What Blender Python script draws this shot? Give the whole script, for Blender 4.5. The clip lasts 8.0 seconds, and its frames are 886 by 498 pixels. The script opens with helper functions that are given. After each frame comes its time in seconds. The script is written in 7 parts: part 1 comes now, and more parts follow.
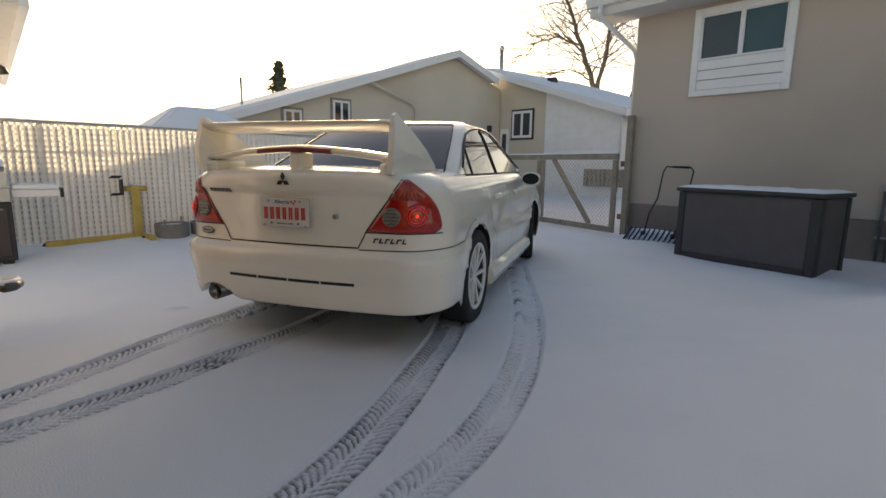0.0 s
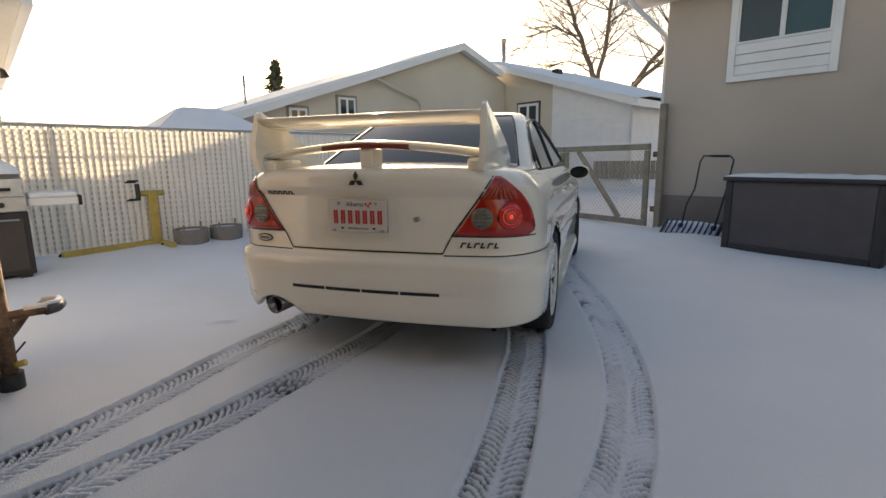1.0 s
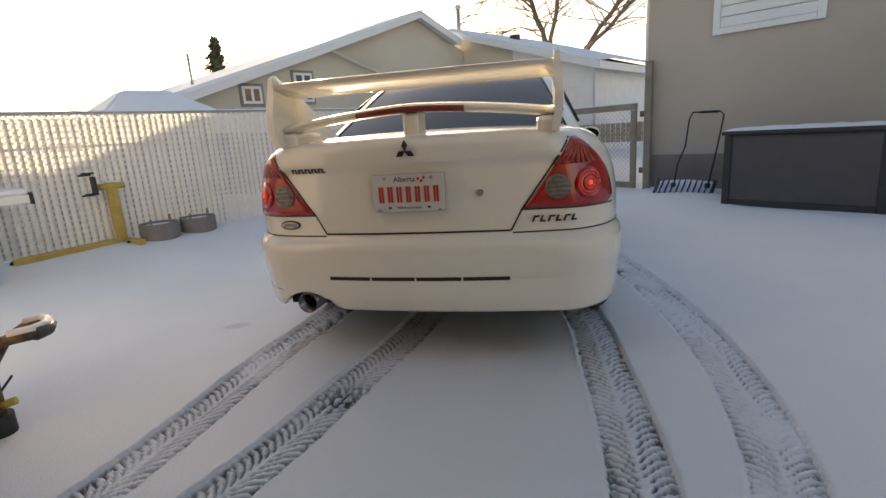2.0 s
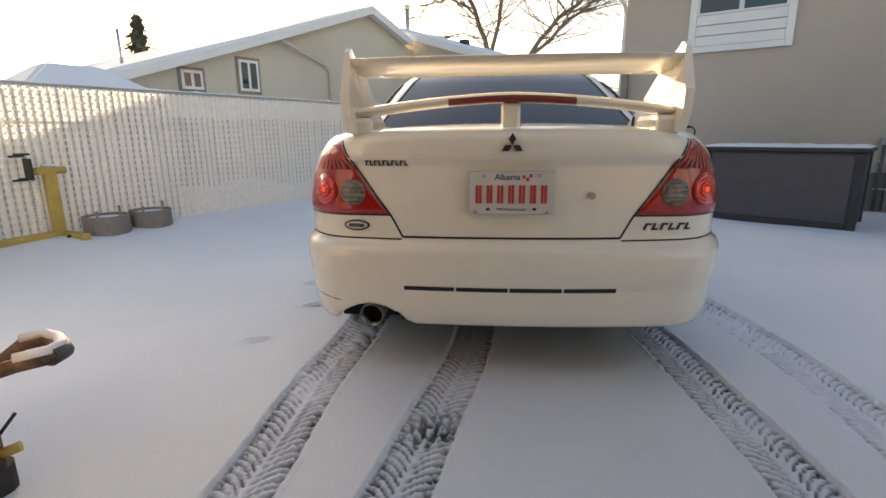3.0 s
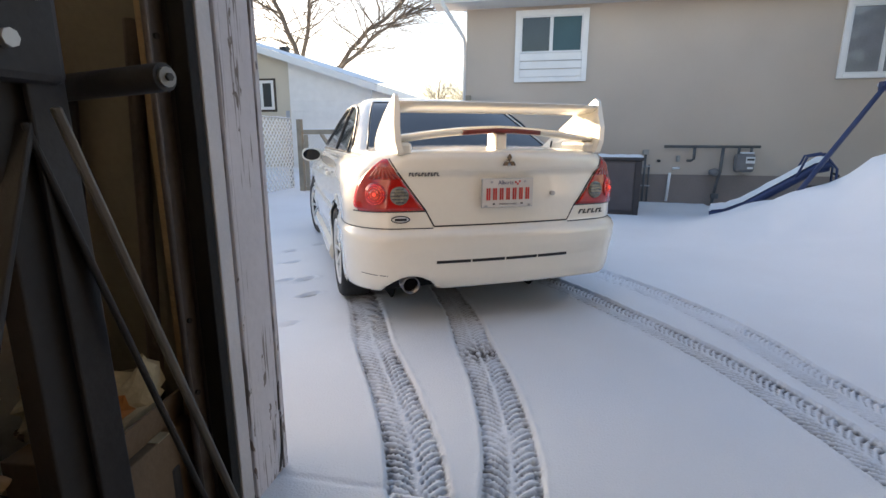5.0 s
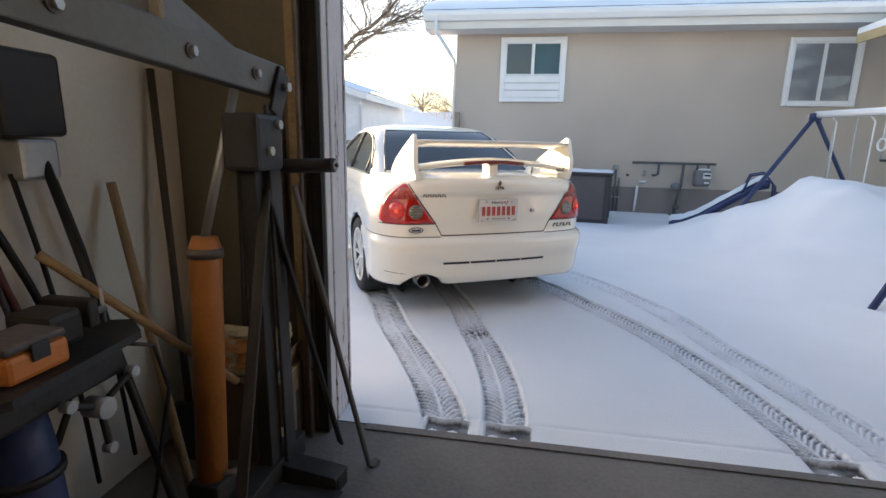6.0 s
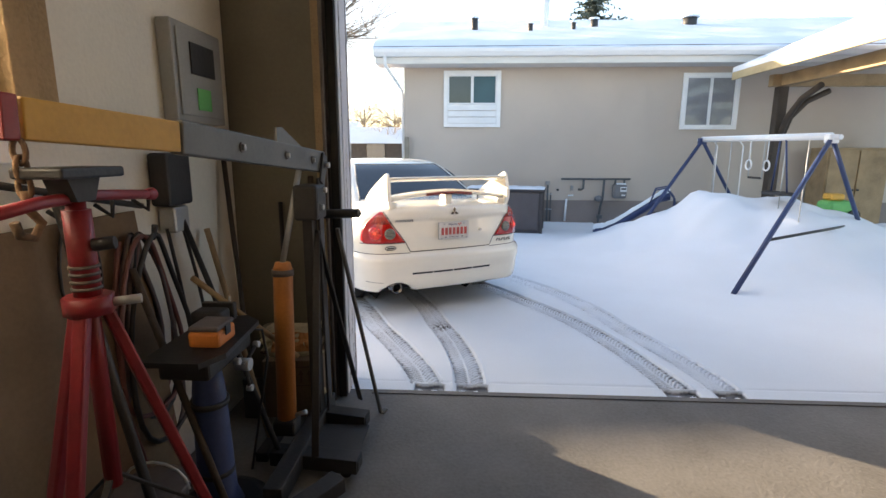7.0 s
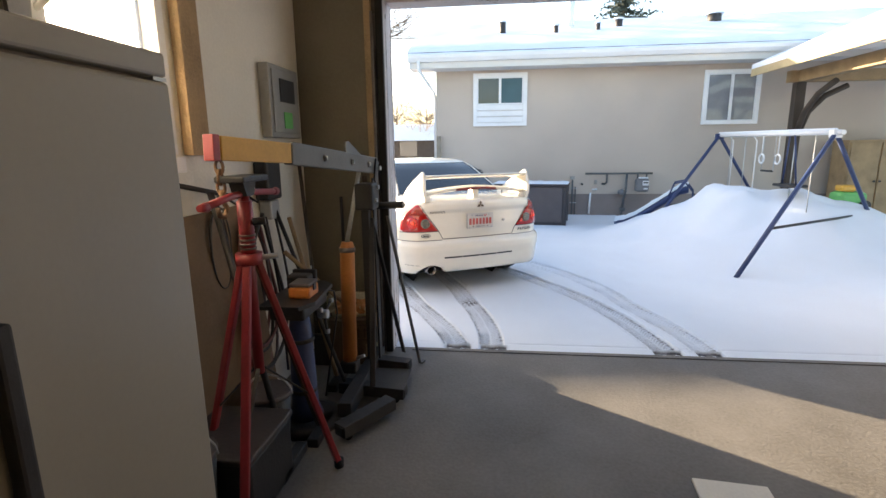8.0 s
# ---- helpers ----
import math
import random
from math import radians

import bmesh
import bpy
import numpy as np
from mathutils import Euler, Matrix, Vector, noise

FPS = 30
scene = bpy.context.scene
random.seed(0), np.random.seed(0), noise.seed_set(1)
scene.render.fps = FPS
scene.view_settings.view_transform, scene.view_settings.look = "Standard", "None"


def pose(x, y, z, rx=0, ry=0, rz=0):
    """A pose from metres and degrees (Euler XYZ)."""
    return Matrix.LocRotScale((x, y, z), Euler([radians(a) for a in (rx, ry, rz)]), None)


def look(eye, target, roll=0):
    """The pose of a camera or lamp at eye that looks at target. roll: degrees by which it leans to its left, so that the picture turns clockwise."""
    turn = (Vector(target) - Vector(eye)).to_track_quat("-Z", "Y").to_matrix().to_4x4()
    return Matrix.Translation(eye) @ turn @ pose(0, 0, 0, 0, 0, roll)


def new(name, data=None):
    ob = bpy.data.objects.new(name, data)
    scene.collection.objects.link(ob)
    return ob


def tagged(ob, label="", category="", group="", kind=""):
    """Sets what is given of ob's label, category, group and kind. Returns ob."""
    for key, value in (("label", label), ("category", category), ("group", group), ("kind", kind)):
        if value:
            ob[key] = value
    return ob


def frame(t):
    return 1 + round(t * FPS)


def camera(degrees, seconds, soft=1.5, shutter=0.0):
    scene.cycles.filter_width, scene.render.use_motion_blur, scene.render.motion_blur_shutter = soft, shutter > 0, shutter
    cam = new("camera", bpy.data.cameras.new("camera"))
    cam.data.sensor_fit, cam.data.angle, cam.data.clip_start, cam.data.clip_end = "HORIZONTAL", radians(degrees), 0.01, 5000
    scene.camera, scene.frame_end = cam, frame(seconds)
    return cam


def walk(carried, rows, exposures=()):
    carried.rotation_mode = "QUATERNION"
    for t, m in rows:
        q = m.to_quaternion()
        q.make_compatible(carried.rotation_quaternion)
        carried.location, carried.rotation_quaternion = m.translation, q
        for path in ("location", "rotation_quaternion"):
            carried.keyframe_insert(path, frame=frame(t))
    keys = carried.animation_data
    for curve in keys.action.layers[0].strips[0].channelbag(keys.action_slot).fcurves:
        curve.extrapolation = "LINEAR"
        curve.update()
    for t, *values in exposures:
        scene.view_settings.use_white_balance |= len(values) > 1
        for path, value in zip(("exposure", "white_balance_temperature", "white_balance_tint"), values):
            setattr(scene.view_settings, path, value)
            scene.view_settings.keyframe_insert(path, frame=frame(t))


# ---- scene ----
cam = camera(83.6, 8.0)
PATH = [
    (0, (0.333, 0.47, 1.051), (-1.122, 1.8, 0.713), 0.8),
    (0.5, (0.129, 0.385, 1.046), (-1.371, 1.667, 0.718), -0.6),
    (1, (-0.191, 0.313, 1.043), (-1.634, 1.652, 0.69), -0.7),
    (1.5, (-0.497, 0.258, 1.034), (-1.896, 1.623, 0.608), 0.7),
    (1.7, (-0.580, 0.232, 1.028), (-1.950, 1.615, 0.569), -2.5),
    (2.8, (-1.329, 0.081, 0.982), (-2.477, 1.656, 0.531), -0.7),
    (3, (-1.436, -0.001, 0.995), (-2.519, 1.618, 0.54), -0.5),
    (3.5, (-1.675, -0.239, 0.989), (-2.588, 1.468, 0.487), -4.9),
    (4, (-1.917, -0.547, 0.99), (-2.509, 1.293, 0.475), -0.8),
    (4.5, (-2.029, -0.85, 1.026), (-2.52, 1.035, 0.574), 0.4),
    (4.7, (-2.033, -0.965, 1.045), (-2.491, 0.930, 0.602), 0.2),
    (5.8, (-2.044, -1.735, 1.208), (-2.314, 0.201, 0.783), 0.2),
    (6, (-2.05, -1.932, 1.26), (-2.366, -0.004, 0.835), 1.15),
    (6.2, (-2.046, -2.09, 1.304), (-2.308, -0.155, 0.88), 1.2),
    (6.5, (-2.036, -2.315, 1.365), (-2.299, -0.377, 0.944), 1.3),
    (7, (-2.115, -2.885, 1.486), (-2.211, -0.924, 1.103), 0.2),
    (7.5, (-2.061, -3.16, 1.519), (-2.285, -1.209, 1.138), -0.5),
    (8, (-2.035, -3.62, 1.546), (-2.259, -1.674, 1.146), -0.7),
]
walk(cam, [(t, look(eye, target, roll)) for t, eye, target, roll in PATH],
     [(0.0, 0.94, 8150, 15), (1.5, 1.15, 8150, 15), (3.0, 1.45, 8100, 15), (3.5, 1.6, 7950, 15), (4.0, 1.6, 7050, 14), (4.5, 1.72, 7050, 15), (6.0, 2.0, 7000, 14), (8.0, 2.42, 7050, 13)])

# ---- light ----
SUN_AZ, SUN_EL = 55.0, 12.5          # degrees from +y towards -x, degrees above the horizon
world = bpy.data.worlds.new("winter_sky")
scene.world = world
world.use_nodes = True
wn = world.node_tree.nodes
sky = wn.new("ShaderNodeTexSky")
sky.sky_type, sky.sun_disc = "NISHITA", False
sky.sun_elevation, sky.sun_rotation = radians(SUN_EL), radians(-SUN_AZ)
sky.air_density, sky.dust_density, sky.ozone_density = 1.0, 1.6, 1.6
wn["Background"].inputs["Strength"].default_value = 0.13
world.node_tree.links.new(sky.outputs[0], wn["Background"].inputs["Color"])
sun = new("sun", bpy.data.lights.new("sun", "SUN"))
sun.data.energy, sun.data.angle, sun.data.color = 5.0, radians(0.6), (1.0, 0.83, 0.6)
_e, _a = radians(SUN_EL), radians(SUN_AZ)
SUN_DIR = Vector((-math.sin(_a) * math.cos(_e), math.cos(_a) * math.cos(_e), math.sin(_e)))
sun.matrix_world = look(SUN_DIR * 60, (0, 0, 0))


# ---- materials ----
def material(name, base, rough=0.6, metal=0.0, vary=0.15, scale=4.0, fine=60.0, bump=0.2, bump_scale=None,
             tint=None, sheen=0.0, coat=0.0, transmit=0.0, alpha=1.0, spread=0.0):
    """Principled material with variation at two scales and a fine relief."""
    m = bpy.data.materials.new(name)
    m.use_nodes = True
    n, l = m.node_tree.nodes, m.node_tree.links
    b = n["Principled BSDF"]
    b.inputs["Roughness"].default_value, b.inputs["Metallic"].default_value = rough, metal
    b.inputs["Coat Weight"].default_value, b.inputs["Transmission Weight"].default_value = coat, transmit
    b.inputs["Coat Roughness"].default_value = 0.04
    b.inputs["Alpha"].default_value = alpha
    co = n.new("ShaderNodeTexCoord")
    big, small = n.new("ShaderNodeTexNoise"), n.new("ShaderNodeTexNoise")
    big.inputs["Scale"].default_value, small.inputs["Scale"].default_value = scale, fine
    big.inputs["Detail"].default_value, small.inputs["Detail"].default_value = 5, 4
    l.new(co.outputs["Object"], big.inputs["Vector"]), l.new(co.outputs["Object"], small.inputs["Vector"])
    add = n.new("ShaderNodeMath")
    add.operation = "MULTIPLY_ADD"
    add.inputs[1].default_value = 0.45
    l.new(small.outputs[0], add.inputs[0]), l.new(big.outputs[0], add.inputs[2])
    ramp = n.new("ShaderNodeValToRGB")
    dark = [max(0.0, c * (1 - vary)) for c in (tint or base)]
    light = [min(1.0, c * (1 + vary * 0.7)) for c in base]
    ramp.color_ramp.elements[0].position, ramp.color_ramp.elements[0].color = 0.45, (*dark, 1)
    ramp.color_ramp.elements[1].position, ramp.color_ramp.elements[1].color = 0.95, (*light, 1)
    l.new(add.outputs[0], ramp.inputs[0])
    out = ramp.outputs[0]
    if spread:
        info, hsv, mm = n.new("ShaderNodeObjectInfo"), n.new("ShaderNodeHueSaturation"), n.new("ShaderNodeMapRange")
        mm.inputs[3].default_value, mm.inputs[4].default_value = 1 - spread, 1 + spread
        l.new(info.outputs["Random"], mm.inputs[0]), l.new(mm.outputs[0], hsv.inputs["Value"])
        l.new(out, hsv.inputs["Color"])
        out = hsv.outputs[0]
    l.new(out, b.inputs["Base Color"])
    if bump:
        bp = n.new("ShaderNodeBump")
        bp.inputs["Strength"].default_value, bp.inputs["Distance"].default_value = bump, 0.01
        l.new(small.outputs[0], bp.inputs["Height"]), l.new(bp.outputs[0], b.inputs["Normal"])
    return m


def glow(name, colour, strength):
    m = bpy.data.materials.new(name)
    m.use_nodes = True
    b = m.node_tree.nodes["Principled BSDF"]
    b.inputs["Base Color"].default_value = b.inputs["Emission Color"].default_value = (*colour, 1)
    b.inputs["Emission Strength"].default_value = strength
    return m


def snow_material(name, track=False):
    m = material(name, (0.755, 0.80, 0.855), 0.75, vary=0.05, scale=0.9, fine=130, bump=0.35)
    n, l = m.node_tree.nodes, m.node_tree.links
    b = n["Principled BSDF"]
    b.inputs["Subsurface Weight"].default_value = 0.0
    if track:                       # darker with depth: dirty snow, bare asphalt, and painted shade in grooves and footprints
        geo, sep, rng, noi = (n.new("ShaderNodeNewGeometry"), n.new("ShaderNodeSeparateXYZ"), n.new("ShaderNodeMapRange"),
                              n.new("ShaderNodeTexNoise"))
        noi.inputs["Scale"].default_value, noi.inputs["Detail"].default_value = 9, 6
        l.new(geo.outputs["Position"], sep.inputs[0]), l.new(geo.outputs["Position"], noi.inputs["Vector"])
        rng.inputs[1].default_value, rng.inputs[2].default_value = -0.0115, -0.0255
        rng.inputs[3].default_value, rng.inputs[4].default_value = 0.0, 1.0
        l.new(sep.outputs[2], rng.inputs[0])
        mul = n.new("ShaderNodeMath")
        mul.operation = "MULTIPLY"
        mr = n.new("ShaderNodeMapRange")
        mr.inputs[1].default_value, mr.inputs[2].default_value = 0.3, 0.65
        mr.inputs[3].default_value, mr.inputs[4].default_value = 0.45, 1.0
        l.new(noi.outputs[0], mr.inputs[0])
        l.new(rng.outputs[0], mul.inputs[0]), l.new(mr.outputs[0], mul.inputs[1])
        mix = n.new("ShaderNodeMix")
        mix.data_type = "RGBA"
        mix.inputs[7].default_value = (0.075, 0.068, 0.064, 1)
        src = b.inputs["Base Color"].links[0].from_socket
        l.new(mul.outputs[0], mix.inputs[0]), l.new(src, mix.inputs[6]), l.new(mix.outputs[2], b.inputs["Base Color"])
    return m


M = dict(
    snow=snow_material("snow"), snow_ground=snow_material("driveway_snow", True),
    stucco=material("beige_stucco", (0.50, 0.43, 0.368), 0.9, vary=0.10, scale=0.7, fine=110, bump=0.7),
    stucco_pale=material("pale_stucco", (0.58, 0.53, 0.44), 0.9, vary=0.10, scale=0.5, fine=60, bump=0.5),
    slab=material("garage_slab", (0.165, 0.158, 0.15), 0.75, vary=0.28, scale=1.6, fine=55, bump=0.25, tint=(0.15, 0.14, 0.125)),
    white_wood=material("white_painted_wood", (0.78, 0.78, 0.78), 0.55, vary=0.06, scale=3, fine=40, bump=0.15),
    white_metal=material("white_aluminium", (0.72, 0.73, 0.74), 0.45, vary=0.05, scale=2, bump=0.05),
    soffit=material("white_soffit", (0.66, 0.65, 0.62), 0.6, vary=0.06, scale=3, bump=0.1),
    grey_wood=material("weathered_wood", (0.27, 0.235, 0.185), 0.85, vary=0.3, scale=5, fine=90, bump=0.6),
    brown_wood=material("brown_stud_wood", (0.36, 0.25, 0.14), 0.8, vary=0.3, scale=4, fine=70, bump=0.5),
    dark_wood=material("dark_stained_wood", (0.055, 0.04, 0.03), 0.7, vary=0.3, scale=5, fine=70, bump=0.4),
    steel=material("galvanised_steel", (0.45, 0.46, 0.46), 0.45, 0.7, vary=0.15, scale=6, bump=0.1),
    dark_steel=material("dark_painted_steel", (0.026, 0.025, 0.026), 0.62, 0.0, vary=0.3, scale=8, bump=0.15),
    pipe_grey=material("grey_gas_pipe", (0.10, 0.105, 0.11), 0.5, 0.3, vary=0.25, scale=12, bump=0.2),
    rust=material("rusty_pipe", (0.22, 0.13, 0.075), 0.85, 0.2, vary=0.5, scale=14, bump=0.6, tint=(0.10, 0.075, 0.06)),
    yellow=material("yellow_painted_steel", (0.50, 0.36, 0.09), 0.5, vary=0.2, scale=8, bump=0.15),
    red_paint=material("red_painted_steel", (0.24, 0.018, 0.025), 0.4, vary=0.25, scale=8, bump=0.1),
    orange=material("orange_plastic", (0.62, 0.20, 0.04), 0.5, vary=0.15, scale=8, bump=0.1),
    amber=material("amber_paint", (0.60, 0.33, 0.05), 0.5, vary=0.15, scale=6, bump=0.1),
    blue=material("navy_plastic", (0.022, 0.04, 0.115), 0.45, vary=0.2, scale=7, bump=0.15),
    black=material("black_plastic", (0.018, 0.018, 0.02), 0.5, vary=0.25, scale=9, bump=0.15),
    rubber=material("tyre_rubber", (0.022, 0.022, 0.023), 0.85, vary=0.3, scale=12, bump=0.4),
    resin=material("charcoal_resin", (0.098, 0.084, 0.086), 0.62, vary=0.12, scale=5, fine=45, bump=0.25),
    resin_dark=material("dark_resin_frame", (0.045, 0.039, 0.040), 0.55, vary=0.15, scale=5, bump=0.2),
    car_paint=material("white_car_paint", (0.84, 0.80, 0.70), 0.26, vary=0.03, scale=1.2, fine=30, bump=0.0, coat=0.9),
    car_plastic=material("black_trim", (0.012, 0.012, 0.013), 0.5, vary=0.2, scale=10, bump=0.1),
    under=material("dark_underbody", (0.012, 0.011, 0.01), 0.9, vary=0.3, scale=6, bump=0.3),
    glass_dark=material("tinted_glass", (0.012, 0.015, 0.018), 0.05, vary=0.1, scale=3, bump=0.0, coat=0.3),
    window_glass=material("house_window_glass", (0.03, 0.036, 0.042), 0.04, vary=0.2, scale=1.5, bump=0.0, coat=0.5),
    # pane colour with a teal reflection painted in
    teal=material("teal_pane_reflection", (0.04, 0.10, 0.12), 0.5, vary=0.1, scale=3, bump=0.0),
    red_lens=material("red_lamp_lens", (0.42, 0.014, 0.010), 0.12, vary=0.2, scale=30, fine=120, bump=0.05, coat=0.6),
    red_glow=glow("lit_tail_lamp", (1.0, 0.05, 0.02), 0.5),
    clear_lens=material("clear_reverse_lens", (0.19, 0.175, 0.13), 0.2, vary=0.25, scale=60, bump=0.2, coat=0.5),
    brake_lens=material("dull_red_lens", (0.20, 0.03, 0.02), 0.3, vary=0.2, scale=30, bump=0.0),
    plate_white=material("plate_white", (0.62, 0.60, 0.56), 0.4, vary=0.05, scale=9, bump=0.0),
    plate_red=material("plate_red", (0.55, 0.05, 0.04), 0.45, vary=0.05, scale=9, bump=0.0),
    letter=material("dark_letter", (0.02, 0.019, 0.018), 0.4, vary=0.1, scale=9, bump=0.0),
    chrome=material("dark_chrome", (0.16, 0.15, 0.15), 0.25, 0.8, vary=0.1, scale=9, bump=0.0),
    rim=material("white_wheel_paint", (0.72, 0.72, 0.70), 0.35, vary=0.08, scale=9, bump=0.0, coat=0.3),
    shingle=material("grey_shingle", (0.14, 0.13, 0.125), 0.9, vary=0.2, scale=5, fine=40, bump=0.6),
    bark=material("bare_bark", (0.15, 0.125, 0.105), 0.9, vary=0.3, scale=5, bump=0.6),
    # needle green lightened to paint in distant haze
    needles=material("spruce_needles", (0.085, 0.10, 0.075), 0.8, vary=0.4, scale=3, bump=0.3),
    drywall=material("off_white_drywall", (0.72, 0.70, 0.64), 0.85, vary=0.10, scale=1.4, fine=60, bump=0.2),
    enamel=material("cream_enamel", (0.33, 0.31, 0.265), 0.4, vary=0.05, scale=1.5, bump=0.05),
    cardboard=material("brown_cardboard", (0.17, 0.115, 0.07), 0.85, vary=0.2, scale=4, bump=0.2),
    grey_box=material("grey_panel_steel", (0.30, 0.30, 0.29), 0.5, 0.2, vary=0.12, scale=5, bump=0.05),
    sheathing=material("unseen_wall_dark_brown", (0.13, 0.095, 0.06), 0.85, vary=0.3, scale=3, fine=40, bump=0.4),
    bar_grey=material("dark_grey_bar", (0.13, 0.13, 0.125), 0.5, 0.3, vary=0.15, scale=6, bump=0.1),
    blind=material("closed_blind", (0.20, 0.21, 0.23), 0.25, vary=0.15, scale=4, bump=0.0, coat=0.5),
    frost=material("frosted_wire", (0.80, 0.80, 0.79), 0.7, vary=0.15, scale=20, bump=0.2),
    green=material("green_sticker", (0.12, 0.42, 0.12), 0.5, vary=0.1, scale=9, bump=0.0),
    hose=material("grey_hose", (0.12, 0.10, 0.11), 0.6, vary=0.2, scale=12, bump=0.2),
    denim=material("blue_bottle", (0.03, 0.05, 0.14), 0.45, vary=0.2, scale=6, bump=0.1),
    concrete_ring=material("concrete_planter", (0.22, 0.205, 0.19), 0.9, vary=0.2, scale=6, bump=0.5),
)


def slat_material():
    """White plastic privacy slats: bright, and thin enough to let some of the sun through."""
    m = material("white_privacy_slat", (0.82, 0.81, 0.78), 0.6, vary=0.08, scale=3, bump=0.05)
    n, l = m.node_tree.nodes, m.node_tree.links
    b, out, tr, mix = n["Principled BSDF"], n["Material Output"], n.new("ShaderNodeBsdfTranslucent"), n.new("ShaderNodeMixShader")
    tr.inputs[0].default_value = (0.85, 0.82, 0.74, 1)
    mix.inputs[0].default_value = 0.4
    l.new(b.outputs[0], mix.inputs[1]), l.new(tr.outputs[0], mix.inputs[2]), l.new(mix.outputs[0], out.inputs[0])
    return m


M["slat"] = slat_material()
# flat grey that paints the shade between fence slats
M["slat_fringe"] = material("grey_gap_shade", (0.46, 0.455, 0.44), 0.8, vary=0.2, scale=9, bump=0.1)
M["dull_track"] = material("dull_brown_grey_steel", (0.13, 0.11, 0.10), 0.6, 0.3, vary=0.3, scale=9, bump=0.1)
# drywall copy with the dim corner's shade put into its colour
M["raw_board"] = material("shaded_drywall_beige", (0.17, 0.15, 0.11), 0.9, vary=0.16, scale=1.6, fine=50, bump=0.2)
M["letter_ink"] = material("brown_print", (0.10, 0.06, 0.035), 0.8, vary=0.1, scale=9, bump=0.0)
M["bag_orange"] = material("orange_print", (0.42, 0.17, 0.05), 0.5, vary=0.3, scale=14, bump=0.1)
M["bag_cream"] = material("cream_paper_print", (0.50, 0.43, 0.28), 0.5, vary=0.25, scale=11, bump=0.2)
M["lamp_orange"] = material("orange_red_lens", (0.42, 0.035, 0.010), 0.15, vary=0.25, scale=40, fine=150, bump=0.1, coat=0.6)
M["plate_navy"] = material("navy_print", (0.03, 0.04, 0.12), 0.5, vary=0.05, scale=9, bump=0.0)
M["meter_grey"] = material("dark_grey_meter_case", (0.17, 0.165, 0.17), 0.5, vary=0.15, scale=9, bump=0.1)
M["foundation"] = material("bare_foundation", (0.25, 0.205, 0.185), 0.9, vary=0.2, scale=1.2, fine=60, bump=0.4)
M["plain_paint"] = material("plain_white_paint", (0.60, 0.59, 0.60), 0.55, vary=0.10, scale=3, fine=70, bump=0.1)


# ---- mesh helpers ----
def bm_box(x0, x1, y0, y1, z0, z1, bm=None, bevel=0.0):
    bm = bm or bmesh.new()
    vs = bmesh.ops.create_cube(bm, size=1)["verts"]
    for v in vs:
        v.co = Vector(((x0 + x1) / 2 + v.co.x * (x1 - x0), (y0 + y1) / 2 + v.co.y * (y1 - y0), (z0 + z1) / 2 + v.co.z * (z1 - z0)))
    if bevel:
        es = list({e for v in vs for e in v.link_edges})
        bmesh.ops.bevel(bm, geom=es, offset=bevel, segments=2, affect="EDGES", profile=0.5)
    return bm


def bm_tube(points, radius, bm=None, sides=10, radii=None):
    """A round tube along points, with closed ends."""
    bm = bm or bmesh.new()
    pts = [Vector(p) for p in points]
    rings = []
    up = None
    for i, p in enumerate(pts):
        d = (pts[min(i + 1, len(pts) - 1)] - pts[max(i - 1, 0)]).normalized()
        if up is None:
            up = Vector((0, 0, 1)) if abs(d.z) < 0.9 else Vector((1, 0, 0))
        a = d.cross(up).normalized()
        b = a.cross(d).normalized()
        up = b
        r = radii[i] if radii else radius
        rings.append([bm.verts.new(p + r * (math.cos(2 * math.pi * k / sides) * a + math.sin(2 * math.pi * k / sides) * b)) for k in range(sides)])
    for r0, r1 in zip(rings, rings[1:]):
        for k in range(sides):
            f = bm.faces.new((r0[k], r0[(k + 1) % sides], r1[(k + 1) % sides], r1[k]))
            f.smooth = True
    bm.faces.new(rings[0][::-1]), bm.faces.new(rings[-1])
    return bm


def bm_beam(a, b, w, h, bm=None, bevel=0.004, roll=0.0):
    """A square bar from a to b."""
    bm = bm or bmesh.new()
    a, b = Vector(a), Vector(b)
    d = b - a
    m = Matrix.Translation((a + b) / 2) @ d.to_track_quat("Z", "Y").to_matrix().to_4x4() @ Matrix.Rotation(roll, 4, "Z")
    tmp = bm_box(-w / 2, w / 2, -h / 2, h / 2, -d.length / 2, d.length / 2, bevel=bevel)
    tmp.transform(m)
    me = bpy.data.meshes.new("tmp")
    tmp.to_mesh(me), tmp.free()
    bm.from_mesh(me)
    bpy.data.meshes.remove(me)
    return bm


def bm_prism(poly, axis, a, b, bm=None):
    """Extrude a polygon of (p, q) from a to b along the axis: x -> (y, z), y -> (x, z), z -> (x, y)."""
    bm = bm or bmesh.new()
    put = {"x": lambda p, q, r: (r, p, q), "y": lambda p, q, r: (p, r, q), "z": lambda p, q, r: (p, q, r)}[axis]
    lo, hi = [[bm.verts.new(put(p, q, r)) for p, q in poly] for r in (a, b)]
    n = len(poly)
    for i in range(n):
        bm.faces.new((lo[i], lo[(i + 1) % n], hi[(i + 1) % n], hi[i]))
    bm.faces.new(lo[::-1]), bm.faces.new(hi)
    bmesh.ops.recalc_face_normals(bm, faces=bm.faces)
    return bm


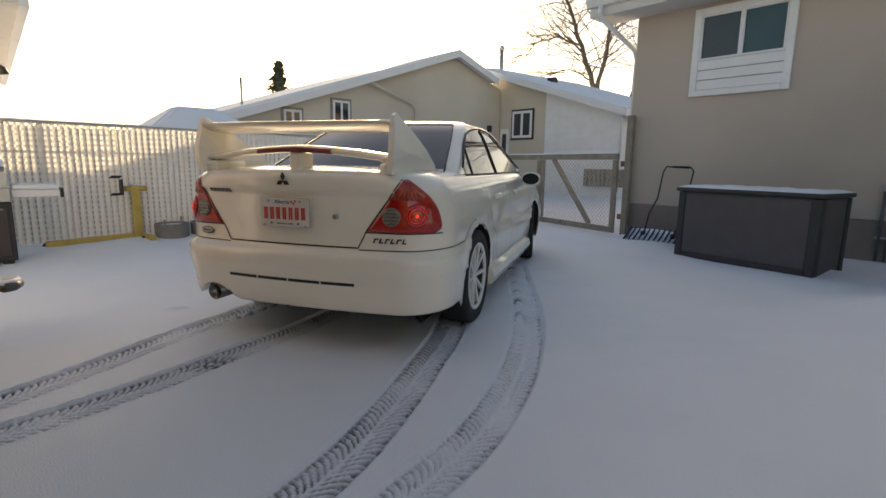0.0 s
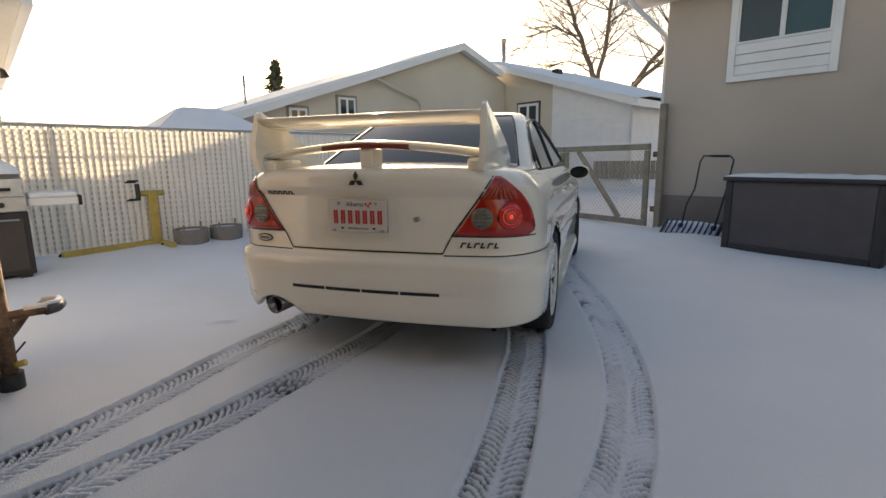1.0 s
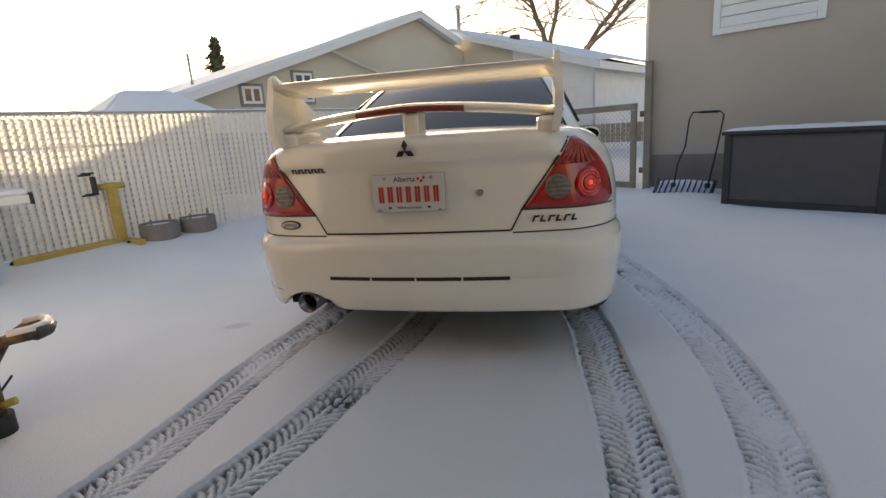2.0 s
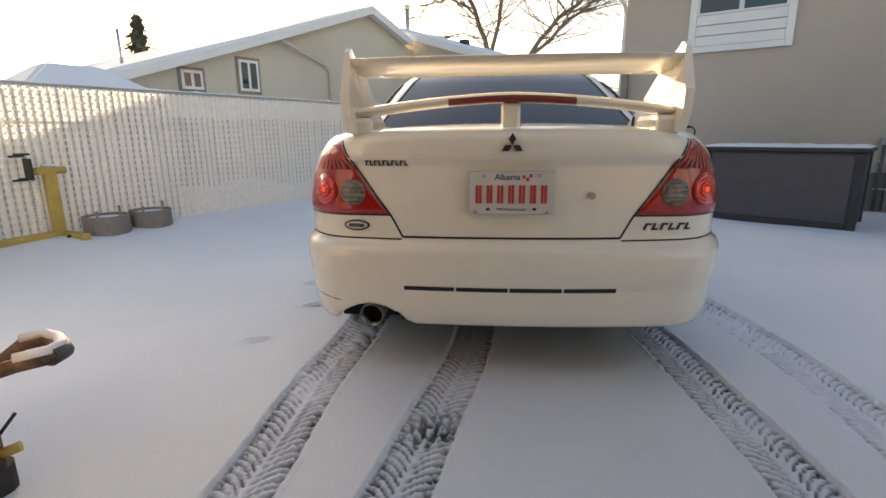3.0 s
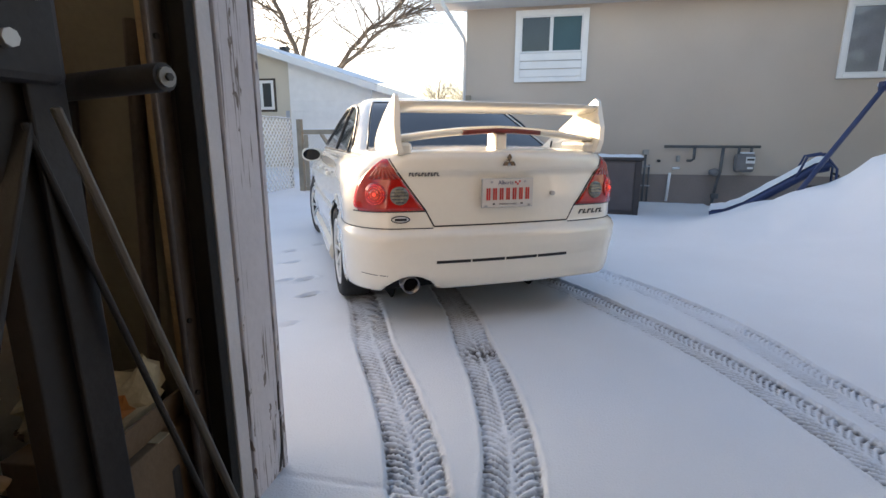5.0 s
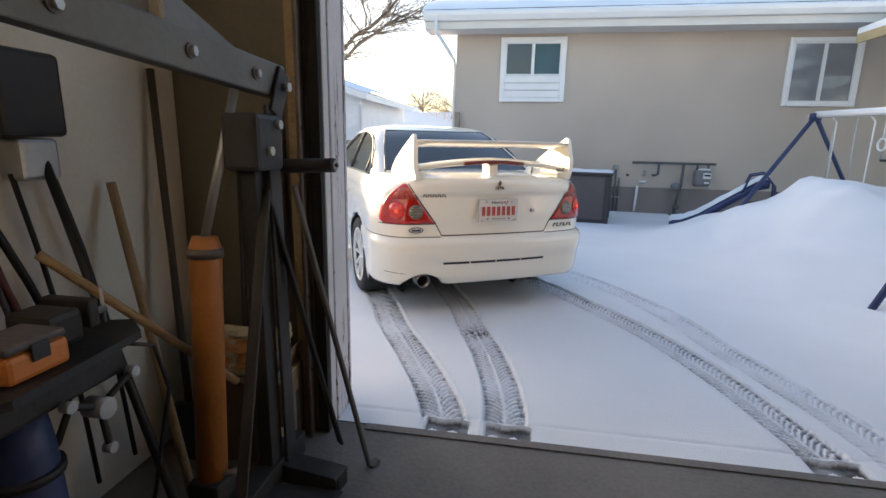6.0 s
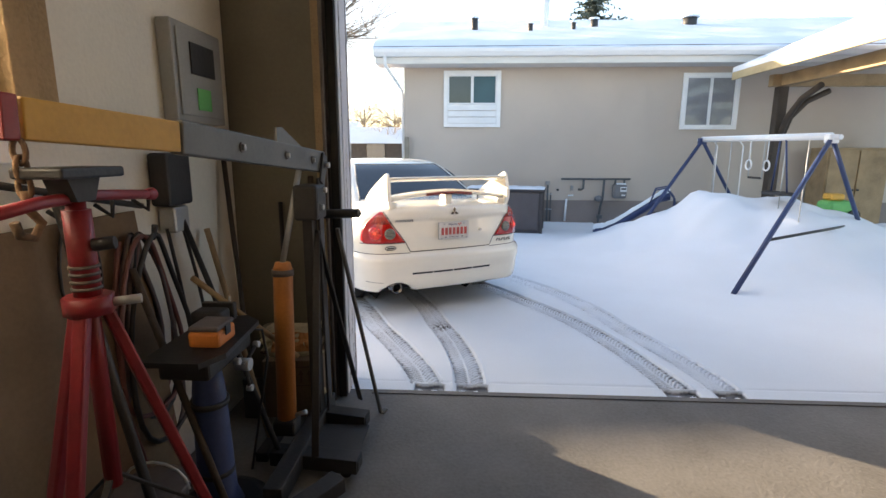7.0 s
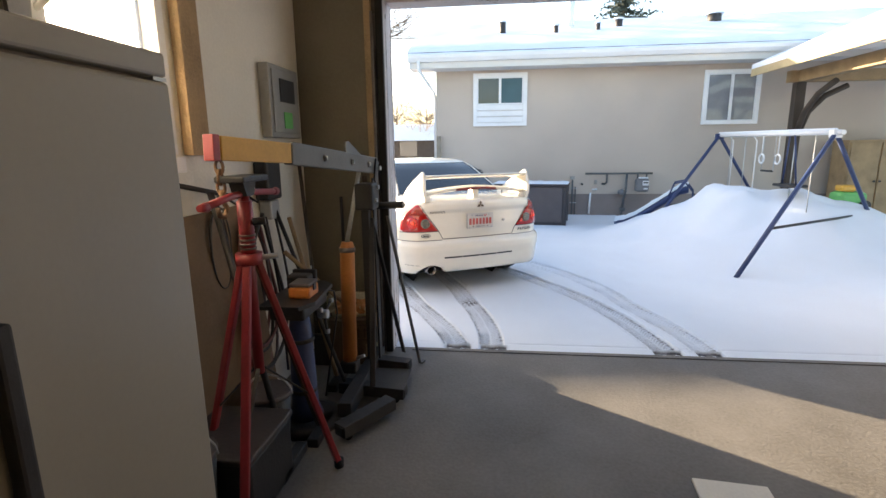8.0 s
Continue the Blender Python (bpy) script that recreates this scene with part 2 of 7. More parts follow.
def bm_grid(fn, nu, nv, bm=None, close_u=False, smooth=True):
    """Faces of fn(i, j) -> point, i in 0..nu, j in 0..nv."""
    bm = bm or bmesh.new()
    rows = [[bm.verts.new(fn(i, j)) for j in range(nv + 1)] for i in range(nu + (0 if close_u else 1))]
    for i in range(nu):
        for j in range(nv):
            r0, r1 = rows[i], rows[(i + 1) % len(rows)]
            f = bm.faces.new((r0[j], r1[j], r1[j + 1], r0[j + 1]))
            f.smooth = smooth
    return bm


def finish(name, bm, mat):
    me = bpy.data.meshes.new(name)
    bm.to_mesh(me), bm.free()
    for mm in (mat if isinstance(mat, (list, tuple)) else [mat]):
        me.materials.append(M[mm] if isinstance(mm, str) else mm)
    return new(name, me)


def part(name, bm, mat, parent, label=""):
    ob = finish(name, bm, mat)
    ob.parent = parent
    if label:
        ob["label"] = label
    return ob


def thing(name, label, category, m=None, group=""):
    ob = new(name)
    ob.empty_display_size = 0.1
    if m is not None:
        ob.matrix_world = m
    return tagged(ob, label, category, group)


def setting(name, bm, mat, label="", category=""):
    return tagged(finish(name, bm, mat), label, category, kind="structure")


def lerp(a, b, t):
    return a + (b - a) * t


def table(rows, z, col):
    """Smooth interpolation in a table whose first column rises."""
    for r0, r1 in zip(rows, rows[1:]):
        if z <= r1[0]:
            t = min(1, max(0, (z - r0[0]) / (r1[0] - r0[0])))
            return lerp(r0[col], r1[col], t)
    return rows[-1][col]


# ---- ground ----
TRACKS = [
    ((-2.34, -0.3), (-2.34, 0.0), (-2.44, 0.34), (-2.65, 0.78), (-2.88, 1.2), (-3.08, 1.65), (-3.30, 2.1)),
    ((-2.08, -0.3), (-2.08, 0.0), (-2.11, 0.42), (-2.22, 0.9), (-2.36, 1.31), (-2.60, 2.0), (-3.1, 2.9), (-4.5, 4.2)),
    ((-0.70, -0.3), (-0.73, 0.0), (-0.80, 0.35), (-0.92, 0.82), (-1.06, 1.2), (-1.165, 1.43), (-1.37, 1.78), (-1.58, 2.1), (-1.85, 2.5), (-2.2, 2.9)),
    ((-0.42, -0.3), (-0.44, 0.0), (-0.49, 0.37), (-0.61, 0.8), (-0.78, 1.32), (-0.865, 1.68), (-1.00, 2.03), (-1.20, 2.42), (-1.51, 2.88), (-1.97, 3.45), (-2.55, 4.08), (-3.2, 4.8)),
]
FOOTPRINTS = [(-4.2, 2.77, 0.085, -0.022), (-3.97, 2.22, 0.08, -0.02), (-3.83, 2.3, 0.085, -0.022), (-3.63, 1.94, 0.085, -0.022), (-3.49, 1.39, 0.07, -0.014), (-4.45, 3.2, 0.085, -0.022), (-4.3, 3.55, 0.085, -0.022)]
FAINT = (1.0, 1.0, 1.0, 0.75)


def spline(points, step):
    """Catmull-Rom through plan points, as an array of x, y."""
    p = [np.array(q, float) for q in points]
    p = [2 * p[0] - p[1]] + p + [2 * p[-1] - p[-2]]
    out = []
    for a, b, c, d in zip(p, p[1:], p[2:], p[3:]):
        n = max(2, int(np.linalg.norm(c - b) / step))
        for k in range(n):
            t = k / n
            out.append(0.5 * (2 * b + (c - a) * t + (2 * a - 5 * b + 4 * c - d) * t * t + (3 * b - a - 3 * c + d) * t ** 3))
    return np.array(out)


def smooth_noise(X, Y, scale, seed):
    """Cheap band-limited noise from a few sines."""
    rng = np.random.default_rng(seed)
    out = np.zeros_like(X)
    for _ in range(9):
        a, f, ph = rng.uniform(0, 2 * np.pi), rng.uniform(0.5, 1.6) / scale, rng.uniform(0, 2 * np.pi)
        out += np.sin((X * np.cos(a) + Y * np.sin(a)) * 2 * np.pi * f + ph)
    return out / 9


def ground_height(X, Y):
    """Snow on the driveway: soft unevenness, the ploughed mound by the swing set, pressed tyre tracks."""
    Z = 0.012 * smooth_noise(X, Y, 1.6, 3) + 0.004 * smooth_noise(X, Y, 0.35, 4)
    Z *= np.clip((Y - 0.1) / 0.8, 0, 1)

    def hump(cx, cy, sx, sy, h, turn=0.0):
        c, s = math.cos(turn), math.sin(turn)
        a, b = (X - cx) * c + (Y - cy) * s, -(X - cx) * s + (Y - cy) * c
        return h * np.exp(-((a / sx) ** 2 + (b / sy) ** 2) ** 1.2)
    mound = sum(h ** 6 for h in [hump(1.55, 4.75, 0.75, 1.0, 0.92), hump(2.35, 4.55, 0.95, 1.25, 0.86), hump(3.1, 4.6, 1.0, 1.3, 0.66), hump(4.6, 4.6, 1.9, 1.5, 0.45), hump(1.0, 4.95, 0.7, 0.8, 0.54), hump(0.45, 5.1, 0.7, 0.7, 0.24),
                               hump(0.95, 5.75, 0.75, 0.6, 0.34), hump(0.9, 5.15, 0.75, 0.6, 0.42), hump(1.6, 3.9, 1.3, 1.1, 0.30)]) ** (1 / 6)
    Z += mound * (1 + 0.09 * smooth_noise(X, Y, 0.5, 8))
    Z += hump(-1.3, 6.75, 1.1, 0.14, 0.05) + hump(-2.6, 7.1, 0.5, 0.2, 0.04) + hump(-7.2, 4.0, 0.35, 5.0, 0.05)
    Z += 0.10 * np.clip((Y - 6.9) / 0.8, 0, 1) * (X > -3.4) * (X < 0.6) * 0.3
    for pts, strength in zip(TRACKS, FAINT):
        line = spline(pts, 0.05)
        seg = np.vstack([[0], np.cumsum(np.linalg.norm(np.diff(line, axis=0), axis=1))[:, None]])[:, 0]
        near = (X > line[:, 0].min() - 0.4) & (X < line[:, 0].max() + 0.4) & (Y > line[:, 1].min() - 0.4) & (Y < line[:, 1].max() + 0.4)
        if not near.any():
            continue
        q = np.stack([X[near], Y[near]], 1)
        best, along, side = np.full(len(q), 9.0), np.zeros(len(q)), np.zeros(len(q))
        for i in range(len(line) - 1):
            a, d = line[i], line[i + 1] - line[i]
            L = np.linalg.norm(d)
            d = d / L
            t = np.clip((q - a) @ d, 0, L)
            off = (q - a) - t[:, None] * d
            dist = np.linalg.norm(off, axis=1)
            hit = dist < best
            best[hit], along[hit] = dist[hit], seg[i] + t[hit]
            side[hit] = np.sign(d[0] * off[hit, 1] - d[1] * off[hit, 0])
        w = 0.098
        e = best / w
        inside = np.clip((1.06 - e) / 0.12, 0, 1)
        wobble = 0.35 * np.sin(along * 19.0 + 2 * side) + 0.5 * smooth_noise(q[:, 0], q[:, 1], 0.12, 31)
        # directional tread: thin grooves that leave the centre line steeply and sweep out to the shoulder
        phase = along + 0.085 * np.clip(1 - e, 0, 1) ** 2 + np.where(side > 0, 0.017, 0.0)
        swept = np.sin(phase * 2 * np.pi / 0.036 + 0.6 * wobble)
        lug = np.sin(along * 2 * np.pi / 0.024 + wobble)                       # short shoulder lugs
        line = np.clip((swept - 0.35) / 0.4, 0, 1) * np.clip((e - 0.06) / 0.08, 0, 1)
        notch = np.clip((lug - 0.1) / 0.4, 0, 1) * np.clip((e - 0.72) / 0.06, 0, 1)
        patch = smooth_noise(q[:, 0], q[:, 1], 0.35, 21)
        fade = np.clip(0.8 + 0.9 * patch + 0.5 * smooth_noise(q[:, 0], q[:, 1], 0.09, 41), 0.15, 1.3)
        crumb = 0.0025 * smooth_noise(q[:, 0], q[:, 1], 0.03, 43)
        depth = inside * (-0.0105 + crumb - 0.017 * np.maximum(line, 0.85 * notch) * fade - 0.004 * (e > 0.6) * np.clip(patch + 0.3, 0, 1)) * strength
        berm = 0.006 * np.exp(-((e - 1.13) / 0.10) ** 2) * (0.6 + 0.4 * np.sin(along * 60))
        edge = -0.009 * np.exp(-((e - 0.96) / 0.05) ** 2) * (np.sin(along * 2 * np.pi / 0.031) > -0.3)
        z = Z[near]
        Z[near] = z * (1 - 0.7 * inside) + depth + (berm + edge) * strength
    # a scraped bare spot in one track, and footprints by the car
    scrape = np.clip(smooth_noise(X * 1.0 + 0.5 * Y, Y * 0.5, 0.035, 51) * 3 + 0.4, 0, 1)
    Z -= 0.026 * scrape * np.exp(-(((X + 2.335) / 0.085) ** 2 + ((Y - 1.27) / 0.12) ** 2) ** 2)
    for cx, cy, r, h in FOOTPRINTS:
        a, b = (X - cx) * 0.5 + (Y - cy) * 0.87, (X - cx) * 0.87 - (Y - cy) * 0.5
        Z += h * np.exp(-((a / r) ** 2 + (b / (r * 0.42)) ** 2) ** 3) - 0.35 * h * np.exp(-((np.hypot(a, b * 1.8) - r * 1.25) / (0.25 * r)) ** 2)
    # worn through to the asphalt where the tracks meet the door sill
    for x0, x1 in ((-2.44, -2.25), (-2.17, -1.97), (-0.85, -0.64), (-0.54, -0.35)):
        Z[(X > x0 - 0.02) & (X < x1 + 0.02) & (Y < 0.15)] = -0.002
        Z[(X > x0) & (X < x1) & (Y > 0.034 + 0.012 * np.sin(X * 70)) & (Y < 0.126 + 0.008 * np.sin(X * 43))] = -0.031
    Z -= 0.007 * np.exp(-((Y - 0.155) / 0.011) ** 2) * np.clip(0.7 + 0.5 * smooth_noise(X, Y, 0.4, 61), 0.2, 1.2)     # edge left by the door's seal
    return Z


def axis_of(stops):
    out = []
    for a, b, step in stops:
        out += list(np.arange(a, b - 1e-6, step))
    return np.array(out + [stops[-1][1]])


def build_ground():
    xs = axis_of([(-600, -60, 60), (-60, -12, 4), (-12, -4.6, 0.2), (-4.6, -3.0, 0.022), (-3.0, -0.3, 0.0085), (-0.3, 0.6, 0.05), (0.6, 5.0, 0.12), (5.0, 12, 0.7), (12, 60, 6), (60, 600, 60)])
    ys = axis_of([(0.02, 2.6, 0.0085), (2.6, 2.9, 0.02), (2.9, 4.6, 0.03), (4.6, 9.0, 0.12), (9, 30, 1.5), (30, 90, 10), (90, 690, 60)])
    X, Y = np.meshgrid(xs, ys, indexing="ij")
    Z = ground_height(X, Y)
    far = (np.abs(X) > 12) | (Y > 12)
    Z[far] = 0.0
    nx, ny = X.shape
    verts = np.stack([X, Y, Z], -1).reshape(-1, 3)
    idx = np.arange(nx * ny).reshape(nx, ny)
    faces = np.stack([idx[:-1, :-1], idx[1:, :-1], idx[1:, 1:], idx[:-1, 1:]], -1).reshape(-1, 4)
    me = bpy.data.meshes.new("ground")
    me.from_pydata(verts.tolist(), [], faces.tolist())
    me.polygons.foreach_set("use_smooth", np.ones(len(me.polygons), bool))
    me.materials.append(M["snow_ground"])
    tagged(new("ground", me), "snow-covered driveway and yard with tyre tracks", "snow ground", kind="structure")
    bm = bmesh.new()
    for x0, x1, y0, y1 in ((-600, -3.62, -600, 0.02), (3.1, 600, -600, 0.02), (-3.62, 3.1, -600, -6.9)):
        bm.faces.new([bm.verts.new((x, y, 0.0)) for x, y in ((x0, y0), (x1, y0), (x1, y1), (x0, y1))])
    setting("ground_rear", bm, "snow", "flat snow behind the garage", "snow ground")


build_ground()


# ---- garage shell ----
GX0, GX1, GY0, GZ = -3.48, 3.0, -6.8, 2.75     # inner faces
JX, HEAD = -2.84, 2.53                          # door opening: jamb face and head


def build_garage():
    setting("floor", bm_box(GX0 - 0.12, GX1 + 0.12, GY0 - 0.12, 0.02, -0.15, -0.004), "slab", "worn grey concrete garage floor slab", "floor")
    # west wall with a window opening
    wy0, wy1, wz0, wz1 = -2.55, -1.50, 1.53, 2.40
    bm = bmesh.new()
    for y0, y1, z0, z1 in ((GY0, wy0, 0, GZ), (wy1, -0.02, 0, GZ), (wy0, wy1, 0, wz0), (wy0, wy1, wz1, GZ)):
        bm_box(GX0 - 0.12, GX0, y0, y1, z0, z1, bm)
    setting("wall_west", bm, "drywall", "off-white boarded garage wall", "wall")
    # east and south walls are out of view, made dark to cut bounce light
    setting("wall_east", bm_box(GX1, GX1 + 0.12, GY0, -0.02, 0, GZ), "sheathing", "unseen garage wall, dark brown to cut bounce light", "wall")
    setting("wall_south", bm_box(GX0 - 0.12, GX1 + 0.12, GY0 - 0.12, GY0, 0, GZ), "sheathing", "unseen garage wall, dark brown to cut bounce light", "wall")
    setting("ceiling", bm_box(GX0 - 0.12, GX1 + 0.12, GY0 - 0.12, 0.18, GZ, GZ + 0.1), "drywall", "off-white garage ceiling", "ceiling")
    bm = bm_box(GX0 - 0.12, JX - 0.05, -0.02, 0.165, 0, GZ)
    bm_box(2.35, GX1 + 0.12, -0.02, 0.165, 0, GZ, bm), bm_box(JX - 0.05, 2.35, -0.02, 0.165, HEAD + 0.04, GZ, bm)
    setting("wall_north", bm, "stucco", "garage front wall round the door opening", "wall")
    setting("trim_sheathing", bm_box(GX0 + 0.002, JX - 0.132, -0.045, -0.022, 0, GZ - 0.005), "raw_board", "drywall inside the garage front, darkened as if shaded", "boarding")
    setting("trim_post", bm_box(JX - 0.130, JX - 0.082, -0.085, -0.022, 0, GZ - 0.005, bevel=0.004), "brown_wood", "bare wooden stud beside the door track", "stud")
    # window in the west wall
    w = thing("window_1", "bright garage window in a wooden frame", "window")
    w["kind"] = "structure"
    for n, (y0, y1, z0, z1) in dict(top=(wy0, wy1, wz1 - 0.05, wz1), low=(wy0, wy1, wz0, wz0 + 0.05), a=(wy0, wy0 + 0.05, wz0 + 0.05, wz1 - 0.05), b=(wy1 - 0.05, wy1, wz0 + 0.05, wz1 - 0.05)).items():
        part("frame", bm_box(GX0 - 0.1, GX0 + 0.012, y0, y1, z0, z1, bevel=0.004), "white_wood", w)
    pane = part("pane", bm_box(GX0 - 0.065, GX0 - 0.06, wy0 + 0.05, wy1 - 0.05, wz0 + 0.05, wz1 - 0.05), frosted, w, "sunlit clouded pane")
    pane.visible_shadow = False
    # bare studs beside the window and in the corner
    for y, d, top in ((-1.45, 0.05, GZ), (-1.34, 0.02, GZ)):
        setting("trim_stud", bm_box(GX0 + 0.002, GX0 + d, y, y + 0.085, 1.525, top - 0.01, bevel=0.004), "brown_wood", "bare wooden stud beside the window", "stud")
    setting("trim_rail", bm_box(GX0 + 0.002, GX0 + 0.025, -3.1, -1.47, 1.45, 1.52, bevel=0.004), "white_wood", "painted rail under the garage window", "rail")
    # jamb with peeling paint
    jamb = thing("door_jamb", "white garage door jamb with peeling paint", "door frame")
    jamb["kind"] = "structure"
    part("board", bm_box(JX - 0.05, JX - 0.004, 0.043, 0.178, 0, HEAD + 0.04, bevel=0.004), "peeling_paint", jamb, "white board, paint flaking at the foot")
    part("stop", bm_box(JX - 0.05, JX, -0.045, 0.008, 0, HEAD + 0.04, bevel=0.004), "plain_paint", jamb, "smooth white weather stop")
    # near-black strip stands in for the shade in the gap behind the stop
    part("jamb_gap_shade", bm_box(JX - 0.050, JX - 0.003, -0.082, -0.048, 0, HEAD + 0.04, bevel=0.003), "under", jamb, "near-black strip painted as the gap's shade")
    part("bead", bm_box(JX - 0.05, JX - 0.007, 0.0105, 0.018, 0, HEAD + 0.04, bevel=0.003), "plain_paint", jamb)
    part("seal", bm_box(JX - 0.05, JX + 0.001, 0.0205, 0.040, 0, HEAD + 0.04, bevel=0.005), "worn_paint", jamb, "worn grey-brown weather strip")
    part("casing", bm_box(JX - 0.15, JX - 0.001, 0.182, 0.205, 0, HEAD + 0.1, bevel=0.004), "worn_paint", jamb, "weathered casing board, split at the foot")
    for y, z, ln, tilt in ((0.160, 0.02, 0.10, 0.018), (0.150, 0.01, 0.07, 0.024), (0.168, 0.04, 0.16, 0.012), (0.172, 0.22, 0.10, 0.006)):
        part("splinter", bm_prism([(y, z), (y + 0.006, z), (y + 0.007 + tilt, z + ln), (y + tilt * 0.6, z + ln * 0.8)], "x", JX - 0.0035, JX - 0.0012), "dark_wood", jamb)
    part("header_board", bm_box(JX + 0.014, 2.30, -0.0, 0.17, HEAD, HEAD + 0.038, bevel=0.004), "peeling_paint", jamb)
    part("board", bm_box(2.302, 2.348, -0.018, 0.175, 0, HEAD + 0.04, bevel=0.004), "peeling_paint", jamb)
    track = thing("door_track", "dull brown-grey overhead door track on dark timber", "door track")
    track["kind"] = "structure"
    part("timber", bm_box(JX - 0.079, JX - 0.053, -0.060, -0.022, 0, 2.7, bevel=0.004), "dark_wood", track, "dark timber backing")
    part("rail", bm_box(JX - 0.077, JX - 0.071, -0.125, -0.064, 0, 2.45, bevel=0.002), "dull_track", track, "grey steel track web")
    part("lip", bm_tube([(JX - 0.064, -0.128, 0.0), (JX - 0.064, -0.128, 2.45)], 0.008, sides=8), "dull_track", track)
    part("lip", bm_tube([(JX - 0.045, -0.070, 0.0), (JX - 0.045, -0.070, 2.45)], 0.006, sides=8), "dull_track", track)
    part("flange", bm_box(JX - 0.071, JX - 0.045, -0.068, -0.063, 0, 2.45), "dull_track", track)
    for z in (0.30, 0.42, 0.62, 1.3, 2.0):
        part("bolt", bm_tube([(JX - 0.071, -0.097, z), (JX - 0.064, -0.097, z)], 0.007, sides=8), "dark_steel", track)
    setting("threshold", bm_box(-2.7, 2.3, -0.025, 0.02, -0.06, 0.003), "slab", "concrete door sill", "sill")


def frosted_material():
    m = bpy.data.materials.new("clouded_window")
    m.use_nodes = True
    n, l = m.node_tree.nodes, m.node_tree.links
    b, out, tr, mix = n["Principled BSDF"], n["Material Output"], n.new("ShaderNodeBsdfTranslucent"), n.new("ShaderNodeMixShader")
    tr.inputs[0].default_value = (0.95, 0.93, 0.88, 1)
    b.inputs["Base Color"].default_value = (0.9, 0.9, 0.88, 1)
    b.inputs["Transmission Weight"].default_value, b.inputs["Roughness"].default_value = 1.0, 0.25
    mix.inputs[0].default_value = 0.4
    l.new(b.outputs[0], mix.inputs[1]), l.new(tr.outputs[0], mix.inputs[2]), l.new(mix.outputs[0], out.inputs[0])
    return m


frosted = frosted_material()


def peeling_material(name="peeling_paint", wear=0.0):
    """White paint weathered along the grain, cracked and flaking down to grey-brown wood, most of all near the foot."""
    m = material(name, (0.64, 0.61, 0.63), 0.65, vary=0.10, scale=2.5, fine=40, bump=0.12)
    n, l = m.node_tree.nodes, m.node_tree.links
    b = n["Principled BSDF"]

    def noise_of(scale, detail):
        mp, noi = n.new("ShaderNodeMapping"), n.new("ShaderNodeTexNoise")
        mp.inputs["Scale"].default_value = scale
        noi.inputs["Scale"].default_value, noi.inputs["Detail"].default_value = 1.0, detail
        l.new(co.outputs["Object"], mp.inputs[0]), l.new(mp.outputs[0], noi.inputs["Vector"])
        return noi

    def maths(op, a, v):
        k = n.new("ShaderNodeMath")
        k.operation = op
        l.new(a, k.inputs[0])
        if isinstance(v, float):
            k.inputs[1].default_value = v
        else:
            l.new(v, k.inputs[1])
        return k.outputs[0]

    def ranged(src, a, c, p, q):
        r = n.new("ShaderNodeMapRange")
        for k, v in enumerate((a, c, p, q)):
            r.inputs[k + 1].default_value = v
        l.new(src, r.inputs[0])
        return r.outputs[0]
    co, sep = n.new("ShaderNodeTexCoord"), n.new("ShaderNodeSeparateXYZ")
    l.new(co.outputs["Object"], sep.inputs[0])
    grain, broad, chips = noise_of((70, 130, 5), 7), noise_of((9, 14, 2.2), 4), noise_of((45, 60, 18), 6)
    foot = ranged(sep.outputs[2], 0.0, 0.75, 0.10, 0.0)
    worn = maths("ADD", maths("ADD", ranged(broad.outputs[0], 0.50, 0.72, -0.10, 0.16), foot), float(wear))
    streak = ranged(maths("ADD", grain.outputs[0], worn), 0.585, 0.66, 0.0, 0.85)
    chip = ranged(maths("ADD", chips.outputs[0], worn), 0.665, 0.68, 0.0, 1.0)
    both = maths("MAXIMUM", streak, chip)
    mix = n.new("ShaderNodeMix")
    mix.data_type = "RGBA"
    mix.inputs[7].default_value = (0.20, 0.165, 0.145, 1)
    src = b.inputs["Base Color"].links[0].from_socket
    l.new(both, mix.inputs[0]), l.new(src, mix.inputs[6]), l.new(mix.outputs[2], b.inputs["Base Color"])
    bp = n.new("ShaderNodeBump")
    bp.invert = True
    bp.inputs["Strength"].default_value, bp.inputs["Distance"].default_value = 0.5, 0.002
    old = b.inputs["Normal"].links[0].from_socket
    l.new(both, bp.inputs["Height"]), l.new(old, bp.inputs["Normal"]), l.new(bp.outputs[0], b.inputs["Normal"])
    return m


M["worn_paint"] = peeling_material("worn_paint", 0.09)
M["peeling_paint"] = peeling_material()
build_garage()

# ---- the house across the driveway ----
HX0, HY = -3.45, 7.735


